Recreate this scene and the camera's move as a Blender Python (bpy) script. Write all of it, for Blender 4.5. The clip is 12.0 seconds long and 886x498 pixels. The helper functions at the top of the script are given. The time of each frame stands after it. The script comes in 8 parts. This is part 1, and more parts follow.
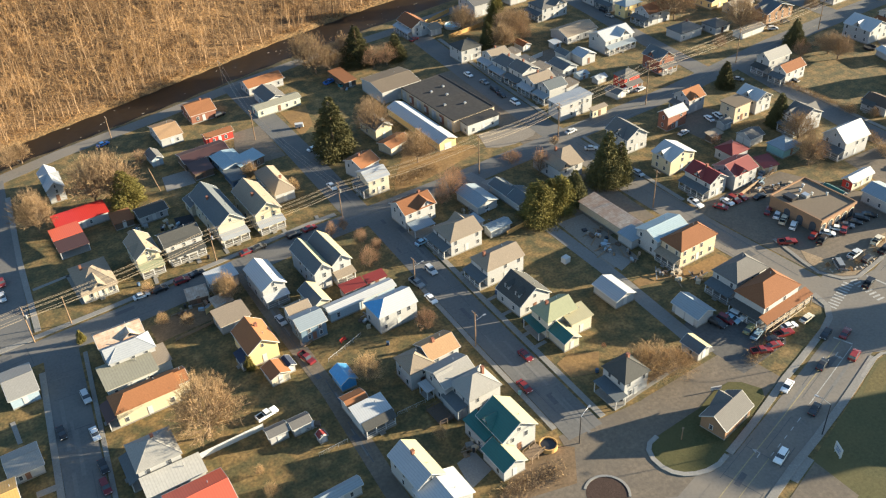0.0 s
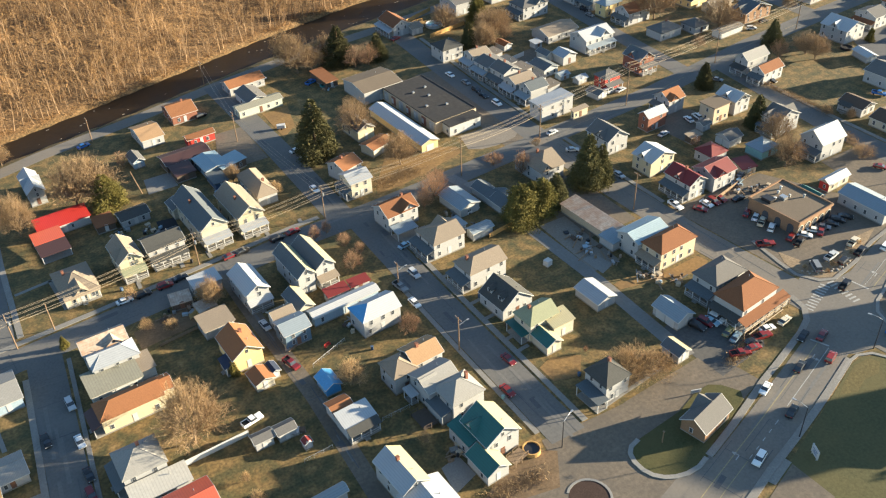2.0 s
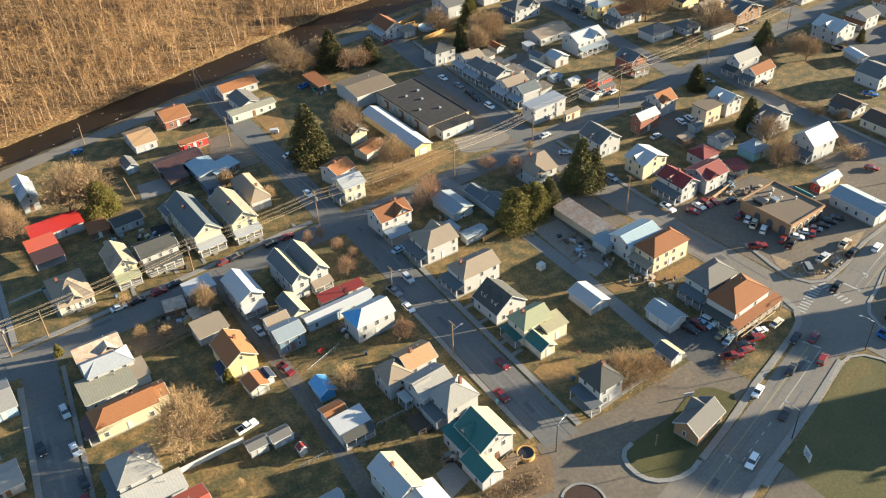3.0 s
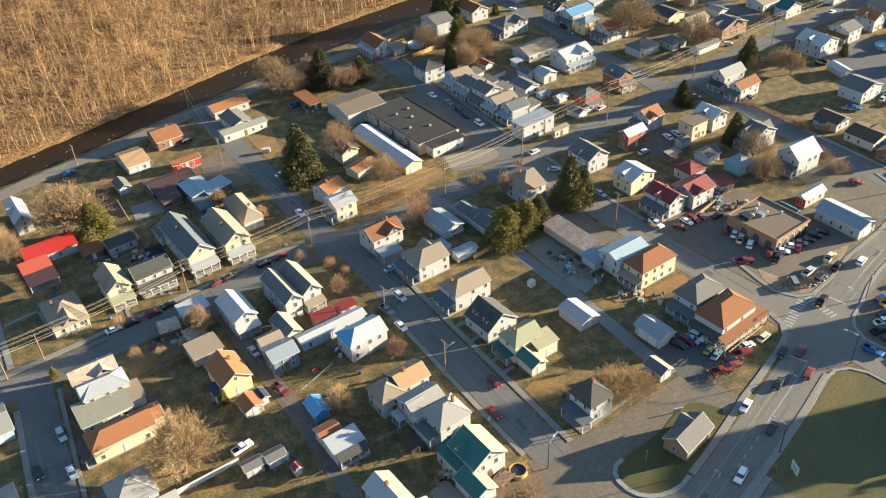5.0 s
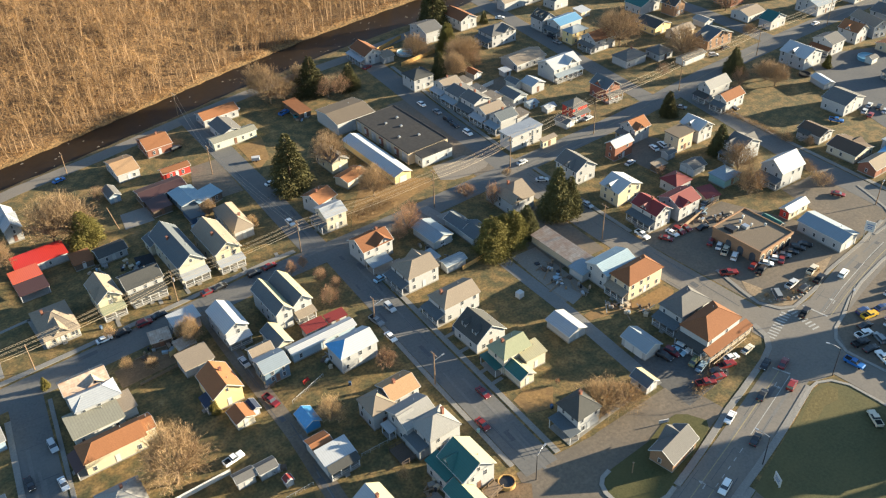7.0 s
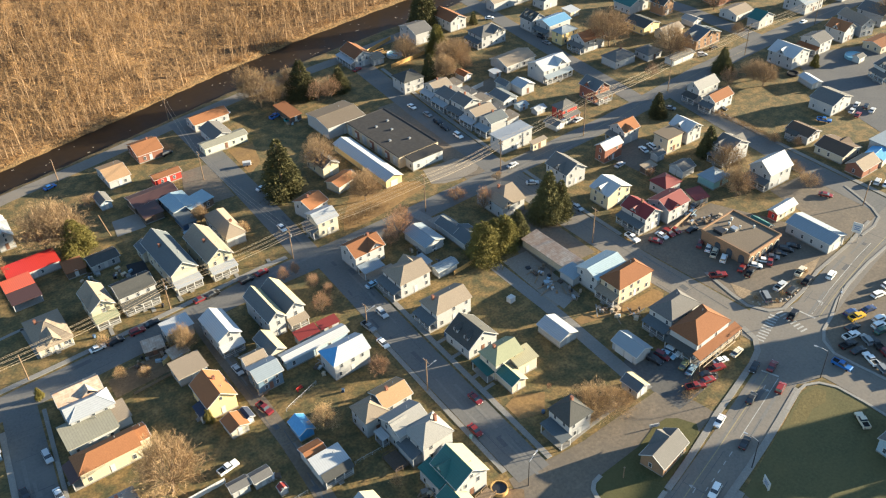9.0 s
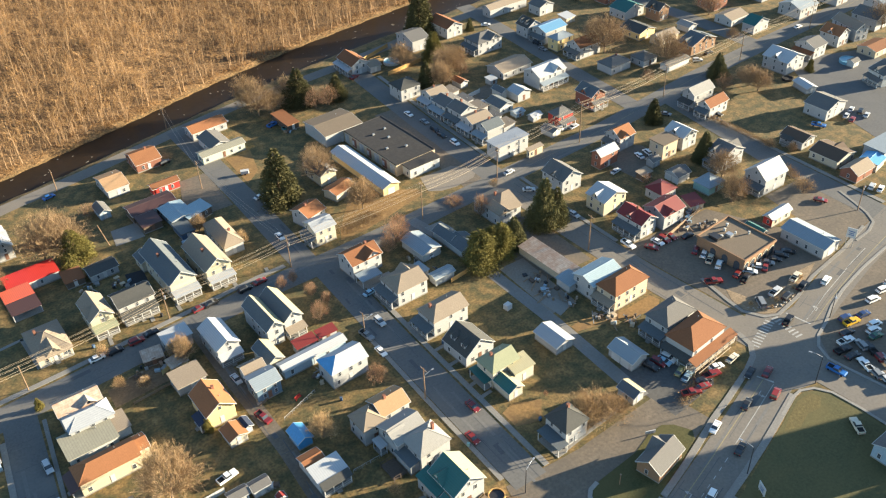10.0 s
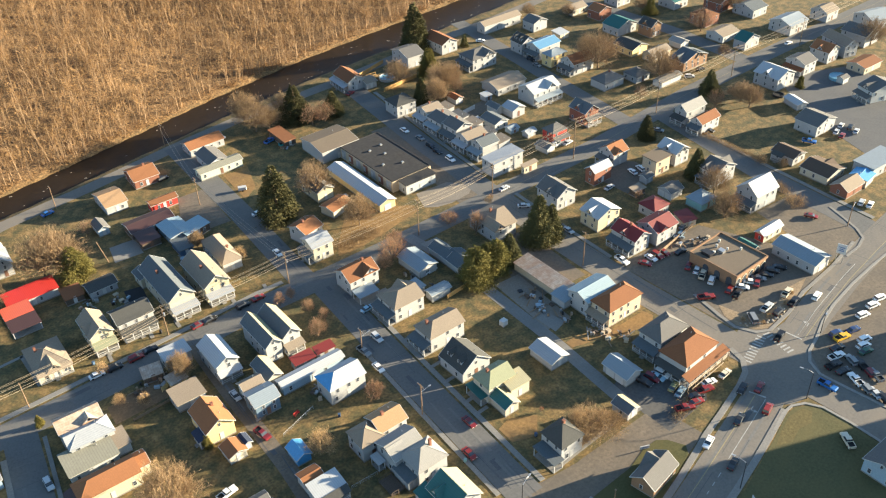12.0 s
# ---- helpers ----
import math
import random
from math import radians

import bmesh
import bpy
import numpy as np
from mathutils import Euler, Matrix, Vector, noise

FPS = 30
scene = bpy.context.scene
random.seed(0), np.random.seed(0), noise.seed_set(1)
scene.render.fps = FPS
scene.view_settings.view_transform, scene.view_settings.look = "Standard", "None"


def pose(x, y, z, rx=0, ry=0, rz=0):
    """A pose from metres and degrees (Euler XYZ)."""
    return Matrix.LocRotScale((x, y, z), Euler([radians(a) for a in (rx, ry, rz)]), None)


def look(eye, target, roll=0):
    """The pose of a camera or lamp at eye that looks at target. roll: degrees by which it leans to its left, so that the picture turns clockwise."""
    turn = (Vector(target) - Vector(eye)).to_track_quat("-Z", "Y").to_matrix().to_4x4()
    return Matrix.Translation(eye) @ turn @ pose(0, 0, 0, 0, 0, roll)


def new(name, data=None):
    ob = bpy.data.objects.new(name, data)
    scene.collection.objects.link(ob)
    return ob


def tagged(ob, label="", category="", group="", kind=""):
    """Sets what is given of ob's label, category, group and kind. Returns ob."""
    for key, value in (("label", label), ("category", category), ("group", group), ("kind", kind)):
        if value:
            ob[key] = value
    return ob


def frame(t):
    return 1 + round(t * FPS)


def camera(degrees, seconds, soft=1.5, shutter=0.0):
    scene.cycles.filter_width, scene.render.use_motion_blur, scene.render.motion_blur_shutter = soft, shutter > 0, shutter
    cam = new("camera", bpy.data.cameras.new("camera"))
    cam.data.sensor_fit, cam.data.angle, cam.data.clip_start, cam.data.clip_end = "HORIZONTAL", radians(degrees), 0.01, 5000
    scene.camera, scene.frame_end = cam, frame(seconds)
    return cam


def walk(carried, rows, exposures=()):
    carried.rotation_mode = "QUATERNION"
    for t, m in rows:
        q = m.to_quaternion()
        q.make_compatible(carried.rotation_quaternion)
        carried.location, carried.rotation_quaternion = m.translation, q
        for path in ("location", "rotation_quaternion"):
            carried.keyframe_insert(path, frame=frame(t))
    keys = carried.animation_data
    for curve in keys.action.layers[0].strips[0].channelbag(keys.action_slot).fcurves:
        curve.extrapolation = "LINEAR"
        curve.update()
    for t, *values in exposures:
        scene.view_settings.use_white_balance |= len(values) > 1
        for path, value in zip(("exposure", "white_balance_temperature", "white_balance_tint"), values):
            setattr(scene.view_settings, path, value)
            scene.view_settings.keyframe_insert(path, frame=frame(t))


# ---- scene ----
cam = camera(53.11, 12.0, soft=1.2)
PATH = [
    (0, (1.13, -0.05, 136.81), (39.54, 71.40, 78.34), -3.17),
    (0.5, (1.13, 0.09, 137.68), (40.02, 71.19, 79.09), -2.98),
    (1, (1.12, 0.28, 138.61), (40.40, 70.95, 79.76), -2.78),
    (1.5, (1.09, 0.62, 139.53), (40.72, 70.83, 80.37), -2.62),
    (2, (1.23, 0.86, 140.44), (41.12, 70.68, 81.00), -2.55),
    (2.5, (1.38, 1.15, 141.10), (41.61, 70.69, 81.55), -2.53),
    (3, (1.81, 0.98, 141.96), (42.13, 70.43, 82.38), -2.70),
    (5, (1.71, 0.15, 145.65), (43.12, 69.61, 86.82), -2.95),
    (5.5, (1.46, 0.10, 146.73), (43.24, 69.47, 88.07), -2.81),
    (6, (1.17, 0.13, 147.83), (43.36, 69.31, 89.22), -2.56),
    (6.5, (0.92, 0.29, 148.80), (43.43, 69.16, 90.07), -2.26),
    (7, (0.81, 0.59, 149.65), (43.61, 69.10, 90.71), -2.02),
    (9, (1.64, 1.20, 153.22), (44.88, 68.83, 93.58), -2.18),
    (9.5, (1.91, 0.92, 154.14), (45.24, 68.57, 94.60), -2.34),
    (10, (2.15, 0.54, 155.27), (45.53, 68.28, 95.85), -2.53),
    (10.5, (2.02, 0.16, 155.93), (45.59, 68.04, 96.83), -2.64),
    (11, (1.73, -0.04, 156.95), (45.52, 67.89, 98.06), -2.66),
    (11.5, (1.43, -0.07, 157.92), (45.47, 67.85, 99.21), -2.56),
    (12, (0.96, -0.11, 158.75), (45.30, 67.72, 100.15), -2.30),
]
walk(cam, [(t, look(eye, target, roll)) for t, eye, target, roll in PATH],
     exposures=[(0, 2.26, 5990, 6), (7, 2.28, 5990, 6), (9, 2.38, 5990, 6), (12, 2.42, 5990, 6)])

# ---- light: low winter sun and clear sky ----
SUN_AZ, SUN_EL = -18.0, 11.0          # degrees: direction towards the sun in the plan (from +x), and its height
sun_dir = Vector((math.cos(radians(SUN_AZ)) * math.cos(radians(SUN_EL)), math.sin(radians(SUN_AZ)) * math.cos(radians(SUN_EL)), math.sin(radians(SUN_EL))))
world = bpy.data.worlds.new("sky")
scene.world = world
world.use_nodes = True
wt = world.node_tree
sky = wt.nodes.new("ShaderNodeTexSky")
sky.sky_type, sky.sun_disc = "NISHITA", False
sky.sun_elevation, sky.sun_rotation = radians(SUN_EL), radians(90 - SUN_AZ)
sky.air_density, sky.dust_density, sky.ozone_density = 1.0, 0.3, 1.6
bg = wt.nodes["Background"]
bg.inputs["Strength"].default_value = 0.065
wt.links.new(sky.outputs[0], bg.inputs["Color"])
sun = new("sun", bpy.data.lights.new("sun", "SUN"))
sun.data.energy, sun.data.angle, sun.data.color = 5.1, radians(0.6), (1.0, 0.80, 0.53)
sun.matrix_world = look((0, 0, 300), Vector((0, 0, 300)) - sun_dir)

# ---- materials ----
MATS = {}


def mat(name, rgb, rough=0.8, vary=0.25, fine=6.0, coarse=0.35, bump=0.15, metal=0.0, tint=None, ribs=0.0, objvar=0.0):
    """A surface with colour variation at two scales and fine relief; ribs: spacing in metres of seams or courses down the slope."""
    if name in MATS:
        return MATS[name]
    m = bpy.data.materials.new(name)
    m.use_nodes = True
    nt = m.node_tree
    n, link = nt.nodes, nt.links.new
    bsdf = n["Principled BSDF"]
    bsdf.inputs["Roughness"].default_value = rough
    bsdf.inputs["Metallic"].default_value = metal
    if rough >= 0.7:
        bsdf.inputs["Specular IOR Level"].default_value = 0.2
    geo = n.new("ShaderNodeNewGeometry")

    def noise_at(scale, detail, lo, hi):
        t = n.new("ShaderNodeTexNoise")
        t.inputs["Scale"].default_value, t.inputs["Detail"].default_value, t.inputs["Roughness"].default_value = scale, detail, 0.65
        link(geo.outputs["Position"], t.inputs["Vector"])
        r = n.new("ShaderNodeMapRange")
        r.inputs["From Min"].default_value, r.inputs["From Max"].default_value = 0.3, 0.7
        r.inputs["To Min"].default_value, r.inputs["To Max"].default_value = lo, hi
        link(t.outputs["Fac"], r.inputs["Value"])
        return t, r.outputs["Result"]

    dark = tuple(c * (1 - vary) for c in rgb)
    light = tuple(min(1.0, c * (1 + vary * 0.7)) for c in rgb)
    mix = n.new("ShaderNodeMix")
    mix.data_type = "RGBA"
    mix.inputs["A"].default_value, mix.inputs["B"].default_value = (*dark, 1), (*light, 1)
    tf, f = noise_at(fine, 6, 0, 1)
    link(f, mix.inputs["Factor"])
    colour = mix.outputs["Result"]
    mix2 = n.new("ShaderNodeMix")
    mix2.data_type, mix2.blend_type = "RGBA", "MIX"
    other = tint or tuple(c * (1 - 0.55 * vary) for c in rgb)
    mix2.inputs["B"].default_value = (*other, 1)
    _, f2 = noise_at(coarse, 4, 0, 0.75)
    link(f2, mix2.inputs["Factor"])
    link(colour, mix2.inputs["A"])
    colour = mix2.outputs["Result"]
    if objvar:
        info = n.new("ShaderNodeObjectInfo")
        hsv = n.new("ShaderNodeHueSaturation")
        rng = n.new("ShaderNodeMapRange")
        rng.inputs["To Min"].default_value, rng.inputs["To Max"].default_value = 1 - objvar, 1 + objvar
        link(info.outputs["Random"], rng.inputs["Value"])
        link(rng.outputs["Result"], hsv.inputs["Value"])
        link(colour, hsv.inputs["Color"])
        colour = hsv.outputs["Color"]
    height = tf.outputs["Fac"]
    if ribs:
        tc = n.new("ShaderNodeTexCoord")
        wave = n.new("ShaderNodeTexWave")
        wave.bands_direction = "X"
        wave.inputs["Scale"].default_value = 0.314 / ribs
        wave.inputs["Distortion"].default_value = 0.3
        link(tc.outputs["UV"], wave.inputs["Vector"])
        rr = n.new("ShaderNodeMapRange")
        rr.inputs["From Min"].default_value, rr.inputs["From Max"].default_value = 0.0, 0.25
        rr.inputs["To Min"].default_value, rr.inputs["To Max"].default_value = 0.84, 1.0
        link(wave.outputs["Fac"], rr.inputs["Value"])
        mul = n.new("ShaderNodeMix")
        mul.data_type, mul.blend_type = "RGBA", "MULTIPLY"
        mul.inputs["Factor"].default_value = 1.0
        link(colour, mul.inputs["A"])
        link(rr.outputs["Result"], mul.inputs["B"])
        colour = mul.outputs["Result"]
    link(colour, bsdf.inputs["Base Color"])
    b = n.new("ShaderNodeBump")
    b.inputs["Strength"].default_value, b.inputs["Distance"].default_value = bump, 0.08
    link(height, b.inputs["Height"])
    link(b.outputs["Normal"], bsdf.inputs["Normal"])
    MATS[name] = m
    return m


WALL = {
    "white": mat("white_siding", (0.35, 0.352, 0.352), 0.7, 0.10, 2.0, 0.2, ribs=0.22),
    "cream": mat("cream_siding", (0.45, 0.41, 0.325), 0.75, 0.12, 2.0, 0.2, ribs=0.22),
    "yellow": mat("yellow_siding", (0.66, 0.50, 0.24), 0.75, 0.12, 2.0, 0.2, ribs=0.22),
    "paleyellow": mat("pale_yellow_siding", (0.49, 0.43, 0.30), 0.75, 0.12, 2.0, 0.2, ribs=0.22),
    "grey": mat("grey_siding", (0.42, 0.43, 0.42), 0.75, 0.12, 2.0, 0.2, ribs=0.22),
    "bluegrey": mat("blue_grey_siding", (0.30, 0.38, 0.45), 0.75, 0.12, 2.0, 0.2, ribs=0.22),
    "teal": mat("teal_siding", (0.25, 0.40, 0.38), 0.75, 0.12, 2.0, 0.2, ribs=0.22),
    "green": mat("grey_green_siding", (0.44, 0.47, 0.38), 0.75, 0.12, 2.0, 0.2, ribs=0.22),
    "tan": mat("tan_siding", (0.48, 0.39, 0.28), 0.8, 0.15, 2.0, 0.2, ribs=0.22),
    "brick": mat("red_brick_wall", (0.24, 0.108, 0.073), 0.9, 0.35, 5.0, 0.4, ribs=0.16),
    "tanbrick": mat("tan_brick_wall", (0.27, 0.165, 0.10), 0.9, 0.30, 5.0, 0.4, ribs=0.16),
    "red": mat("red_painted_wall", (0.40, 0.045, 0.035), 0.7, 0.15, 2.0, 0.2, ribs=0.22),
    "tarp": mat("blue_tarpaulin_side", (0.06, 0.24, 0.48), 0.45, 0.2, 2.0, 0.4),
    # blue-grey siding darkened for the shade of the house east of it
    "shadedblue": mat("shaded_blue_grey_siding", (0.13, 0.19, 0.25), 0.75, 0.12, 2.0, 0.2, ribs=0.22),
    "navy": mat("dark_blue_wall", (0.06, 0.10, 0.17), 0.7, 0.2, 2.0, 0.2),
    "darkwood": mat("weathered_dark_wood", (0.12, 0.09, 0.07), 0.9, 0.35, 3.0, 0.5, ribs=0.3),
    "orangewall": mat("orange_wall", (0.62, 0.30, 0.10), 0.8, 0.15, 2.0, 0.2),
}
ROOF = {
    "grey": mat("grey_shingles", (0.135, 0.130, 0.125), 0.9, 0.22, 3.0, 0.3, ribs=0.28),
    "dark": mat("charcoal_shingles", (0.072, 0.072, 0.068), 0.9, 0.25, 3.0, 0.3, ribs=0.28),
    "slate": mat("slate_blue_shingles", (0.108, 0.122, 0.132), 0.85, 0.22, 3.0, 0.3, ribs=0.28),
    "darkbrown": mat("dark_brown_shingles", (0.098, 0.070, 0.052), 0.9, 0.22, 3.0, 0.3, ribs=0.28),
    "paleblue": mat("pale_blue_metal_roof", (0.25, 0.335, 0.385), 0.6, 0.18, 2.0, 0.3, ribs=0.5),
    "navy": mat("navy_shingles", (0.035, 0.045, 0.075), 0.85, 0.22, 3.0, 0.3, ribs=0.28),
    "tan": mat("tan_shingles", (0.255, 0.208, 0.158), 0.9, 0.2, 3.0, 0.3, ribs=0.28),
    "brown": mat("brown_shingles", (0.205, 0.090, 0.043), 0.9, 0.22, 3.0, 0.3, ribs=0.28),
    "rust": mat("rust_orange_shingles", (0.275, 0.122, 0.056), 0.9, 0.2, 3.0, 0.3, ribs=0.28),
    "maroon": mat("maroon_metal_roof", (0.060, 0.028, 0.027), 0.6, 0.2, 3.0, 0.3, ribs=0.5),
    "red": mat("red_metal_roof", (0.42, 0.028, 0.020), 0.5, 0.12, 3.0, 0.3, ribs=0.5),
    "darkred": mat("dark_red_roof", (0.165, 0.017, 0.014), 0.6, 0.18, 3.0, 0.3, ribs=0.5),
    "salmon": mat("red_orange_metal_roof", (0.50, 0.10, 0.055), 0.5, 0.12, 3.0, 0.3, ribs=0.5),
    "white": mat("white_metal_roof", (0.385, 0.395, 0.405), 0.6, 0.10, 2.0, 0.25, ribs=0.5),
    "metal": mat("galvanised_metal_roof", (0.335, 0.35, 0.37), 0.6, 0.15, 2.0, 0.25, metal=0.15, ribs=0.5),
    "rusty": mat("rust_streaked_metal_roof", (0.46, 0.38, 0.30), 0.6, 0.35, 1.2, 0.5, tint=(0.30, 0.16, 0.09), ribs=0.6),
    "blue": mat("blue_metal_roof", (0.11, 0.25, 0.40), 0.5, 0.15, 2.0, 0.25, ribs=0.5),
    "bluegrey": mat("blue_grey_metal_roof", (0.215, 0.255, 0.288), 0.65, 0.15, 2.0, 0.25, ribs=0.5),
    "tarp": mat("blue_tarpaulin", (0.08, 0.27, 0.50), 0.45, 0.2, 2.0, 0.4),
    # real cream sheets, and the sunlit tone laid over +x slopes of other roofs
    "cream_sunlit": mat("cream_metal_and_sunlit_slopes", (0.36, 0.325, 0.20), 0.5, 0.12, 2.0, 0.25, ribs=0.5),
    "green": mat("dark_green_metal_roof", (0.018, 0.100, 0.090), 0.5, 0.15, 2.0, 0.25, ribs=0.5),
    "sage": mat("sage_green_shingles", (0.26, 0.27, 0.175), 0.85, 0.15, 2.0, 0.25, ribs=0.28),
    "amber": mat("amber_tan_shingles", (0.37, 0.235, 0.13), 0.9, 0.2, 3.0, 0.3, ribs=0.28),
    "olive": mat("olive_grey_roofing", (0.25, 0.24, 0.19), 0.9, 0.2, 2.0, 0.25, ribs=0.6),
    "ochre": mat("ochre_metal_roof", (0.55, 0.32, 0.10), 0.6, 0.15, 2.0, 0.25, ribs=0.5),
    "palegrey": mat("pale_grey_shingles", (0.27, 0.262, 0.245), 0.85, 0.2, 3.0, 0.3, ribs=0.28),
    "dullmetal": mat("dull_ribbed_metal_roof", (0.44, 0.42, 0.375), 0.55, 0.2, 2.0, 0.3, ribs=0.6),
    "tar": mat("black_flat_roofing", (0.050, 0.046, 0.043), 0.85, 0.35, 1.0, 0.12, tint=(0.036, 0.036, 0.038)),
    "gravel": mat("tan_gravel_roofing", (0.17, 0.135, 0.10), 0.95, 0.3, 4.0, 0.2),
}
TRIM = mat("white_trim", (0.45, 0.448, 0.44), 0.6, 0.06, 3.0, 0.4)
FASCIA = mat("weathered_fascia", (0.46, 0.45, 0.42), 0.7, 0.15, 2.0, 0.4)
CONCRETE = mat("concrete", (0.235, 0.222, 0.202), 0.9, 0.28, 2.5, 0.25, bump=0.2)
KERB = mat("kerb_concrete", (0.27, 0.255, 0.232), 0.9, 0.22, 2.5, 0.25)
ASPHALT = mat("asphalt", (0.152, 0.142, 0.129), 0.9, 0.22, 1.6, 0.10, bump=0.2, tint=(0.205, 0.177, 0.145))
STREET = mat("street_asphalt", (0.124, 0.123, 0.120), 0.9, 0.22, 1.6, 0.10, bump=0.2, tint=(0.158, 0.148, 0.136))
LOT = mat("worn_asphalt_and_gravel", (0.172, 0.140, 0.106), 0.95, 0.32, 1.2, 0.12, bump=0.3, tint=(0.112, 0.098, 0.082))
ALLEY = mat("pale_worn_asphalt_alley", (0.21, 0.203, 0.19), 0.95, 0.25, 1.6, 0.12, bump=0.3, tint=(0.16, 0.152, 0.14))
GRAVEL = mat("gravel", (0.23, 0.20, 0.165), 0.95, 0.3, 2.0, 0.2, bump=0.4)
PAINT = mat("road_paint_white", (0.42, 0.41, 0.385), 0.8, 0.45, 3.0, 0.8, tint=(0.25, 0.245, 0.23))
PAINT_Y = mat("road_paint_yellow", (0.30, 0.25, 0.15), 0.8, 0.3, 2.0, 0.8)
GLASS = mat("window_glass", (0.06, 0.068, 0.08), 0.08, 0.2, 2.0, 0.4, bump=0.0)
WOOD = mat("weathered_wood", (0.25, 0.18, 0.12), 0.85, 0.3, 4.0, 0.5)
POLEWOOD = mat("utility_pole_wood", (0.24, 0.16, 0.10), 0.85, 0.25, 3.0, 0.5)
FENCEWOOD = mat("golden_fence_wood", (0.50, 0.30, 0.11), 0.8, 0.25, 3.0, 0.5)
DARKMETAL = mat("dark_metal", (0.05, 0.05, 0.055), 0.45, 0.2, 5.0, 1.0, metal=0.6)
STEEL = mat("galvanised_steel", (0.45, 0.46, 0.47), 0.4, 0.15, 5.0, 1.0, metal=0.7)
BRICK = WALL["brick"]
BARK = mat("bare_tree_bark", (0.22, 0.155, 0.10), 0.95, 0.3, 3.0, 0.6)
TWIG = mat("bare_twigs", (0.33, 0.225, 0.122), 0.95, 0.25, 1.0, 0.3, objvar=0.18)
TWIG_GOLD = mat("golden_bare_twigs", (0.47, 0.32, 0.16), 0.95, 0.25, 1.0, 0.3, objvar=0.12)
TWIG_RED = mat("reddish_bare_twigs", (0.35, 0.205, 0.12), 0.95, 0.25, 1.0, 0.3, objvar=0.2)
NEEDLE = mat("dark_conifer_needles", (0.108, 0.098, 0.038), 0.9, 0.35, 2.0, 0.5, objvar=0.25)
NEEDLE_Y = mat("olive_conifer_needles", (0.17, 0.145, 0.04), 0.9, 0.35, 2.0, 0.5, objvar=0.2)
WOODS = mat("winter_woods_twigs", (0.35, 0.205, 0.085), 0.95, 0.5, 0.8, 0.05, tint=(0.24, 0.14, 0.065))
WOODS_TRUNK = mat("winter_woods_trunks", (0.30, 0.20, 0.115), 0.95, 0.4, 0.8, 0.06, tint=(0.22, 0.145, 0.085))
RUBBER = mat("tyre_rubber", (0.02, 0.02, 0.02), 0.9, 0.2, 8.0, 1.0)


# ---- mesh building ----
class Mesh:
    """Collects faces; each face has its own vertices and a UV in metres."""

    def __init__(self):
        self.v, self.f, self.uv = [], [], []

    def face(self, pts, uv=None):
        k = len(self.v)
        self.v += [tuple(p) for p in pts]
        self.f.append(tuple(range(k, k + len(pts))))
        if uv is None:
            a, b = Vector(pts[0]), Vector(pts[1])
            nrm = Vector((0, 0, 0))
            for i in range(1, len(pts) - 1):
                nrm += (Vector(pts[i]) - a).cross(Vector(pts[i + 1]) - a)
            nrm = nrm.normalized() if nrm.length > 0 else Vector((0, 0, 1))
            if abs(nrm.z) > 0.95:
                uv = [(p[0], p[1]) for p in pts]
            else:
                e = Vector((-nrm.y, nrm.x, 0)).normalized()
                g = nrm.cross(e)
                uv = [(g.dot(Vector(p)), e.dot(Vector(p))) for p in pts]
        self.uv += list(uv)

    def box(self, x0, y0, z0, x1, y1, z1):
        p = [(x0, y0, z0), (x1, y0, z0), (x1, y1, z0), (x0, y1, z0), (x0, y0, z1), (x1, y0, z1), (x1, y1, z1), (x0, y1, z1)]
        for q in ((3, 2, 1, 0), (4, 5, 6, 7), (0, 1, 5, 4), (1, 2, 6, 5), (2, 3, 7, 6), (3, 0, 4, 7)):
            self.face([p[i] for i in q])
        return self

    def prism(self, poly, z0, z1):
        """A closed upright solid on a counter-clockwise outline; z1 may be one height or one for each corner."""
        top = z1 if isinstance(z1, (list, tuple)) else [z1] * len(poly)
        self.face([(x, y, z0) for x, y in reversed(poly)])
        self.face([(x, y, z) for (x, y), z in zip(poly, top)])
        for i in range(len(poly)):
            j = (i + 1) % len(poly)
            self.face([(*poly[i], z0), (*poly[j], z0), (*poly[j], top[j]), (*poly[i], top[i])])
        return self

    def slab(self, pts, thick):
        """A plate: pts are its top, counter-clockwise; thickness downwards."""
        low = [(x, y, z - thick) for x, y, z in pts]
        self.face(pts)
        self.face(low[::-1])
        for i in range(len(pts)):
            j = (i + 1) % len(pts)
            self.face([low[i], low[j], pts[j], pts[i]])
        return self

    def tube(self, a, b, r0, r1, sides=6):
        a, b = Vector(a), Vector(b)
        d = (b - a).normalized()
        e = d.orthogonal().normalized()
        g = d.cross(e)
        ring = lambda c, r: [tuple(c + r * (math.cos(2 * math.pi * i / sides) * e + math.sin(2 * math.pi * i / sides) * g)) for i in range(sides)]
        p, q = ring(a, r0), ring(b, r1)
        for i in range(sides):
            j = (i + 1) % sides
            self.face([p[i], p[j], q[j], q[i]])
        self.face(q)
        self.face(p[::-1])
        return self

    def data(self, name, material):
        me = bpy.data.meshes.new(name)
        me.from_pydata(self.v, [], self.f)
        lay = me.uv_layers.new(name="UVMap")
        flat = [c for uv in self.uv for c in uv]
        lay.data.foreach_set("uv", flat)
        me.materials.append(material)
        return me


def part(name, mesh, material, parent=None, label="", at=None):
    """One mesh object under a thing or a part; mesh may be a Mesh or finished mesh data."""
    me = mesh.data(name, material) if isinstance(mesh, Mesh) else mesh
    ob = new(name, me)
    if parent:
        ob.parent = parent
    if at is not None:
        ob.matrix_basis = at
    if label:
        ob["label"] = label
    return ob


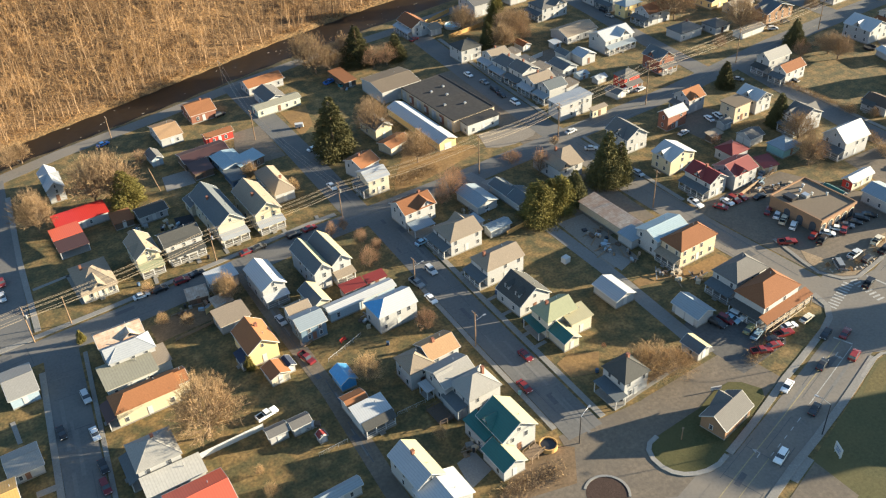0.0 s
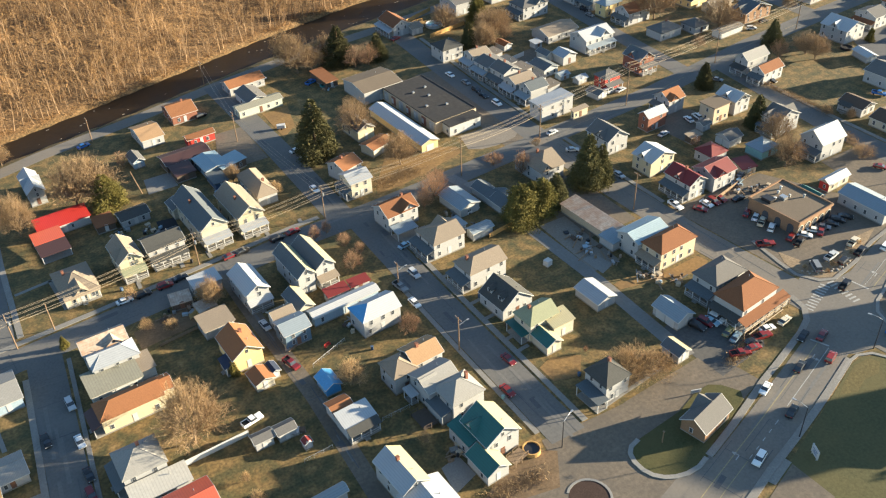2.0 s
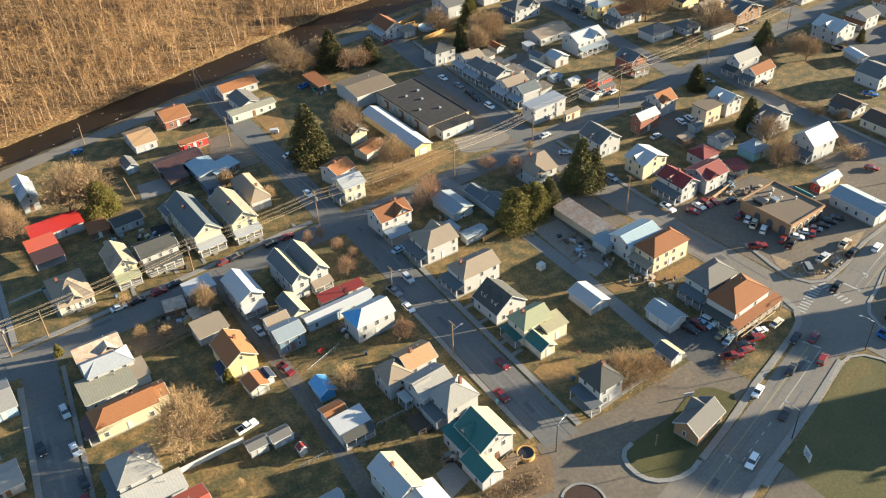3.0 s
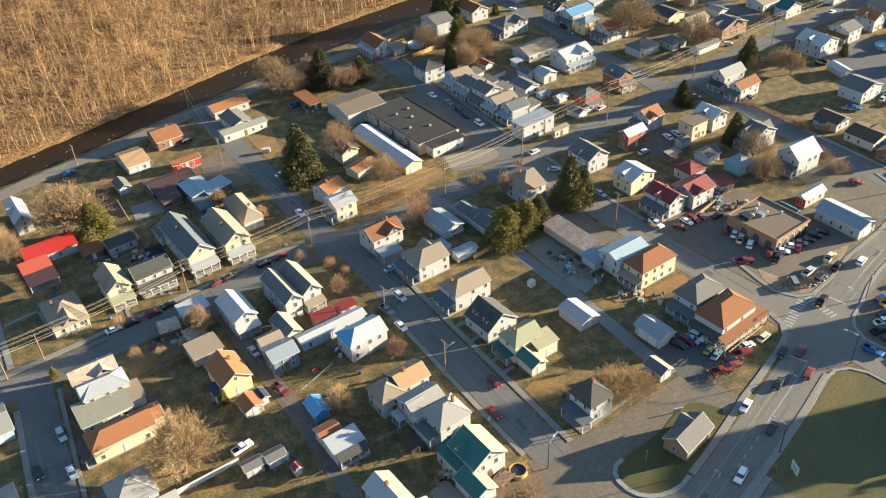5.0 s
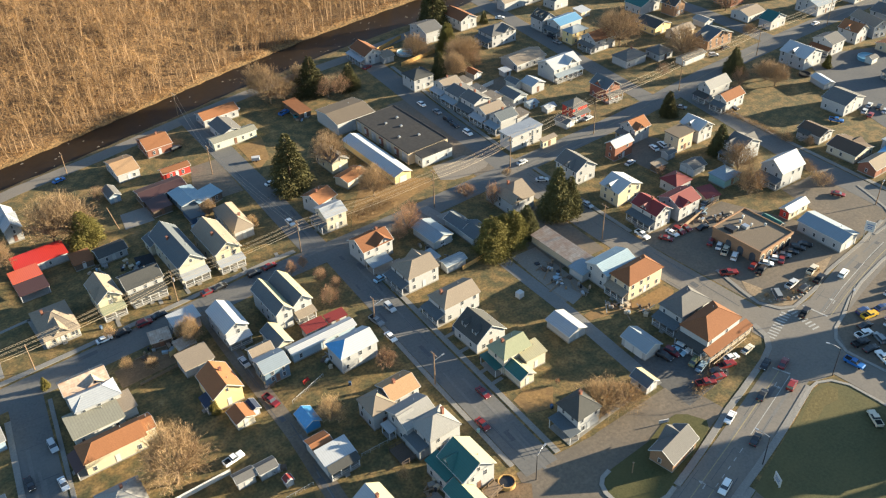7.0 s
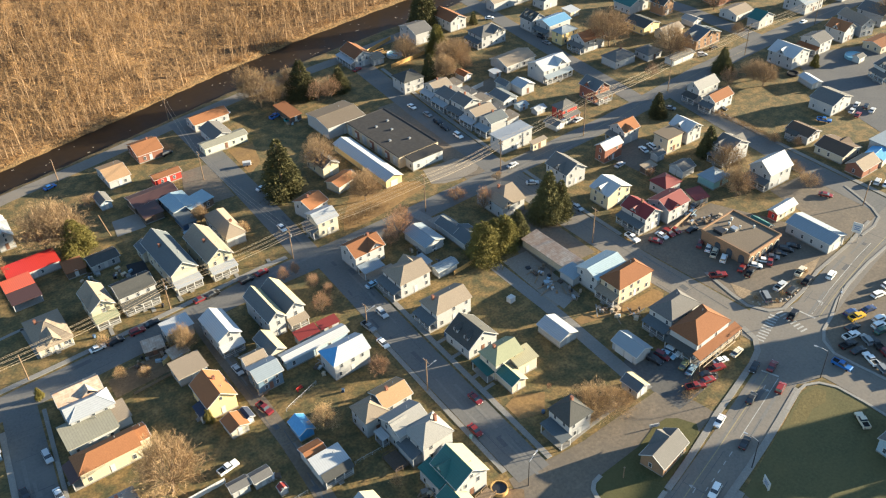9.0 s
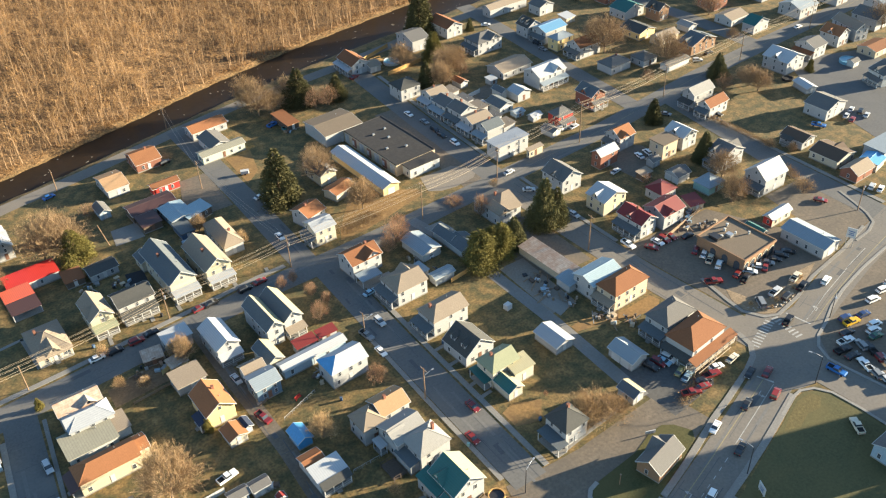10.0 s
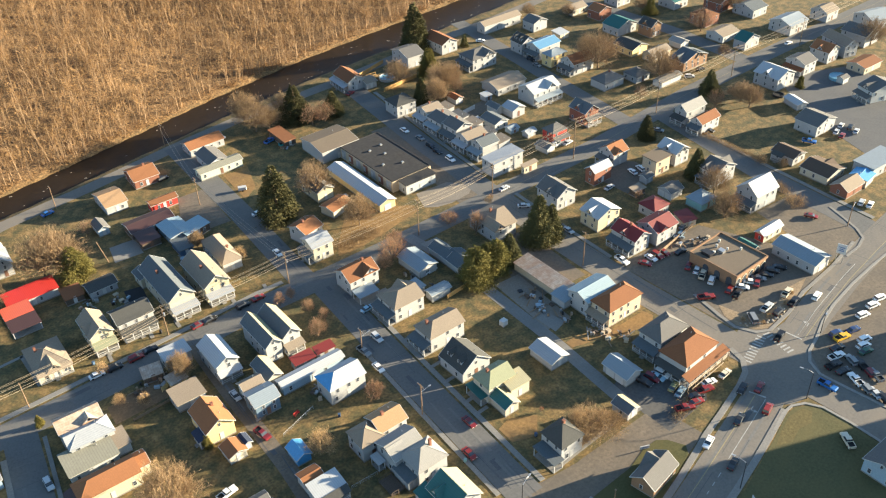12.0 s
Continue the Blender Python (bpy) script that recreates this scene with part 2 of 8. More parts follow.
def thing(name, x, y, ang=0.0, z=0.0, label="", category="", group="", kind=""):
    ob = new(name)
    ob.empty_display_size = 0.5
    ob.matrix_basis = pose(x, y, z, 0, 0, ang)
    return tagged(ob, label, category, group, kind)


def structure(name, mesh, material, label="", category=""):
    return tagged(part(name, mesh, material), label, category, kind="structure")

# ---- ground, river and wooded hillside ----
def bank_south(x):
    return np.interp(x, [-600, -60, 0, 34, 77, 107, 150, 200, 250, 700, 2500], [90, 262, 285, 293, 304, 312, 321, 328, 335, 420, 700])


def bank_north(x):
    return bank_south(x) + np.interp(x, [-100, 0, 100, 200, 300], [12, 13, 17, 21, 22])


def hill(x, y):
    """Height of the ground: level town, river channel, then the wooded slope."""
    s, n = bank_south(x), bank_north(x)
    mid, half = (s + n) / 2, (n - s) / 2
    off = np.abs(y - mid)
    channel = -2.4 * np.clip((half + 2.5 - off) / 3.0, 0, 1)
    up = np.clip(y - n - 3, 0, None)
    rise = 0.24 * up * np.clip(up / 30, 0.25, 1) + 1.2 * np.sin(x * 0.05 + y * 0.03) * np.clip(up / 40, 0, 1)
    return channel + np.minimum(rise, 160 + 0.02 * up)


def axis_steps(lo, a, b, hi, step):
    fine = np.arange(a, b, step)
    left = a - np.geomspace(step, a - lo, 26)[::-1]
    right = b + np.geomspace(step, hi - b, 26)
    return np.concatenate([left, fine, right])


def build_ground():
    xs, ys = axis_steps(-2500, -120, 420, 2500, 3.0), axis_steps(-2500, 20, 470, 2500, 3.0)
    X, Y = np.meshgrid(xs, ys)
    Z = hill(X, Y)
    co = np.stack([X, Y, Z], -1).reshape(-1, 3)
    w, h = len(xs), len(ys)
    i = np.arange(w * h).reshape(h, w)
    quads = np.stack([i[:-1, :-1], i[:-1, 1:], i[1:, 1:], i[1:, :-1]], -1).reshape(-1, 4)
    me = bpy.data.meshes.new("ground")
    me.from_pydata(co.tolist(), [], quads.tolist())
    m = bpy.data.materials.new("winter_grass_and_leaf_litter")
    m.use_nodes = True
    n, link = m.node_tree.nodes, m.node_tree.links.new
    bsdf = n["Principled BSDF"]
    bsdf.inputs["Roughness"].default_value = 0.95
    geo = n.new("ShaderNodeNewGeometry")

    def tex(scale, detail, stops):
        t = n.new("ShaderNodeTexNoise")
        t.inputs["Scale"].default_value, t.inputs["Detail"].default_value = scale, detail
        link(geo.outputs["Position"], t.inputs["Vector"])
        r = n.new("ShaderNodeValToRGB")
        while len(r.color_ramp.elements) < len(stops):
            r.color_ramp.elements.new(0.5)
        for e, (p, c) in zip(r.color_ramp.elements, stops):
            e.position, e.color = p, (*c, 1)
        link(t.outputs["Fac"], r.inputs["Fac"])
        return t, r

    t1, grass = tex(0.30, 10, [(0.28, (0.055, 0.053, 0.021)), (0.44, (0.092, 0.073, 0.026)), (0.58, (0.160, 0.104, 0.036)), (0.72, (0.22, 0.142, 0.055))])
    t2, litter = tex(1.3, 8, [(0.32, (0.075, 0.043, 0.018)), (0.5, (0.16, 0.093, 0.038)), (0.66, (0.28, 0.165, 0.068))])
    # leaf litter lies on the slope and the banks, where the vertex mask says so
    me.color_attributes.new("litter", "FLOAT_COLOR", "POINT")
    mask = np.clip((co[:, 1] - bank_north(co[:, 0]) + 2) / 4, 0, 1)
    near = np.clip(1 - np.abs(co[:, 1] - bank_south(co[:, 0]) + 1) / 4, 0, 1) * 0.7
    mask = np.maximum(mask, near)
    me.color_attributes["litter"].data.foreach_set("color", np.stack([mask, mask, mask, np.ones_like(mask)], -1).ravel())
    att = n.new("ShaderNodeAttribute")
    att.attribute_name = "litter"
    mix = n.new("ShaderNodeMix")
    mix.data_type = "RGBA"
    link(att.outputs["Fac"], mix.inputs["Factor"])
    link(grass.outputs["Color"], mix.inputs["A"])
    link(litter.outputs["Color"], mix.inputs["B"])
    fine = n.new("ShaderNodeTexNoise")
    fine.inputs["Scale"].default_value, fine.inputs["Detail"].default_value = 1.5, 9
    link(geo.outputs["Position"], fine.inputs["Vector"])
    val = n.new("ShaderNodeHueSaturation")
    rr = n.new("ShaderNodeMapRange")
    rr.inputs["From Min"].default_value, rr.inputs["From Max"].default_value = 0.3, 0.7
    rr.inputs["To Min"].default_value, rr.inputs["To Max"].default_value = 0.6, 1.4
    link(fine.outputs["Fac"], rr.inputs["Value"])
    link(rr.outputs["Result"], val.inputs["Value"])
    link(mix.outputs["Result"], val.inputs["Color"])
    link(val.outputs["Color"], bsdf.inputs["Base Color"])
    b = n.new("ShaderNodeBump")
    b.inputs["Strength"].default_value, b.inputs["Distance"].default_value = 0.35, 0.12
    link(fine.outputs["Fac"], b.inputs["Height"])
    link(b.outputs["Normal"], bsdf.inputs["Normal"])
    me.materials.append(m)
    for p in me.polygons:
        p.use_smooth = True
    tagged(new("ground", me), "brown-green winter lawns, river bank and leaf-covered wooded slope", "ground", kind="structure")


build_ground()


def build_water():
    m = Mesh()
    xs = list(range(-300, 701, 20))
    for a, b in zip(xs[:-1], xs[1:]):
        m.face([(a, float(bank_south(a)) - 4, -1.7), (b, float(bank_south(b)) - 4, -1.7), (b, float(bank_north(b)) + 4, -1.7), (a, float(bank_north(a)) + 4, -1.7)])
    wm = mat("dark_river_water", (0.020, 0.014, 0.009), 0.30, 0.3, 0.5, 0.05, bump=0.25)
    wm.node_tree.nodes["Principled BSDF"].inputs["Specular IOR Level"].default_value = 0.12
    structure("water", m, wm, "dark shallow river with small riffles beside the wooded slope", "river")


build_water()


def ribbon(name, pts, width, z, material, label, category, thick=0.0):
    """A strip of even width along a line of waypoints; thick: it stands up as a slab."""
    p = [Vector((x, y, 0)) for x, y in pts]
    left, right = [], []
    for i, c in enumerate(p):
        d = (p[min(i + 1, len(p) - 1)] - p[max(i - 1, 0)]).normalized()
        s = Vector((-d.y, d.x, 0)) * width / 2
        left.append(c + s)
        right.append(c - s)
    m = Mesh()
    for i in range(len(p) - 1):
        top = [(right[i].x, right[i].y, z), (right[i + 1].x, right[i + 1].y, z), (left[i + 1].x, left[i + 1].y, z), (left[i].x, left[i].y, z)]
        m.slab(top, thick or 0.02)
    return structure(name, m, material, label, category)


def patch(name, poly, z, material, label, category, thick=0.02):
    m = Mesh()
    m.slab([(x, y, z) for x, y in poly], thick)
    return structure(name, m, material, label, category)


B_LINE = [(-400, 164), (-60, 180), (-15, 183.4), (10, 185.7), (40, 189), (65, 192), (90, 193), (112, 194.5), (150, 198), (205, 203), (260, 212), (310, 217), (365, 221), (700, 245)]
HWY = [(-60, 18), (60, 56.5), (80, 63), (101.2, 69.9), (120.9, 76.1), (136.9, 81.4), (149, 85.5), (160, 90), (174, 95), (186, 98.6), (205, 103.4), (224, 107.3), (245, 111), (420, 138), (700, 175)]
ribbon("road_main_street", B_LINE, 8.6, 0.030, STREET, "worn grey asphalt street along the house fronts", "road")
ribbon("road_centre_street", [(83.5, 194), (83.2, 150), (83.4, 96)], 8.4, 0.036, STREET, "worn grey asphalt side street", "road")
ribbon("road_highway", HWY, 9.6, 0.042, ASPHALT, "wide grey asphalt highway with lane lines", "road")
ribbon("road_left_street", [(-4.2, 183), (-8, 133), (-14, 55), (-20, -100)], 8.0, 0.038, STREET, "grey asphalt residential street", "road")
ribbon("road_left_street_north", [(-13, 184), (-11, 225), (-8, 274)], 7.5, 0.034, STREET, "grey asphalt residential street", "road")
ribbon("road_alley_one", [(42.5, 188), (42.8, 168), (44, 135), (43.2, 102), (42.5, 40)], 4.0, 0.033, LOT, "narrow worn asphalt alley", "road")
ribbon("road_alley_two", [(116, 196), (118.2, 184), (120, 163), (121, 133), (120.4, 100)], 3.8, 0.033, ALLEY, "narrow pale worn asphalt alley", "road")
ribbon("road_riverside", [(-300, 185), (-60, 254), (-6, 274.5), (14, 281), (44, 287.5), (78, 296.5), (108, 303), (150, 308), (190, 315), (250, 323), (420, 353)], 5.8, 0.032, ASPHALT, "riverside road of grey asphalt", "road")
ribbon("road_side_street", [(79.5, 193), (79.5, 240), (78, 297)], 8.0, 0.035, STREET, "grey asphalt side street", "road")
ribbon("road_row_street", [(152, 198), (152.5, 240), (155.5, 309)], 8.5, 0.037, STREET, "grey asphalt street beside the row houses", "road")
ribbon("road_third_street", [(152, 199), (152.5, 165), (154, 135), (159, 92)], 9.5, 0.039, ASPHALT, "grey asphalt street", "road")
ribbon("road_south_link", [(40, 76), (60, 84), (80, 89), (100, 92.5), (122, 94)], 9.0, 0.034, LOT, "patched asphalt lane", "road")
ribbon("road_east_street", [(160.5, 91), (163.4, 72), (164, 60), (166, 10), (170, -60)], 10.0, 0.045, ASPHALT, "grey asphalt street by the car lot", "road")
ribbon("road_far_street", [(238, 210), (232, 155), (232, 108)], 9.0, 0.041, STREET, "grey asphalt street", "road")
ribbon("road_far_cross", [(222, 205), (225, 260), (230, 330)], 7.5, 0.035, STREET, "grey asphalt street", "road")
ribbon("road_far_cross_two", [(300, 216), (300, 260), (290, 340)], 8.5, 0.035, STREET, "grey asphalt street", "road")
patch("pavement_junction", [(74, 80), (88, 74), (128, 86), (126, 96), (92, 97), (78, 98)], 0.024, LOT, "broad patched asphalt junction", "road")
patch("road_crossing", [(147, 83.5), (152, 80), (157.5, 79), (166.5, 82), (171, 89), (181, 93.5), (178, 100.6), (169.5, 100.2), (164, 106), (157, 103), (155, 96), (147.5, 91.5)], 0.038, ASPHALT, "broad asphalt street crossing", "road")
patch("road_lane_mouth", [(66, 52), (104, 69.5), (104, 76.6), (97, 76), (91.5, 79), (89, 86), (80, 84), (83, 76), (74, 60)], 0.022, ASPHALT, "worn asphalt mouth of the lane at the highway", "road")
patch("pavement_car_yard", [(121, 91), (137, 93), (142, 98), (128, 112), (122, 110)], 0.026, mat("dark_yard_asphalt", (0.085, 0.084, 0.084), 0.95, 0.3, 1.2, 0.15, bump=0.3, tint=(0.12, 0.112, 0.10)), "dark asphalt parking yard", "parking")
patch("pavement_diner_lot", [(162.6, 106.9), (166.1, 102), (169.4, 100.4), (180, 102), (190, 105), (204, 109), (204, 122), (192, 146), (158, 146)], 0.027, LOT, "worn gravelly parking lot", "parking")
patch("pavement_east_lot", [(172.6, 45), (260, 40), (260, 106), (230, 102.8), (204, 99.4), (184, 94.2), (171.8, 89), (168.4, 86.6), (166.8, 82.5), (167.4, 78), (169, 70)], 0.028, LOT, "asphalt car lot", "parking")
patch("pavement_north_lot", [(208, 110), (228, 113), (228, 140), (212, 140)], 0.025, LOT, "asphalt parking lot", "parking")
patch("pavement_far_lot", [(268, 132), (318, 140), (330, 188), (296, 200), (278, 168)], 0.028, mat("dark_lot_asphalt", (0.105, 0.105, 0.107), 0.95, 0.2, 1.2, 0.1, bump=0.3, tint=(0.135, 0.13, 0.125)), "far dark asphalt parking lot", "parking")
patch("pavement_flat_lot", [(140, 200), (150, 201), (150, 262), (142, 262)], 0.026, LOT, "asphalt parking strip", "parking")
patch("pavement_forecourt", [(129.4, 206.4), (133, 204), (138.1, 203.2), (145.8, 204.4), (148.4, 206.5), (148.2, 210), (144.2, 215), (131.7, 215)], 0.027, GRAVEL, "pale gravel forecourt", "parking")
patch("pavement_shed_lot", [(127, 148), (147, 148), (147, 176), (140, 178), (130, 165)], 0.026, LOT, "asphalt parking yard", "parking")
patch("pavement_side_yard", [(59, 238), (75, 238), (75, 262), (66, 262)], 0.026, LOT, "gravel and asphalt yard", "parking")
patch("pavement_gravel_yard", [(122.6, 136), (131, 136), (131.5, 160), (123, 160)], 0.027, GRAVEL, "grey gravel work yard", "yard")
patch("pavement_rear_yard", [(186.3, 183.2), (187.5, 172.4), (196.6, 175.2), (204.5, 178), (204, 186), (199.9, 190.8)], 0.026, LOT, "worn asphalt yard behind the brick house", "parking")
DIRT = mat("bare_dirt", (0.20, 0.135, 0.08), 0.95, 0.35, 1.5, 0.2, bump=0.5, tint=(0.12, 0.085, 0.05))
patch("ground_dirt_bank", [(57, 90), (74, 86.5), (79, 94), (76, 96.5), (66, 95.5)], 0.045, DIRT, "bare brown dirt bank beside the lane", "dirt")
patch("ground_dirt_edge", [(92, 98.5), (112, 101), (112, 102.5), (93, 99.8)], 0.035, DIRT, "strip of bare brown earth", "dirt")
STRAW = mat("dry_golden_grass", (0.27, 0.165, 0.065), 0.95, 0.4, 1.2, 0.2, bump=0.5, tint=(0.16, 0.10, 0.05))
patch("ground_dirt_slope", [(93.5, 199.6), (101.4, 199.7), (112, 202), (119.2, 204.1), (127, 206), (127, 210), (121, 213.5), (113, 212), (106.1, 218), (97, 206)], 0.03, STRAW, "bank of dry golden-brown grass under the wires", "grass")
patch("pavement_yard_slab", [(123.8, 134.1), (128.4, 135.6), (127.1, 142.2), (123.2, 141.7)], 0.034, CONCRETE, "cracked pale concrete yard slab", "yard")
# dirt slope painted in the straw colour for the sun on it
patch("ground_dry_bank", [(123.2, 126.7), (129.6, 125.2), (139.1, 122.0), (147.4, 121.6), (149.5, 123.4), (148.6, 126.3), (134.8, 125.6), (127.9, 129.6), (123.2, 129.2)], 0.03, STRAW, "golden-brown dirt slope beside a cream building, painted as sunlit", "grass")
# lawn patch, lighter and more golden than the grass round it
patch("ground_dry_lawn", [(90.2, 110.2), (96.3, 108.4), (100.6, 113.6), (93.9, 116.6), (90.2, 115.4)], 0.03, STRAW, "patch of lawn in a lighter golden colour", "grass")
patch("ground_straw_yard", [(84.2, 246.7), (90.5, 252.8), (93.8, 266.6), (84.4, 266.2), (84.2, 254)], 0.03, STRAW, "patch of dry golden grass beside the street", "grass")
patch("ground_garden_bed", [(16, 171.5), (30, 173), (30, 181), (16, 178.5)], 0.03, DIRT, "dug-over brown garden plot", "garden")
patch("ground_rear_yard", [(47, 158), (57, 159), (57, 167), (47, 168)], 0.03, DIRT, "bare brown back yard", "dirt")

# ---- houses ----
WIN_FRAME = Mesh().box(-0.55, -0.05, -0.85, 0.55, 0.05, 0.85).data("window", TRIM)
WIN_PANE = Mesh().box(-0.42, -0.02, -0.72, 0.42, 0.02, -0.03).box(-0.42, -0.02, 0.03, 0.42, 0.02, 0.72).data("pane", GLASS)
DOOR_MESH = Mesh().box(-0.5, -0.05, 0, 0.5, 0.05, 2.1).data("door", mat("brown_door", (0.16, 0.08, 0.05), 0.6, 0.2))
DOOR_WHITE = Mesh().box(-0.5, -0.05, 0, 0.5, 0.05, 2.1).data("door", TRIM)
BIG_DOOR = Mesh().box(-1.3, -0.05, 0, 1.3, 0.05, 2.15).data("garage_door", TRIM)
CHIM = Mesh().box(-0.3, -0.3, -1.6, 0.3, 0.3, 1.1).box(-0.36, -0.36, 1.0, 0.36, 0.36, 1.16).data("chimney", BRICK)
VENT = Mesh().tube((0, 0, -0.3), (0, 0, 0.55), 0.09, 0.09, 6).data("vent_pipe", STEEL)
SIDES = {"s": (0, -1, 0), "e": (1, 0, 90), "n": (0, 1, 180), "w": (-1, 0, -90)}


def roof_mesh(kind, w, d, h, rise, axis):
    """Roof over a plan of w by d (eaves included), eaves at h."""
    m = Mesh()
    t = 0.16
    if kind == "flat":
        m.slab([(-w / 2, -d / 2, h), (w / 2, -d / 2, h), (w / 2, d / 2, h), (-w / 2, d / 2, h)], 0.3)
        return m
    if kind == "shed":   # falls towards -y
        z0, z1 = h, h + rise
        if axis == "x":
            m.slab([(-w / 2, -d / 2, z0), (w / 2, -d / 2, z0), (w / 2, d / 2, z1), (-w / 2, d / 2, z1)], t)
        else:            # falls towards -x
            m.slab([(-w / 2, -d / 2, z0), (w / 2, -d / 2, z1), (w / 2, d / 2, z1), (-w / 2, d / 2, z0)], t)
        return m
    turn = axis == "y"
    L, W = (d, w) if turn else (w, d)
    q = (lambda x, y, z: (-y, x, z)) if turn else (lambda x, y, z: (x, y, z))
    top = h + rise
    if kind == "gable":
        m.slab([q(-L / 2, -W / 2, h), q(L / 2, -W / 2, h), q(L / 2, 0, top), q(-L / 2, 0, top)], t)
        m.slab([q(-L / 2, 0, top), q(L / 2, 0, top), q(L / 2, W / 2, h), q(-L / 2, W / 2, h)], t)
        m.tube(q(-L / 2, 0, top), q(L / 2, 0, top), 0.07, 0.07, 5)
    else:
        k = min(W / 2, L / 2 - 0.05) if kind == "hip" else min(W / 2, L * 0.7)
        a = -L / 2 + k
        b = L / 2 - k if kind == "hip" else L / 2
        A, B = q(a, 0, top), q(b, 0, top)
        c = [q(-L / 2, -W / 2, h), q(L / 2, -W / 2, h), q(L / 2, W / 2, h), q(-L / 2, W / 2, h)]
        m.slab([c[0], c[1], B, A], t)
        m.slab([c[2], c[3], A, B], t)
        m.slab([c[3], c[0], A], t)
        if kind == "hip":
            m.slab([c[1], c[2], B], t)
        for p_ in (c[0], c[3]):
            m.tube(p_, A, 0.06, 0.06, 5)
        if kind == "hip":
            for p_ in (c[1], c[2]):
                m.tube(p_, B, 0.06, 0.06, 5)
        m.tube(A, B, 0.06, 0.06, 5)
    return m


def wall_mesh(kind, w, d, h, rise, axis, o):
    """Body under the roof: outline inset by the eaves o, with gable ends."""
    m = Mesh()
    x, y = w / 2 - o, d / 2 - o
    base = [(-x, -y), (x, -y), (x, y), (-x, y)]
    if kind in ("gable", "halfhip"):
        turn = axis == "y"
        half, inset = (w / 2, x) if turn else (d / 2, y)
        e = h - 0.17 + rise * (half - inset) / half
        top = h + rise - 0.17
        m.prism(base, 0, e)
        if turn:
            ends = ((0, -y), (0, y))
            for s, yy in ((1, -y), (-1, y)):
                tri = [(-x, yy, e), (x, yy, e), (0, yy, top)]
                m.face(tri if s > 0 else tri[::-1])
        else:
            for s, xx in ((-1, -x), (1, x)):
                if kind == "halfhip" and s < 0:
                    continue
                tri = [(xx, -y, e), (xx, y, e), (xx, 0, top)]
                m.face(tri if s > 0 else tri[::-1])
    elif kind == "shed":
        if axis == "x":
            m.prism(base, 0, [h - 0.17 + rise * o / d, h - 0.17 + rise * o / d, h + rise - 0.17 - rise * o / d, h + rise - 0.17 - rise * o / d])
        else:
            m.prism(base, 0, [h - 0.17 + rise * o / w, h + rise - 0.17 - rise * o / w, h + rise - 0.17 - rise * o / w, h - 0.17 + rise * o / w])
    elif kind == "flat":
        m.prism(base, 0, h - 0.3)
    else:
        e = h - 0.17 + rise * o / (min(w, d) / 2)
        m.prism(base, 0, e)
    return m


def add_window(th, side, w, d, o, along, z, k=1.0):
    dx, dy, a = SIDES[side]
    ca = (w if side in "sn" else d) / 2
    x = along if side == "s" else -along if side == "n" else dx * (w / 2 - o + 0.02)
    y = along if side == "e" else -along if side == "w" else dy * (d / 2 - o + 0.02)
    if side in "sn":
        y = dy * (d / 2 - o + 0.02)
    f = part("window", WIN_FRAME, None, th, at=pose(x, y, z, 0, 0, a) @ Matrix.Diagonal((k, 1, k, 1)))
    part("pane", WIN_PANE, None, f, at=pose(0, -0.055, 0))


def add_porch(th, side, w, d, o, depth, ph, roofmat, span=(0, 1)):
    """A porch along one side: sloping roof, deck, posts, rail and steps."""
    dx, dy, a = SIDES[side]
    full = w if side in "sn" else d
    lo, hi = -full / 2 + full * span[0], -full / 2 + full * span[1]
    face = (d if side in "sn" else w) / 2 - o
    p = part("porch", Mesh().box(lo + 0.2, -face - depth, 0, hi - 0.2, -face, 0.45), CONCRETE, th, at=pose(0, 0, 0, 0, 0, a))
    m = Mesh()
    m.slab([(lo, -face - depth - 0.35, ph), (hi, -face - depth - 0.35, ph), (hi, -face + 0.02, ph + 0.75), (lo, -face + 0.02, ph + 0.75)], 0.14)
    part("porch_roof", m, ROOF[roofmat], p)
    n = max(2, int((hi - lo) / 2.3) + 1)
    for i in range(n):
        x = lo + 0.35 + (hi - lo - 0.7) * i / (n - 1)
        part("post", Mesh().box(x - 0.1, -face - depth, 0.4, x + 0.1, -face - depth + 0.2, ph - 0.02), TRIM, p)
    part("rail", Mesh().box(lo + 0.3, -face - depth + 0.05, 1.15, hi - 0.3, -face - depth + 0.13, 1.25).box(lo + 0.3, -face - depth + 0.05, 0.6, hi - 0.3, -face - depth + 0.13, 0.68), TRIM, p)
    mid = (lo + hi) / 2
    part("step", Mesh().box(mid - 0.6, -face - depth - 0.35, 0, mid + 0.6, -face - depth, 0.3).box(mid - 0.6, -face - depth - 0.7, 0, mid + 0.6, -face - depth - 0.35, 0.15), CONCRETE, p)


def fascia_meshes(w, d, h, rise, axis):
    """White boards along the rakes and eaves of a gable roof."""
    out = []
    turn = axis == "y"
    L, W = (d, w) if turn else (w, d)
    q = (lambda x, y, z: (-y, x, z)) if turn else (lambda x, y, z: (x, y, z))
    for sx in (-1, 1):
        for sy in (-1, 1):
            out.append(Mesh().tube(q(sx * (L / 2 + 0.03), sy * W / 2, h - 0.08), q(sx * (L / 2 + 0.03), 0, h + rise - 0.08), 0.09, 0.09, 4))
    for sy in (-1, 1):
        out.append(Mesh().tube(q(-L / 2, sy * (W / 2 + 0.05), h - 0.1), q(L / 2, sy * (W / 2 + 0.05), h - 0.1), 0.08, 0.08, 4))
    return out


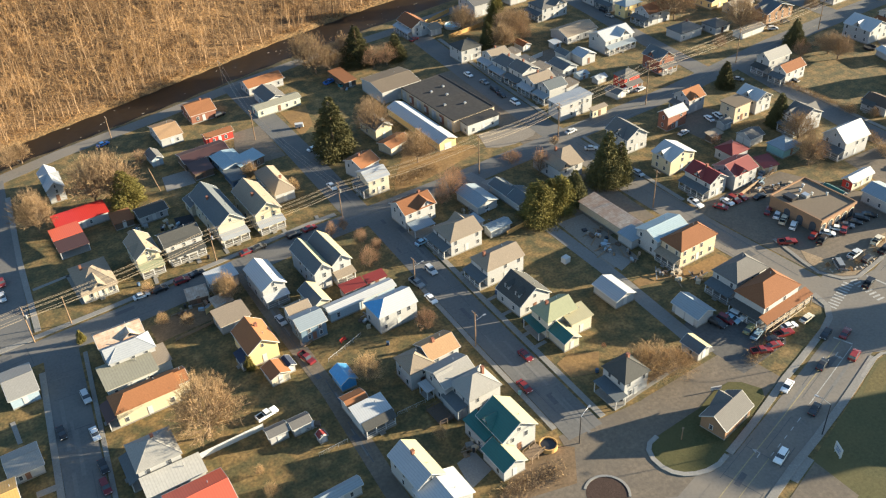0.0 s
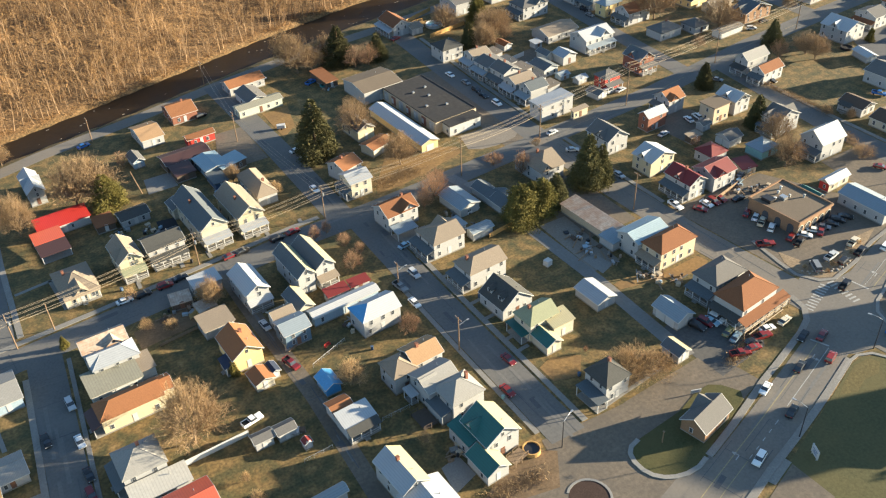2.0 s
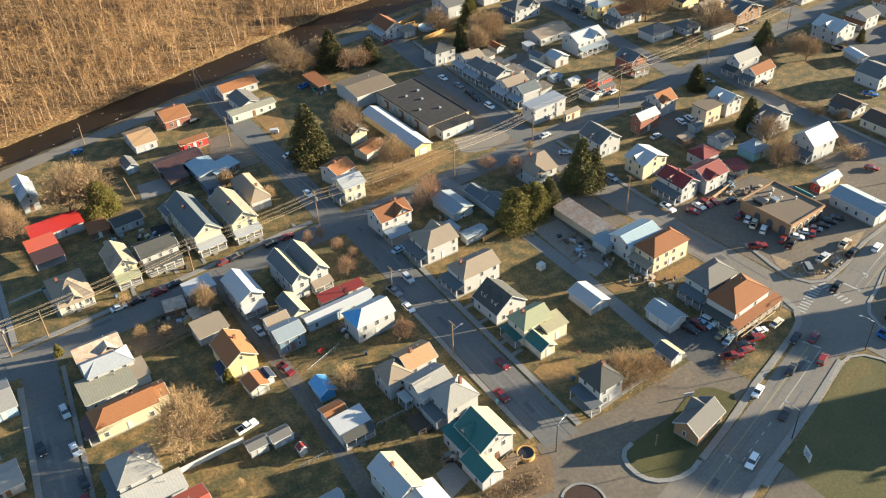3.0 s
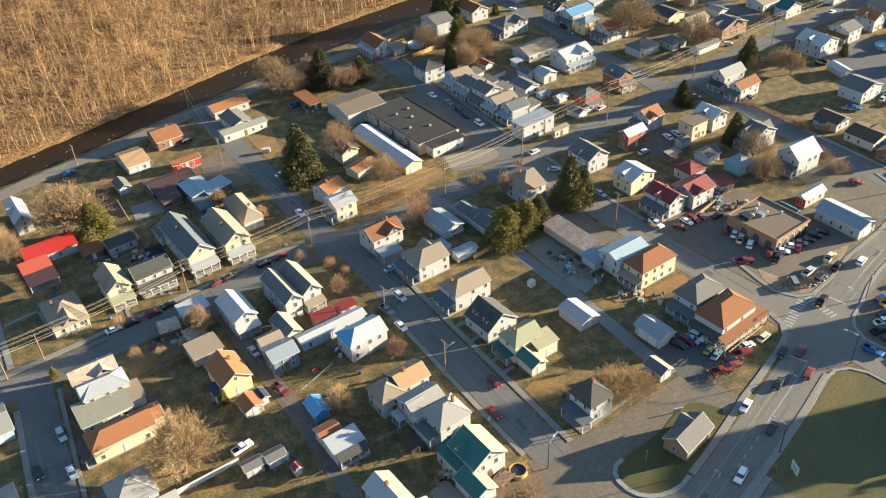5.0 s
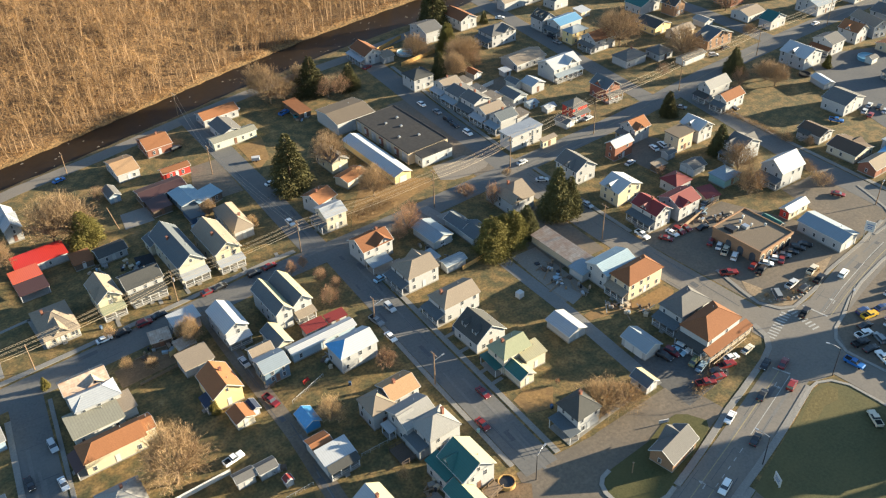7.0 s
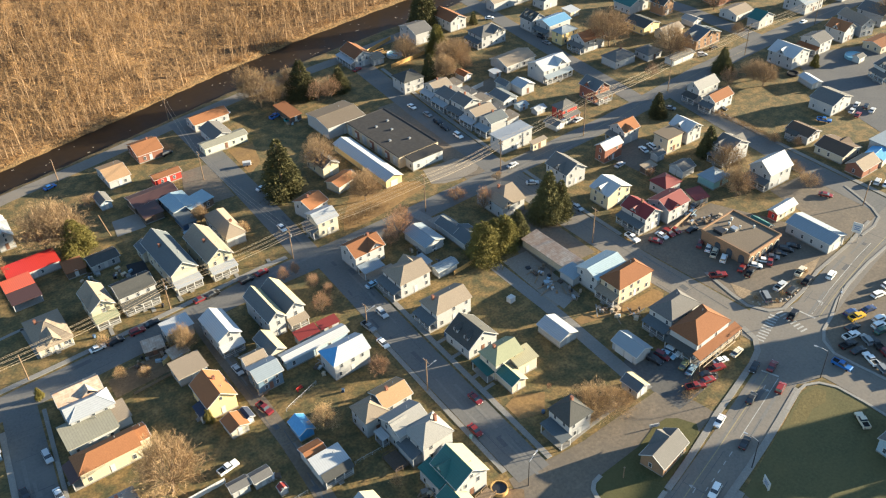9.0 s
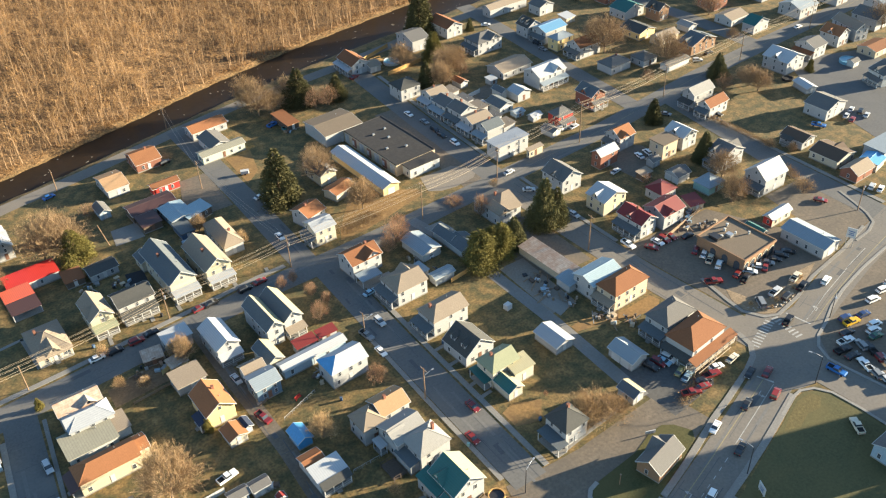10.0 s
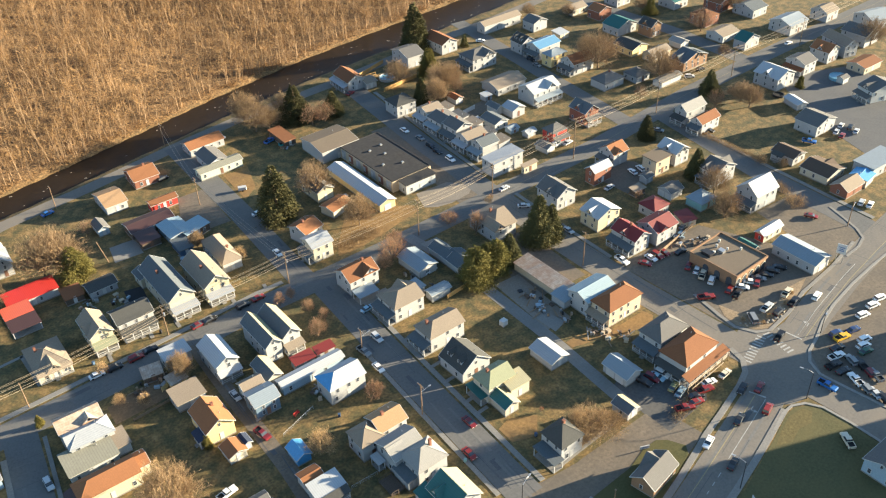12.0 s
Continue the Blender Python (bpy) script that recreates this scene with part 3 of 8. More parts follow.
def add_cross(th, side, w, d, o, h, cw, off, cr, wall, top):
    """A cross gable towards one side: its own little roof and gable wall."""
    dx, dy, a = SIDES[side]
    full = (d if side in "sn" else w) / 2
    m = Mesh()
    y0, y1 = -full - 0.12, 0.0
    m.slab([(off - cw / 2, y0, h + 0.05), (off, y0, h + cr), (off, y1, h + cr), (off - cw / 2, y1, h + 0.05)][::-1], 0.14)
    m.slab([(off, y0, h + cr), (off + cw / 2, y0, h + 0.05), (off + cw / 2, y1, h + 0.05), (off, y1, h + cr)][::-1], 0.14)
    r = part("cross_roof", m, ROOF[top], th, at=pose(0, 0, 0, 0, 0, a))
    g = Mesh()
    yw = -full + o - 0.03
    g.prism([(off - cw / 2 + 0.3, yw), (off + cw / 2 - 0.3, yw), (off + cw / 2 - 0.3, yw + 0.4), (off - cw / 2 + 0.3, yw + 0.4)], h - 0.6, h)
    k = (cw / 2 - 0.3)
    g.face([(off - k, yw, h), (off + k, yw, h), (off, yw, h + cr * 0.88)])
    part("gable", g, WALL[wall], r)
    part("pane", WIN_PANE, None, r, at=pose(off, yw - 0.03, h + cr * 0.3) @ Matrix.Diagonal((0.7, 1, 0.6, 1)))


def house(label, x, y, w, d, ang, h, roof="gable", axis="x", rise=2.0, wall="white", top="grey", o=0.35, win="swne", door="s", porch=None, chim=None, name="house", category="house", seed=None, big=None, dormers=(), cross=(), tarp=False, sunlit_top=None, vents=True):
    """A house or shed on a plan of w by d metres (eaves included) with its roof, windows, doors, porch and chimney."""
    rnd = random.Random(int(x * 7 + y * 13))
    th = thing(name, x, y, ang, 0, label, category)
    part("wall", wall_mesh(roof, w, d, h, rise, axis, o), WALL[wall], th)
    part("roof", roof_mesh(roof, w, d, h, rise, axis), ROOF[top], th)
    if sunlit_top:   # the +x slope gets a cream sheet, sunlight put into its colour
        part("roof_sheet", Mesh().slab([(0.02, -d / 2 - 0.02, h + rise + 0.05), (w / 2 + 0.03, -d / 2 - 0.02, h + 0.05), (w / 2 + 0.03, d / 2 + 0.02, h + 0.05), (0.02, d / 2 + 0.02, h + rise + 0.05)], 0.04), ROOF[sunlit_top], th, "cream sheet over the sunward slope, sunlight in its colour")
    part("foundation", Mesh().box(-w / 2 + o - 0.04, -d / 2 + o - 0.04, -0.3, w / 2 - o + 0.04, d / 2 - o + 0.04, 0.35), CONCRETE, th)
    if roof == "gable":
        for board in fascia_meshes(w, d, h, rise, axis):
            part("fascia_board", board, FASCIA, th)
    for side, cw, off, cr in cross:
        add_cross(th, side, w, d, o, h, cw, off, cr, wall, top)
    if tarp:
        k = min(d / 2, w * 0.7)
        part("tarpaulin", Mesh().slab([(-w / 2 - 0.05, d / 2, h + 0.06), (-w / 2 - 0.05, -d / 2 - 0.05, h + 0.06), (-w / 2 + k, 0.0, h + rise + 0.05)], 0.03), ROOF["tarp"], th, "blue tarpaulin over the hipped end")
    storeys = 2 if h > 4.3 else 1
    if math.hypot(x, y) > 215 and set(win) == set("swne"):
        win = "sw"
    for side in win:
        full = (w if side in "sn" else d) - 2 * o
        n = max(1, int(full / 3.1))
        for s in range(storeys):
            z = 1.6 + 2.65 * s if storeys == 2 else min(1.55, h - 1.2)
            if z + 0.9 > h:
                z = h - 1.0
            for i in range(n):
                if rnd.random() < 0.28 and n > 1:
                    continue
                a = -full / 2 + full * (i + 0.5) / n + rnd.uniform(-0.45, 0.45)
                if side == door and s == 0 and abs(a) < 1.0 and not big:
                    continue
                add_window(th, side, w, d, o, a, z, rnd.uniform(0.72, 0.86))
    if roof == "gable" and h > 3 and rise > 1.7:
        ends = "sn" if axis == "y" else "we"
        for side in ends:
            add_window(th, side, w, d, o, 0.0, h + rise * 0.33, 0.6)
    if door:
        dx, dy, a = SIDES[door]
        if big:
            full = (w if door in "sn" else d)
            for k in range(big):
                off = (k - (big - 1) / 2) * 3.0
                part("garage_door", BIG_DOOR, None, th, at=pose(dx * (w / 2 - o + 0.02) + (off if door in "sn" else 0), dy * (d / 2 - o + 0.02) + (off if door in "we" else 0), 0.05, 0, 0, a))
        else:
            part("door", DOOR_MESH if rnd.random() < 0.2 else DOOR_WHITE, None, th, at=pose(dx * (w / 2 - o + 0.02), dy * (d / 2 - o + 0.02), 0.35, 0, 0, a))
    if porch:
        for pp in (porch if isinstance(porch, list) else [porch]):
            add_porch(th, pp[0], w, d, o, pp[1], 2.75, pp[2] if len(pp) > 2 else top, span=pp[3] if len(pp) > 3 else (0.02, 0.98))
    if chim:
        part("chimney", CHIM, None, th, at=pose(chim[0], chim[1], h + rise - 0.25 - abs(chim[1] if axis == "x" else chim[0]) * 2 * rise / (d if axis == "x" else w)))
    if vents and h > 3 and roof != "flat":
        q = 0.25
        vx, vy = (w * 0.2, d * 0.18) if axis == "x" else (w * 0.18, -d * 0.2)
        part("vent_pipe", VENT, None, th, at=pose(vx, vy, h + rise * (1 - 2 * 0.18)))
    for k in dormers:
        m = Mesh()
        # dormer on the slope facing -x of a y ridge: k metres along the ridge
        zz = h + rise * 0.28
        xx = -w / 2 * 0.72
        m.prism([(xx, k - 0.8), (-0.3, k - 0.8), (-0.3, k + 0.8), (xx, k + 0.8)], zz, zz + 1.15)
        dm = part("dormer", m, WALL["white"], th)
        r = Mesh()
        r.slab([(xx - 0.25, k - 1.0, zz + 1.1), (0.1, k - 1.0, zz + 1.1), (0.1, k, zz + 1.9), (xx - 0.25, k, zz + 1.9)], 0.1)
        r.slab([(xx - 0.25, k, zz + 1.9), (0.1, k, zz + 1.9), (0.1, k + 1.0, zz + 1.1), (xx - 0.25, k + 1.0, zz + 1.1)], 0.1)
        part("dormer_roof", r, ROOF[top], dm)
        part("pane", WIN_PANE, None, dm, at=pose(xx - 0.03, k, zz + 0.6, 0, 0, -90) @ Matrix.Diagonal((0.9, 1, 0.65, 1)))
    return th


def canopy(label, x, y, w, d, ang, h, top, name="carport", category="carport"):
    """An open roof on posts."""
    th = thing(name, x, y, ang, 0, label, category)
    part("roof", roof_mesh("shed", w, d, h, 0.35, "x"), ROOF[top], th)
    for sx in (-1, 1):
        for sy in (-1, 1):
            part("post", Mesh().box(sx * (w / 2 - 0.3) - 0.08, sy * (d / 2 - 0.3) - 0.08, 0, sx * (w / 2 - 0.3) + 0.08, sy * (d / 2 - 0.3) + 0.08, h - 0.1 + (0.3 if sy > 0 else 0)), TRIM, th)
    part("slab", Mesh().box(-w / 2 + 0.2, -d / 2 + 0.2, -0.1, w / 2 - 0.2, d / 2 - 0.2, 0.12), CONCRETE, th)
    return th


def store(label, x, y, w, d, ang, h):
    """Large flat-roofed store with a parapet, brick panels and rooftop plant."""
    th = thing("store_building", x, y, ang, 0, label, "store")
    part("wall", Mesh().box(-w / 2, -d / 2, 0, w / 2, d / 2, h - 0.5), WALL["tan"], th)
    part("roof", Mesh().box(-w / 2 + 0.25, -d / 2 + 0.25, h - 0.5, w / 2 - 0.25, d / 2 - 0.25, h - 0.3), ROOF["tar"], th)
    par = Mesh()
    for a in ((-w / 2 - 0.05, -d / 2 - 0.05, w / 2 + 0.05, -d / 2 + 0.25), (-w / 2 - 0.05, d / 2 - 0.25, w / 2 + 0.05, d / 2 + 0.05), (-w / 2 - 0.05, -d / 2 + 0.25, -w / 2 + 0.25, d / 2 - 0.25), (w / 2 - 0.25, -d / 2 + 0.25, w / 2 + 0.05, d / 2 - 0.25)):
        par.box(a[0], a[1], h - 0.5, a[2], a[3], h - 0.15)
    part("parapet", par, ROOF["tar"], th)
    n = 7
    for i in range(n):
        yy = -d / 2 + d * (i + 0.5) / n
        part("brick_panel", Mesh().box(-w / 2 - 0.06, yy - 1.3, 0.3, -w / 2, yy + 1.3, h - 1.0), WALL["brick" if i % 2 else "white"], th)
        part("window", WIN_FRAME, None, th, at=pose(-w / 2 - 0.09, yy + 0.6, 1.9, 0, 0, -90))
    for i, (a, b) in enumerate(((-2, 6), (1, 1), (3.5, 7), (-4, -5), (2, -8))):
        part("roof_unit", Mesh().box(a - 0.45, b - 0.35, h - 0.3, a + 0.45, b + 0.35, h + 0.1).box(a - 0.3, b - 0.25, h + 0.1, a + 0.3, b + 0.25, h + 0.25), STEEL, th)
    return th


def diner(label, x, y, w, d, ang, h):
    """Brick restaurant with a flat tan roof, parapet, arched openings and rooftop vents."""
    th = thing("restaurant", x, y, ang, 0, label, "restaurant")
    part("wall", Mesh().box(-w / 2 + 0.3, -d / 2 + 0.3, 0, w / 2 - 0.3, d / 2 - 0.3, h - 0.6), WALL["tanbrick"], th)
    part("roof", Mesh().box(-w / 2 + 0.3, -d / 2 + 0.3, h - 0.6, w / 2 - 0.3, d / 2 - 0.3, h - 0.4), ROOF["gravel"], th)
    par = Mesh()
    for a in ((-w / 2, -d / 2, w / 2, -d / 2 + 0.35), (-w / 2, d / 2 - 0.35, w / 2, d / 2), (-w / 2, -d / 2 + 0.35, -w / 2 + 0.35, d / 2 - 0.35), (w / 2 - 0.35, -d / 2 + 0.35, w / 2, d / 2 - 0.35)):
        par.box(a[0], a[1], h - 0.75, a[2], a[3], h)
    part("parapet", par, WALL["tanbrick"], th)
    arch = Mesh()
    pts = [(-0.95, 0.0), (0.95, 0.0), (0.95, 1.9)] + [(0.95 * math.cos(math.pi * k / 8), 1.9 + 0.95 * math.sin(math.pi * k / 8)) for k in range(1, 8)] + [(-0.95, 1.9)]
    arch.face([(px, -0.04, pz) for px, pz in pts])
    for i in range(len(pts)):
        (ax, az), (bx, bz) = pts[i], pts[(i + 1) % len(pts)]
        arch.face([(ax, -0.04, az), (ax, 0.1, az), (bx, 0.1, bz), (bx, -0.04, bz)])
    arch = arch.data("arched_opening", GLASS)
    ring = Mesh()
    for k in range(12):
        a0, a1 = math.pi * k / 12, math.pi * (k + 1) / 12
        c = lambda a, r, yy: (r * math.cos(a), yy, 1.9 + r * math.sin(a))
        ring.face([c(a0, 0.95, -0.1), c(a0, 1.2, -0.1), c(a1, 1.2, -0.1), c(a1, 0.95, -0.1)])
        ring.face([c(a0, 1.2, -0.1), c(a0, 1.2, 0.1), c(a1, 1.2, 0.1), c(a1, 1.2, -0.1)])
    ring = ring.data("arch", WALL["cream"])
    n = 5
    for i in range(n):
        xx = -w / 2 + w * (i + 0.5) / n
        part("arched_opening", arch, None, th, at=pose(xx, -d / 2 + 0.28, 0.1))
        part("arch", ring, None, th, at=pose(xx, -d / 2 + 0.26, 0.1))
    for i in range(3):
        yy = -d / 2 + 2.5 + 4.0 * i
        part("arched_opening", arch, None, th, at=pose(-w / 2 + 0.28, yy, 0.1, 0, 0, -90))
    for a, b, s in ((-3, 3, 0.7), (0.5, 4.5, 0.6), (3, 5.5, 0.6), (1.5, 1.5, 0.5), (4.5, -1.0, 0.5)):
        part("roof_vent", Mesh().tube((a, b, h - 0.4), (a, b, h + 0.7 * s), 0.55 * s, 0.55 * s, 10).tube((a, b, h + 0.7 * s), (a, b, h + 1.0 * s), 0.75 * s, 0.5 * s, 10), FASCIA, th)
    part("roof_unit", Mesh().box(-5.5, 2.5, h - 0.4, -3.2, 5.5, h + 0.6), DARKMETAL, th)
    part("roof_unit", Mesh().box(-1.2, 1.2, h - 0.4, 0.4, 3.0, h + 0.4), STEEL, th)
    return th


house("white long outbuilding under a bright red metal roof", 11.8, 234.5, 14.7, 6.3, 3.6, 3.0, roof="shed", axis="x", rise=0.9, wall="white", top="red", win="s", name="outbuilding", category="outbuilding")
# one carport built as two halves, each roof in its own tone
canopy("north half of an open carport on posts, roof in orange-red", 6.6, 228.4, 8.1, 5.9, 3.6, 2.9, "salmon")
canopy("south half of an open carport on posts, roof in dark maroon", 7.0, 222.4, 8.1, 5.9, 3.6, 2.5, "maroon")
house("small weathered brown flat-roofed shed", 21.7, 228.1, 5.8, 6.2, 1.5, 2.4, roof="shed", axis="x", rise=0.4, wall="darkwood", top="brown", win="s", name="shed", category="shed")
house("white long garage with a grey roof", 29.6, 227.0, 8.7, 5.8, 5.5, 2.6, roof="gable", axis="x", rise=1.0, wall="white", top="dark", win="s", name="garage", category="garage")
house("small pale blue shed with a grey roof", 39.0, 257.8, 4.1, 6.8, 4.3, 2.5, roof="gable", axis="y", rise=1.2, wall="bluegrey", top="grey", win="s", name="shed", category="shed")
house("white bungalow with a tan shingle roof near the river", 46.6, 271.4, 7.8, 12.0, 4.6, 3.2, roof="gable", axis="x", rise=1.8, wall="white", top="amber")
house("brick bungalow with a rust-orange roof near the river", 60.6, 281.1, 9.4, 10.7, 3.2, 3.2, roof="gable", axis="x", rise=2.0, wall="brick", top="rust", chim=(1.5, 0.6), cross=(("w", 4.0, 0.0, 1.7),))
house("low bright red building with a brown roof", 60.4, 259.8, 9.7, 4.1, 3.9, 3.0, roof="gable", axis="x", rise=0.9, wall="red", top="brown", name="outbuilding", category="outbuilding", win="s")
house("long low building with a dark maroon roof", 52.4, 250.2, 14.9, 7.8, 4.4, 3.0, roof="gable", axis="x", rise=1.0, wall="darkwood", top="maroon", name="outbuilding", category="outbuilding", win="s")
house("low lean-to with a maroon roof", 49.1, 242.3, 6.6, 6.9, 3.5, 2.6, roof="shed", axis="x", rise=0.5, wall="darkwood", top="maroon", name="shed", category="shed", win="")
house("low mobile home with a blue metal roof", 57.7, 241.2, 7.8, 10.4, 5.5, 3.0, roof="gable", axis="y", rise=0.7, wall="bluegrey", top="paleblue", name="mobile_home", category="mobile home")
house("low mobile home with a pale blue metal roof", 62.7, 238.3, 9.3, 5.9, 16.9, 3.0, roof="shed", axis="x", rise=0.6, wall="darkwood", top="paleblue", name="mobile_home", category="mobile home")
house("dark blue flat-topped shed beside the mobile homes", 56.5, 232.0, 4.9, 7.8, 3.0, 2.6, roof="flat", rise=0, wall="navy", top="slate", name="shed", category="shed", win="s")
house("tan-roofed bungalow with a white-columned front porch", 8.5, 203.4, 9.4, 13.5, 2.6, 3.0, roof="hip", axis="x", rise=2.6, wall="cream", top="tan", porch=("s", 0.4), chim=(-2, 2), cross=(("s", 4.2, 0.0, 2.0),))
house("pale yellow two-storey house with cross gables and a porch", 22.3, 205.6, 6.7, 10.7, 3.5, 5.2, roof="gable", axis="y", rise=2.6, wall="paleyellow", top="tan", porch=("s", 2.4, "sage"), cross=(("w", 4.5, 1.0, 2.0),))
house("white two-storey house with a grey-brown shingle roof and porch", 32.1, 205.3, 10.5, 7.8, 3.5, 5.2, roof="gable", axis="x", rise=2.0, wall="white", top="dark", porch=("s", 2.2, "dark"))
house("large cream two-storey gable-front house with a slate roof and porch", 45.0, 212.5, 8.2, 21.0, 4.1, 5.6, roof="gable", axis="y", rise=3.2, wall="cream", top="slate", porch=("s", 2.4, "metal"), chim=(-1.4, 2))
house("pale yellow two-storey gable-front house with a tan roof and porch", 55.7, 210.1, 8.1, 16.3, 3.5, 5.6, roof="gable", axis="y", rise=3.0, wall="paleyellow", top="tan", porch=("s", 2.4, "metal"), chim=(-1.2, -1))
house("white house with a tan hipped roof", 64.7, 220.4, 6.6, 16.2, 2.0, 3.4, roof="hip", axis="y", rise=2.6, wall="white", top="tan", chim=(1, -3))
house("cream two-storey corner house with a pale metal roof", 89.3, 204.5, 7.4, 7.5, 3.0, 5.4, roof="gable", axis="x", rise=1.6, wall="cream", top="metal", porch=("w", 1.8, "slate"))
house("white rear wing of the corner house with a brown roof", 90.5, 214.4, 7.6, 8.2, 17.2, 4.6, roof="gable", axis="x", rise=1.8, wall="white", top="rust", chim=(-1, 0))
house("pale bungalow with a pale grey roof", -14.2, 172.3, 6.6, 10.7, 3.3, 3.0, roof="gable", axis="x", rise=1.4, wall="bluegrey", top="palegrey")
house("white two-storey house with a patchy rust-streaked metal roof", 9.4, 167.6, 10.8, 6.4, 2.0, 5.0, roof="hip", axis="x", rise=1.9, wall="white", top="metal", cross=(("w", 4.6, 0.0, 2.0),))
house("low house with an olive-grey shallow roof", 7.5, 162.4, 11.9, 7.7, 3.1, 3.2, roof="shed", axis="x", rise=1.0, wall="grey", top="olive")
house("cream house with a rust-orange roof hipped at one end", 8.6, 152.5, 14.1, 6.7, 3.0, 4.2, roof="halfhip", axis="x", rise=1.9, wall="paleyellow", top="rust", porch=("w", 2.0, "maroon"))
house("white two-storey house with a pale grey pyramid roof", 6.0, 134.3, 9.2, 8.7, 1.7, 5.2, roof="hip", axis="x", rise=2.8, wall="white", top="palegrey", chim=(0.6, 0.8), porch=("w", 1.8, "slate"))
house("low building with a pale ribbed metal roof", 7.7, 127.2, 12.0, 5.1, 1.6, 3.2, roof="shed", axis="x", rise=0.8, wall="white", top="dullmetal", name="outbuilding", category="outbuilding")
house("building with a red-orange metal roof", 10.4, 118.9, 11.8, 8.9, 3.0, 4.0, roof="gable", axis="x", rise=1.4, wall="white", top="salmon")
house("white garage with a grey shingle roof", -17.2, 148.3, 6.9, 7.4, 3.5, 2.6, roof="gable", axis="x", rise=1.2, wall="white", top="palegrey", name="garage", category="garage")
house("small house with a yellow-orange roof", -20.9, 138.5, 4.1, 9.4, 2.1, 4.0, roof="gable", axis="x", rise=1.4, wall="paleyellow", top="ochre")
house("small building with a bright white flat metal roof", 36.5, 184.6, 7.6, 5.4, 3.5, 3.6, roof="shed", axis="x", rise=0.4, wall="white", top="white", name="shed", category="shed")
house("white garage with a grey-brown shallow roof", 33.6, 168.9, 8.0, 6.2, 4.3, 2.8, roof="shed", axis="x", rise=0.9, wall="white", top="tan", name="garage", category="garage")
house("yellow gable-front house with a rust-orange shingle roof", 35.2, 156.3, 7.7, 10.1, 3.1, 4.2, roof="gable", axis="y", rise=2.7, wall="yellow", top="rust", chim=(1, 1), porch=("w", 2.0, "navy", (0.55, 0.98)))
house("small shed with an orange-brown roof", 35.8, 145.5, 5.0, 5.3, 4.5, 2.4, roof="gable", axis="y", rise=1.0, wall="cream", top="rust", name="shed", category="shed", win="s")
house("white two-storey house with a pale blue metal gable roof", 45.1, 175.7, 6.6, 11.5, 3.4, 5.2, roof="gable", axis="y", rise=2.0, wall="white", top="white", porch=("s", 1.6, "white"))
house("white two-storey gable-front house with a slate roof, cream on its sunlit slope", 57.4, 175.5, 5.2, 14.1, 3.4, 5.6, roof="gable", axis="y", rise=2.4, wall="white", top="slate", sunlit_top="cream_sunlit")
house("white two-storey gable-front house joined to its twin", 62.9, 176.2, 5.8, 13.6, 4.1, 5.6, roof="gable", axis="y", rise=2.4, wall="white", top="slate", sunlit_top="cream_sunlit", porch=("s", 2.0, "tan"))
house("low rear extension with a slate roof, cream on its sunlit slope", 53.3, 164.4, 4.9, 8.6, 4.4, 3.0, roof="gable", axis="y", rise=1.6, wall="cream", top="slate", sunlit_top="cream_sunlit", name="extension", category="extension", win="s")
house("low lean-to with a dark red metal roof", 62.9, 163.1, 6.3, 3.5, 2.2, 2.6, roof="shed", axis="x", rise=0.5, wall="white", top="darkred", name="shed", category="shed", win="")
house("low lean-to with a red metal roof", 69.2, 163.3, 5.6, 3.1, 2.0, 2.6, roof="shed", axis="x", rise=0.5, wall="white", top="darkred", name="shed", category="shed", win="")
house("long pale mobile home with a light metal roof", 62.5, 158.0, 18.5, 3.9, 3.6, 3.0, roof="gable", axis="x", rise=0.7, wall="bluegrey", top="white", name="mobile_home", category="mobile home")
house("blue-grey sided house with a slate roof", 47.9, 155.3, 7.1, 6.5, 3.1, 4.4, roof="gable", axis="x", rise=1.4, wall="shadedblue", top="bluegrey")
house("rear wing with a tan shingle roof", 47.6, 161.2, 5.9, 4.7, 2.9, 3.8, roof="gable", axis="x", rise=1.4, wall="grey", top="tan", name="extension", category="extension")
house("white two-storey house with a pale roof and blue hipped end", 66.7, 149.4, 10.8, 7.4, 4.0, 5.0, roof="halfhip", axis="x", rise=2.0, wall="white", top="white", tarp=True)
house("bright blue tarpaulin-covered garden shelter", 47.8, 135.8, 4.2, 5.6, 2.5, 2.4, roof="gable", axis="y", rise=1.3, wall="tarp", top="tarp", name="shelter", category="shelter", win="", door="")
house("white two-storey house with a tan gable roof", 68.3, 130.3, 8.0, 6.9, 4.1, 5.0, roof="gable", axis="x", rise=1.8, wall="white", top="amber", chim=(-1, 0))
house("white two-storey wing with a grey hipped roof", 61.8, 128.8, 6.5, 7.0, 3.4, 5.0, roof="hip", axis="x", rise=1.8, wall="white", top="tan")
house("large white two-storey house with a pale grey hipped roof", 69.1, 115.6, 8.7, 7.7, 4.7, 5.2, roof="hip", axis="x", rise=2.7, wall="white", top="palegrey", chim=(2, 0))
house("white two-storey wing with a pale grey roof", 66.7, 121.6, 8.7, 7.8, 5.5, 5.2, roof="gable", axis="x", rise=1.9, wall="white", top="palegrey", cross=(("w", 4.4, 0.6, 1.8),))
house("dark-roofed low side wing with pale posts", 64.6, 115.4, 4.2, 6.3, 3.4, 3.0, roof="shed", axis="y", rise=0.9, wall="white", top="slate", name="extension", category="extension", win="s")
house("white house with a dark green metal gable roof", 68.9, 103.3, 8.7, 9.1, 3.5, 5.4, roof="gable", axis="y", rise=3.0, wall="white", top="green", sunlit_top="cream_sunlit", cross=(("w", 4.2, -1.2, 2.2),))
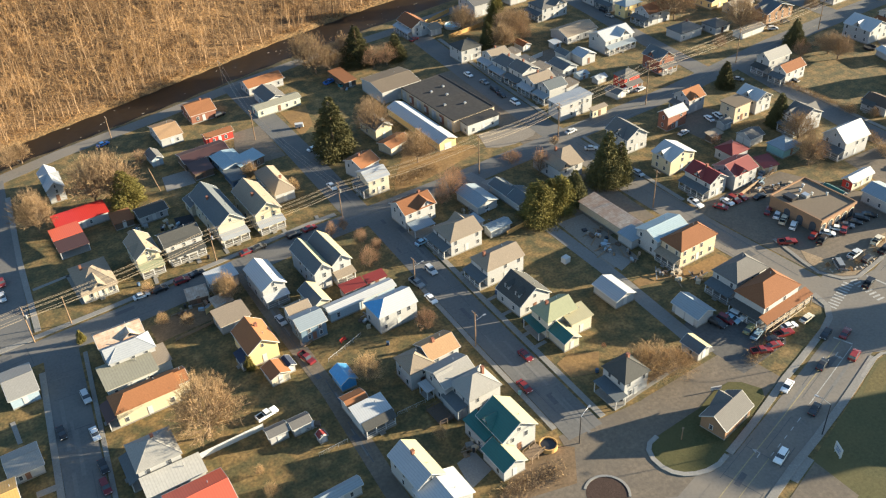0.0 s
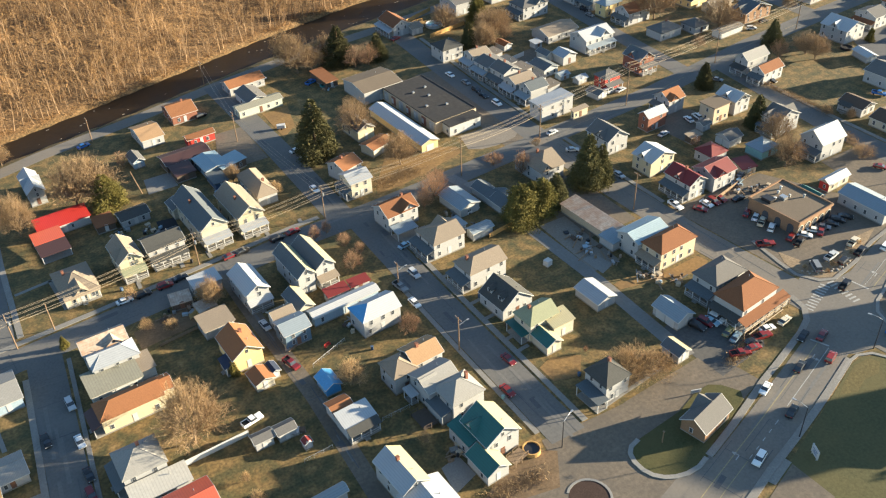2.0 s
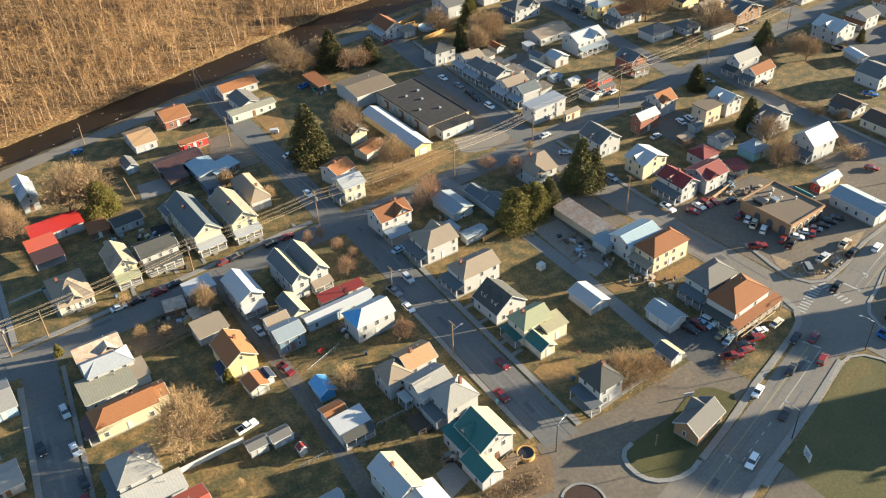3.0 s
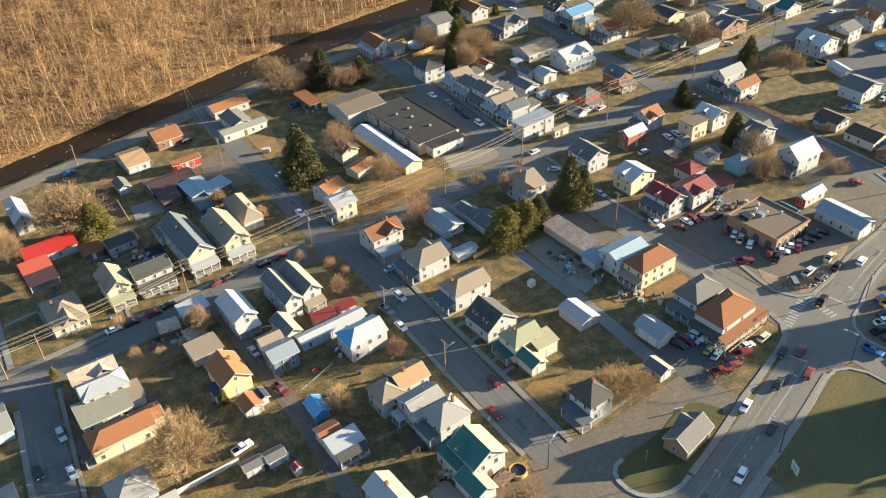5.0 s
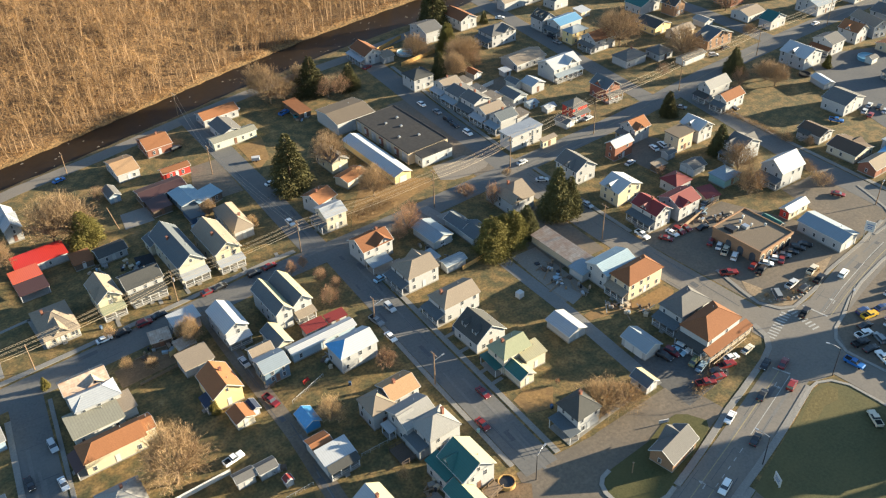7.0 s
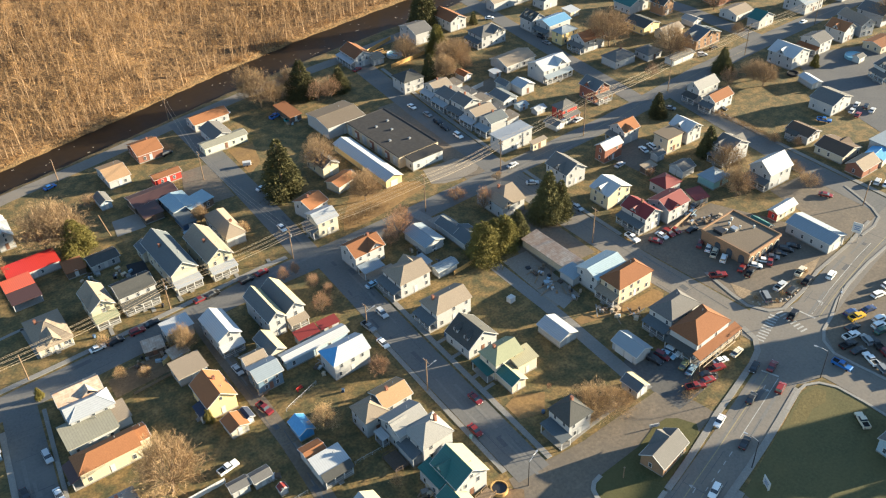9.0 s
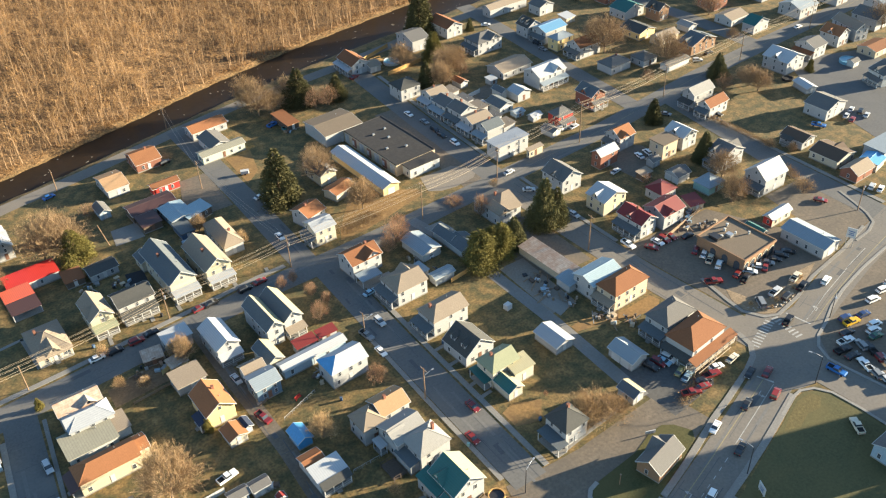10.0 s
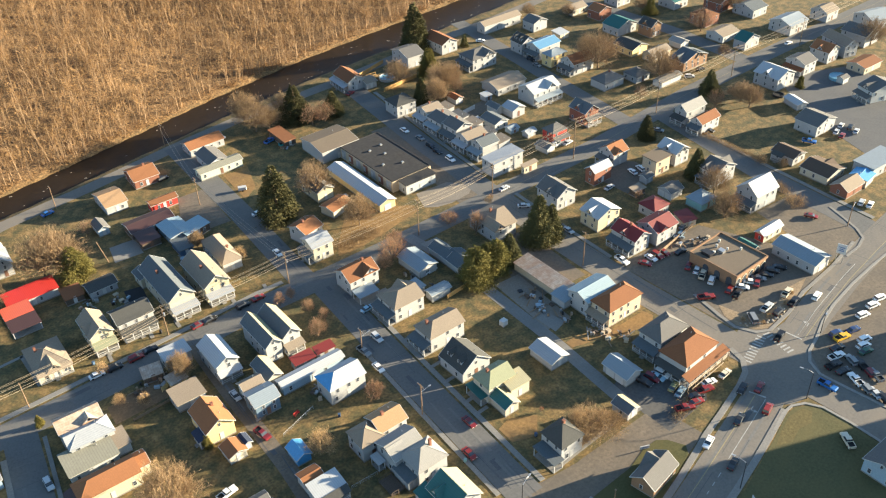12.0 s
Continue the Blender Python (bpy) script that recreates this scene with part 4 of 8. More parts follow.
house("low white wing with a dark green metal roof", 64.7, 97.8, 5.8, 7.5, 3.5, 3.0, roof="gable", axis="y", rise=1.7, wall="white", top="green", sunlit_top="cream_sunlit", name="extension", category="extension")
house("low side wing with a dark green roof", 64.1, 105.6, 3.4, 7.5, 4.0, 4.0, roof="shed", axis="y", rise=1.0, wall="white", top="green", name="extension", category="extension", win="w")
house("white house with a pale metal roof, cream on its sunlit slope", 48.3, 103.2, 6.5, 10.6, 5.0, 5.0, roof="gable", axis="y", rise=2.2, wall="white", top="metal", sunlit_top="cream_sunlit", chim=(0, 1))
house("wing with a bright white metal roof", 49.9, 95.8, 9.4, 7.4, 3.5, 4.0, roof="gable", axis="y", rise=1.6, wall="white", top="white", name="extension", category="extension")
house("open-fronted garage with a white metal roof", 47.9, 122.2, 7.7, 5.4, 3.7, 3.2, roof="shed", axis="x", rise=0.9, wall="grey", top="white", name="garage", category="garage", win="", porch=("s", 1.6, "dark"))
house("small garage with an orange-tan roof", 46.4, 127.0, 5.1, 5.2, 3.8, 3.0, roof="gable", axis="x", rise=0.9, wall="grey", top="rust", name="garage", category="garage", win="")
house("white garden shed with a grey roof", 29.3, 128.5, 4.6, 3.2, 1.7, 2.5, roof="gable", axis="x", rise=0.7, wall="white", top="grey", name="shed", category="shed", win="s")
house("white garden shed with a grey-brown roof", 34.2, 128.2, 4.5, 3.4, 2.6, 2.5, roof="gable", axis="x", rise=0.7, wall="white", top="grey", name="shed", category="shed", win="s")
house("tiny white playhouse with a red roof", 36.8, 122.9, 2.0, 1.9, 4.1, 1.8, roof="gable", axis="y", rise=0.7, wall="white", top="darkred", name="playhouse", category="playhouse", win="", o=0.15)
house("long low building with a blue-grey metal roof", 33.5, 107.0, 9.3, 2.7, 3.5, 3.0, roof="gable", axis="x", rise=0.8, wall="white", top="bluegrey", name="outbuilding", category="outbuilding")
house("white house with a rust-brown gable roof at the street corner", 91.6, 184.4, 10.4, 8.2, 5.0, 5.0, roof="gable", axis="x", rise=2.3, wall="white", top="brown", cross=(("s", 5.6, 2.0, 2.2),), chim=(2.5, 0.5))
canopy("flat blue-grey metal carport on posts", 90.2, 177.3, 6.7, 4.2, 2.5, 2.6, "bluegrey")
house("white two-storey house with a light grey-tan roof", 95.6, 167.1, 10.4, 9.0, 3.4, 5.0, roof="halfhip", axis="x", rise=1.9, wall="white", top="tan", porch=("w", 2.2, "slate"), cross=(("n", 4.4, -2.4, 1.9),))
house("small garage with a blue-grey metal roof", 107.2, 165.8, 7.1, 3.7, 2.6, 2.6, roof="gable", axis="x", rise=0.7, wall="grey", top="bluegrey", name="garage", category="garage", win="")
house("long garage with a grey-blue metal roof", 110.0, 180.8, 7.2, 10.8, 5.2, 2.8, roof="gable", axis="y", rise=1.2, wall="grey", top="bluegrey", name="garage", category="garage", big=2, win="")
house("garage with a dark grey gable roof", 119.0, 180.5, 5.2, 8.3, 5.2, 2.6, roof="gable", axis="y", rise=1.4, wall="grey", top="slate", name="garage", category="garage", win="", big=1)
house("garage with a dark blue-grey gable roof", 120.5, 174.1, 7.4, 7.6, 3.5, 2.6, roof="gable", axis="y", rise=1.5, wall="grey", top="slate", name="garage", category="garage", win="", big=1)
house("white house with a tan cross-hipped roof", 139.3, 182.6, 9.3, 12.8, 3.5, 4.6, roof="halfhip", axis="x", rise=2.6, wall="white", top="tan", chim=(0, 1), cross=(("s", 4.0, -2.2, 2.0),))
house("long open shed with a rust-streaked metal roof", 135.1, 152.9, 5.9, 19.7, 3.5, 2.8, roof="shed", axis="y", rise=0.8, wall="tan", top="rusty", name="outbuilding", category="outbuilding", win="", door="")
house("small white-walled shed with a grey metal roof", 134.4, 142.4, 6.6, 5.7, 3.5, 2.8, roof="shed", axis="y", rise=0.6, wall="white", top="bluegrey", name="shed", category="shed", win="s")
house("large cream two-storey building with a brown hipped roof", 142.1, 130.5, 13.2, 7.3, 4.0, 5.6, roof="hip", axis="x", rise=2.6, wall="tan", top="brown", porch=("w", 2.0, "tan"))
house("white rear block with a pale blue metal roof", 139.7, 137.6, 11.6, 8.1, 3.5, 5.2, roof="gable", axis="x", rise=1.6, wall="white", top="paleblue")
house("white two-storey house with a grey hipped roof and green porch", 142.9, 113.9, 11.3, 7.7, 5.3, 5.6, roof="hip", axis="x", rise=2.6, wall="white", top="grey", porch=("w", 2.4, "slate"))
house("white two-storey house with a brown hipped roof and wide porch roof", 142.7, 105.1, 13.6, 8.7, 7.0, 5.6, roof="hip", axis="x", rise=2.8, wall="white", top="brown", porch=[("s", 2.0, "brown", (-0.09, 1.19)), ("w", 1.8, "dark")])
house("white two-storey house with a tan roof and grey porch", 97.4, 150.6, 11.8, 7.6, 3.5, 5.2, roof="halfhip", axis="x", rise=2.0, wall="white", top="tan", porch=("w", 2.4, "slate"), chim=(-3.5, 0.8))
house("white one-and-a-half-storey house with a dark roof and two dormers", 96.4, 137.7, 9.6, 9.5, 4.8, 3.4, roof="gable", axis="y", rise=3.6, wall="white", top="dark", dormers=(-2.0, 2.0), o=0.3)
house("cream two-storey house with a sage green roof", 97.2, 126.5, 8.8, 6.7, 3.6, 5.2, roof="halfhip", axis="x", rise=2.0, wall="cream", top="sage", chim=(-1.6, 0.6))
house("cream rear wing with a pale metal porch roof", 101.1, 123.0, 6.5, 4.8, 1.8, 4.0, roof="shed", axis="x", rise=0.9, wall="cream", top="cream_sunlit", name="extension", category="extension")
house("cream low wing with a dark green gable roof", 95.8, 120.5, 4.8, 6.6, 2.1, 2.8, roof="gable", axis="y", rise=1.4, wall="cream", top="green", sunlit_top="cream_sunlit", name="extension", category="extension", win="s")
canopy("small white metal porch roof on posts", 61.2, 122.6, 2.2, 3.4, 5.5, 2.6, "white", "porch_roof_stand", "porch")
canopy("dark green porch roof on white posts", 92.1, 126.7, 2.5, 6.3, 2.0, 2.7, "green", "porch_roof_stand", "porch")
house("white garage with a pale blue metal gable roof", 115.6, 127.2, 6.3, 8.7, 3.6, 2.6, roof="gable", axis="y", rise=1.3, wall="white", top="metal", name="garage", category="garage", win="s")
house("white garage with a blue-grey hipped metal roof", 126.4, 111.7, 5.9, 8.4, 4.0, 2.8, roof="gable", axis="y", rise=1.6, wall="white", top="bluegrey", name="garage", category="garage", win="", door="w", big=2)
house("small white garage with a dark roof", 118.0, 101.8, 4.2, 5.5, 4.9, 2.6, roof="gable", axis="y", rise=1.2, wall="white", top="slate", sunlit_top="cream_sunlit", name="garage", category="garage", win="w")
house("white two-storey foursquare house with a dark green-grey hipped roof", 98.3, 102.1, 7.4, 7.2, 3.9, 5.2, roof="hip", axis="x", rise=3.0, wall="white", top="dark", chim=(0.6, 0.4))
canopy("slate-roofed front porch on white posts", 93.3, 100.9, 3.2, 7.2, 3.3, 2.8, "slate", "porch_roof_stand", "porch")
house("small brick building with a grey cross-gable roof", 108.9, 83.3, 10.1, 6.3, 13.3, 3.0, roof="gable", axis="x", rise=2.2, wall="tanbrick", top="grey", name="office_building", category="building", cross=(("n", 5.6, -1.6, 2.5),))
house("white long house with a faded rust roof near the river", 86.7, 289.4, 14.2, 7.5, 5.5, 3.0, roof="gable", axis="x", rise=1.6, wall="white", top="rust")
house("grey-green mobile home with a grey roof", 84.7, 270.0, 16.7, 5.3, 4.1, 3.0, roof="gable", axis="x", rise=0.8, wall="green", top="olive", name="mobile_home", category="mobile home")
house("grey house with a grey gable roof", 84.8, 276.5, 8.0, 11.3, 3.6, 3.2, roof="gable", axis="y", rise=1.6, wall="grey", top="grey")
house("warehouse with a low dark grey roof and white walls", 123.4, 259.3, 15.8, 14.9, 4.0, 4.6, roof="gable", axis="x", rise=1.2, wall="white", top="gravel", name="warehouse", category="warehouse", win="", big=1, door="s")
store("large flat-roofed store with black roofing and brick panels", 132.9, 236.8, 16.2, 31.8, 4.2, 4.6)
house("flat-roofed grey front block of the store", 134.6, 219.8, 12.8, 7.4, 2.7, 4.0, roof="flat", rise=0, wall="grey", top="tar", name="shop", category="shop")
house("very long low building with white metal roof and yellow end", 118.2, 228.2, 6.8, 31.9, 3.7, 3.0, roof="gable", axis="y", rise=1.3, wall="yellow", top="white", name="warehouse", category="warehouse", win="", big=1)
house("pale yellow house behind a bare tree", 105.3, 235.2, 6.6, 11.2, 4.5, 4.0, roof="gable", axis="y", rise=2.0, wall="paleyellow", top="grey")
house("low shed with an orange-brown roof", 105.5, 222.5, 8.9, 6.4, 17.6, 2.8, roof="gable", axis="x", rise=0.9, wall="cream", top="rust", name="shed", category="shed", win="")
house("white two-storey corner shop with a pale flat roof", 164.7, 210.5, 13.8, 6.9, 2.9, 5.6, roof="shed", axis="y", rise=0.5, wall="white", top="metal", name="shop", category="shop")
house("low yellow side extension with a tan roof", 170.9, 203.5, 6.9, 2.0, 4.7, 3.0, roof="shed", axis="x", rise=0.5, wall="paleyellow", top="tan", name="extension", category="extension")
house("white house with a brown gable roof by the river road", 155.6, 302.0, 8.5, 12.4, 1.5, 4.4, roof="gable", axis="y", rise=2.4, wall="white", top="brown", porch=("w", 2.0, "metal"))
house("low wing with a tan roof beside the river road", 161.4, 297.0, 5.6, 7.0, 1.5, 2.8, roof="gable", axis="x", rise=1.0, wall="white", top="tan", name="outbuilding", category="outbuilding", win="s")
house("small white shed with a grey roof behind a brick house", 197.7, 174.4, 4.2, 3.6, 5.0, 2.5, roof="gable", axis="x", rise=0.8, wall="white", top="grey", name="shed", category="shed", win="s")
house("low lean-to shed with a tan roof in a rear yard", 189.8, 170.6, 5.2, 3.4, 5.0, 2.3, roof="shed", axis="x", rise=0.5, wall="darkwood", top="tan", name="shed", category="shed", win="")
house("white house with a grey roof by the river road", 187.4, 306.5, 9.1, 12.9, 2.1, 5.0, roof="gable", axis="x", rise=2.0, wall="white", top="grey")
house("white house with a pinkish-brown roof", 206.5, 309.8, 9.1, 14.1, 3.5, 4.6, roof="gable", axis="y", rise=2.2, wall="white", top="brown")
house("long white building with a tan roof", 241.5, 312.8, 22.4, 6.1, 3.1, 4.0, roof="gable", axis="x", rise=1.6, wall="white", top="tan", name="apartment_building", category="building")
house("white two-storey house with a grey hipped roof", 209.3, 285.6, 13.2, 10.1, 2.0, 5.2, roof="hip", axis="x", rise=2.2, wall="white", top="grey", cross=(("s", 5.4, 2.6, 2.2),), porch=("w", 2.0, "slate"))
house("white two-storey house with a charcoal hipped roof", 160.0, 269.1, 9.4, 8.9, 1.7, 5.0, roof="hip", axis="x", rise=2.0, wall="white", top="dark")
house("white house with a pale blue and tan roof", 204.5, 261.4, 15.7, 10.4, 4.5, 3.0, roof="gable", axis="x", rise=1.8, wall="white", top="tan")
house("white two-storey house with a white metal roof", 209.4, 245.1, 14.2, 9.8, 3.3, 5.4, roof="gable", axis="x", rise=2.2, wall="white", top="white", porch=("s", 2.0, "bluegrey"), cross=(("s", 4.6, 2.5, 2.2),))
house("white garage with a pale metal roof", 193.0, 240.3, 6.8, 6.6, 3.3, 3.4, roof="gable", axis="y", rise=1.4, wall="white", top="metal", name="garage", category="garage", win="")
house("low grey house with a dark slate roof", 181.6, 237.5, 7.0, 8.8, 3.5, 3.0, roof="gable", axis="y", rise=1.4, wall="grey", top="slate")
house("red two-storey house with a grey hipped roof", 191.9, 214.9, 7.4, 6.2, 2.2, 5.0, roof="hip", axis="x", rise=2.0, wall="red", top="grey", porch=("s", 1.8, "grey"))
house("brick two-storey house with a slate gable roof and porch", 210.9, 220.4, 7.6, 9.0, 2.5, 5.2, roof="gable", axis="y", rise=2.6, wall="brick", top="slate", porch=("s", 2.0, "grey"), cross=(("w", 4.5, 0.0, 2.2),))
house("white house with a dark dormered roof", 233.4, 285.0, 8.4, 8.2, 1.5, 5.0, roof="gable", axis="y", rise=2.8, wall="white", top="dark", dormers=(-1.6, 1.6))
house("white two-storey house with a blue metal roof", 237.8, 276.7, 13.0, 8.8, 5.4, 5.4, roof="gable", axis="x", rise=1.6, wall="white", top="blue", porch=("w", 2, "slate"))
house("yellow two-storey house with a grey-blue roof", 235.2, 266.2, 9.6, 6.4, 4.6, 5.2, roof="hip", axis="x", rise=1.6, wall="yellow", top="bluegrey")
house("white house with a brown gable roof", 238.8, 255.8, 12.1, 8.7, 2.7, 5.0, roof="gable", axis="x", rise=2.6, wall="white", top="brown", porch=("w", 2, "grey"))
house("white bungalow with a grey hipped roof", 238.4, 237.0, 11.5, 8.4, 3.0, 3.4, roof="hip", axis="x", rise=1.8, wall="white", top="grey", chim=(2, 1))
house("yellow house with a dark brown roof", 269.3, 255.6, 10.2, 11.4, 3.9, 3.4, roof="gable", axis="y", rise=1.8, wall="yellow", top="dark", name="house")
house("white house with a dark green roof", 281.3, 274.9, 12.6, 10.1, 3.5, 4.0, roof="gable", axis="y", rise=2.6, wall="white", top="green")
house("tan house with a light tan roof", 273.1, 243.8, 11.8, 6.4, 2.9, 3.2, roof="gable", axis="x", rise=1.6, wall="tan", top="tan")
house("small pale house with a grey roof", 251.6, 233.9, 8.2, 7.9, 1.5, 3.0, roof="hip", axis="x", rise=1.4, wall="white", top="grey")
house("brown brick house with slate cross gables", 277.6, 230.0, 15.6, 7.9, 3.5, 4.4, roof="gable", axis="y", rise=2.8, wall="tanbrick", top="slate", cross=(("s", 5.0, 2.0, 2.4), ("w", 4.0, 0.0, 2.2)))
house("brick house with a brown roof", 317.8, 257.8, 9.5, 10.1, 2.7, 4.4, roof="hip", axis="x", rise=2.2, wall="brick", top="brown")
house("low grey house with a tan roof", 310.7, 240.8, 11.4, 9.6, 3.5, 3.2, roof="gable", axis="x", rise=1.6, wall="grey", top="tan")
house("white house with a dark green gable roof", 311.6, 228.3, 10.6, 6.6, 3.7, 4.0, roof="gable", axis="y", rise=2.6, wall="white", top="green")
house("white two-storey house with a blue-grey roof", 340.4, 229.1, 13.2, 11.7, 3.0, 4.6, roof="gable", axis="x", rise=2.2, wall="white", top="bluegrey")
house("white two-storey house with a white metal gable roof", 290.7, 197.1, 11.7, 11.6, 3.5, 5.2, roof="gable", axis="y", rise=2.6, wall="white", top="white", cross=(("w", 4.0, 0.0, 2.2),))
house("white two-storey house with a grey roof", 309.0, 198.5, 8.7, 9.5, 3.5, 5.0, roof="gable", axis="x", rise=2.0, wall="white", top="grey", porch=("w", 2, "brown"))
house("white house with an orange-brown roof", 325.9, 199.7, 8.5, 9.2, 3.5, 5.0, roof="gable", axis="y", rise=2.6, wall="white", top="rust", cross=(("w", 4.0, 0.0, 2.2),))
house("white two-storey house with a tan roof", 337.2, 200.6, 7.2, 14.6, -12.6, 5.2, roof="gable", axis="y", rise=2.4, wall="white", top="tan")
house("pale two-storey house with a grey roof", 352.9, 201.7, 11.3, 12.1, 3.5, 5.2, roof="gable", axis="y", rise=2.4, wall="white", top="grey")
house("low garage with a brown roof", 330.6, 183.9, 12.4, 8.7, 2.2, 3.0, roof="gable", axis="x", rise=1.2, wall="tan", top="brown", name="garage", category="garage")
house("tall white two-storey house with a tan metal roof and porch", 242.2, 196.6, 11.4, 6.1, 3.0, 5.6, roof="gable", axis="x", rise=2.2, wall="white", top="palegrey", porch=("w", 2.4, "dark"))
house("white house with a tan gable roof and porch", 241.0, 188.2, 11.0, 5.9, 5.3, 4.4, roof="gable", axis="x", rise=2.0, wall="white", top="brown", porch=("w", 2.2, "slate"))
house("white long building with a grey gable roof", 272.0, 163.8, 12.0, 9.7, 3.1, 4.4, roof="gable", axis="y", rise=2.2, wall="white", top="grey")
house("white bungalow with a dark brown roof", 246.9, 155.6, 7.8, 9.1, 3.7, 3.0, roof="gable", axis="y", rise=1.6, wall="white", top="darkbrown", porch=("w", 1.6, "dark", (0.1, 0.6)), cross=(("s", 3.4, -0.6, 1.3),))
house("white low building with a dark brown roof", 247.0, 142.0, 10.6, 10.8, 3.5, 3.0, roof="gable", axis="y", rise=1.6, wall="cream", top="darkbrown", cross=(("e", 4.0, 0.0, 1.5),))
house("dull red brick building with a tan gable roof", 244.4, 130.8, 9.6, 6.6, 3.1, 3.0, roof="gable", axis="x", rise=2.0, wall="brick", top="tan", name="shop", category="shop")
house("flat pale blue-roofed store with a blue tarpaulin", 264.7, 133.9, 16.2, 8.0, 1.9, 4.2, roof="flat", rise=0, wall="white", top="bluegrey", name="store", category="store")
house("low rear store with a rumpled blue tarpaulin roof", 253.0, 131.4, 7.0, 6.6, 12.0, 3.0, roof="gable", axis="x", rise=0.9, wall="cream", top="tarp", name="outbuilding", category="outbuilding", win="")
house("tall white house with a bright white metal roof", 216.5, 144.5, 10.8, 8.6, 1.5, 5.6, roof="gable", axis="x", rise=3.4, wall="white", top="white", porch=("w", 2.2, "slate"))
house("white two-storey house with several grey gables", 217.0, 161.2, 10.8, 7.1, 2.9, 5.4, roof="gable", axis="y", rise=2.6, wall="white", top="grey", porch=("w", 2.0, "slate"), cross=(("w", 4.2, -1.0, 2.2), ("e", 4.2, 0, 2.2)))
house("garage with teal doors and a grey-blue roof", 201.4, 153.7, 8.0, 6.8, 3.5, 3.0, roof="hip", axis="y", rise=1.6, wall="teal", top="bluegrey", name="garage", category="garage", win="")
house("white two-storey house with a red cross-gable roof and green porch", 167.5, 151.2, 7.2, 10.0, 3.4, 5.2, roof="gable", axis="y", rise=2.2, wall="white", top="darkred", porch=("w", 2.2, "slate"), chim=(0, 0), cross=(("w", 4.2, 0.0, 1.9),))
house("white house with a red metal roof", 177.4, 149.8, 9.6, 8.6, 3.6, 5.0, roof="gable", axis="x", rise=2.0, wall="white", top="darkred", cross=(("s", 4.0, -1.5, 1.7),))
house("white garage-house with a red metal roof", 186.2, 159.7, 7.5, 7.1, 3.9, 3.4, roof="hip", axis="x", rise=1.6, wall="white", top="darkred")
house("small shed with a red roof", 189.6, 149.5, 5.5, 5.6, -10.3, 2.4, roof="shed", axis="x", rise=0.8, wall="tan", top="darkred", name="shed", category="shed", win="")
house("pale yellow two-storey house with white metal roofs", 168.8, 165.8, 10.2, 8.1, 3.0, 5.0, roof="gable", axis="y", rise=2.2, wall="paleyellow", top="white", cross=(("w", 4.0, 0.0, 2.0),))
house("white two-storey gable house with a slate roof", 165.8, 183.4, 8.8, 10.1, 2.2, 5.0, roof="gable", axis="y", rise=2.8, wall="white", top="grey", cross=(("w", 4.2, 1.0, 2.2),))
house("red brick two-storey house with a pale metal roof", 185.6, 184.9, 8.7, 4.9, 3.5, 5.2, roof="gable", axis="x", rise=1.6, wall="brick", top="metal")
house("house with a rust-brown gable roof and grey porch", 198.2, 191.0, 7.7, 7.4, 3.5, 5.0, roof="gable", axis="x", rise=2.4, wall="white", top="rust", porch=("w", 2.0, "grey"), cross=(("s", 3.6, -1.0, 1.8),))
house("plain tan two-storey flat-roofed block", 205.5, 177.8, 7.8, 6.6, 3.5, 6.0, roof="flat", rise=0, wall="tan", top="gravel")
house("white house with white metal gables", 215.3, 179.3, 7.7, 8.5, 3.6, 5.0, roof="gable", axis="y", rise=2.2, wall="white", top="white", cross=(("w", 4.0, 0.0, 2.0), ("s", 3.6, 0.0, 1.8)))
house("white double garage with a pale roof", 198.0, 163.7, 6.4, 5.7, 2.7, 2.8, roof="gable", axis="x", rise=1.4, wall="white", top="grey", name="garage", category="garage", win="", big=2, door="w")
diner("low tan brick restaurant with arched openings and a flat roof", 182.5, 126.6, 14.9, 16.5, 5.1, 4.6)
house("low hut with a green metal roof", 192.2, 127.6, 4.3, 6.5, 3.5, 2.8, roof="gable", axis="y", rise=1.2, wall="tan", top="green", name="shed", category="shed", win="")
red_shop = house("small cream shop with a red end wall and pale metal roof", 204.2, 129.4, 9.8, 3.8, 3.6, 2.8, roof="gable", axis="x", rise=1.2, wall="cream", top="white", name="shop", category="shop")
part("end_cladding", Mesh().box(-4.58, -1.52, 0.36, -4.52, 1.52, 2.72), WALL["red"], red_shop, "bright red boarded end wall")
house("long pale metal workshop with a grey metal roof", 201.8, 116.0, 8.0, 14.6, 3.1, 3.6, roof="gable", axis="y", rise=1.4, wall="white", top="bluegrey", name="workshop", category="workshop", win="w", big=1)
house("pale building with a grey roof", 154.0, 54.6, 12.9, 8.4, 3.5, 4.0, roof="gable", axis="x", rise=1.8, wall="bluegrey", top="grey")
house("pale house with a blue-grey roof far along the street", 374.0, 208.7, 15.0, 11.6, -10.7, 5.0, roof="gable", axis="x", rise=2.2, wall="white", top="bluegrey")
house("white house with a slate blue roof far away", 342.8, 252.6, 10.9, 12.1, 3.5, 4.0, roof="gable", axis="x", rise=2.0, wall="white", top="slate")
house("grey two-storey house with white trim and grey roof", 311.9, 164.9, 14.4, 8.3, -13.5, 5.0, roof="gable", axis="y", rise=2.6, wall="grey", top="grey", cross=(("w", 4.0, 0.0, 2.2),), porch=("w", 2, "grey"))
house("small grey shed beside the round pool", 312.7, 181.0, 4.4, 3.6, 3.5, 2.4, roof="gable", axis="x", rise=0.8, wall="grey", top="grey", name="shed", category="shed", win="")
house("small white metal garden hut", 281.6, 179.5, 5.0, 8.4, -13.9, 2.4, roof="gable", axis="y", rise=0.9, wall="white", top="white", name="shed", category="shed", win="")
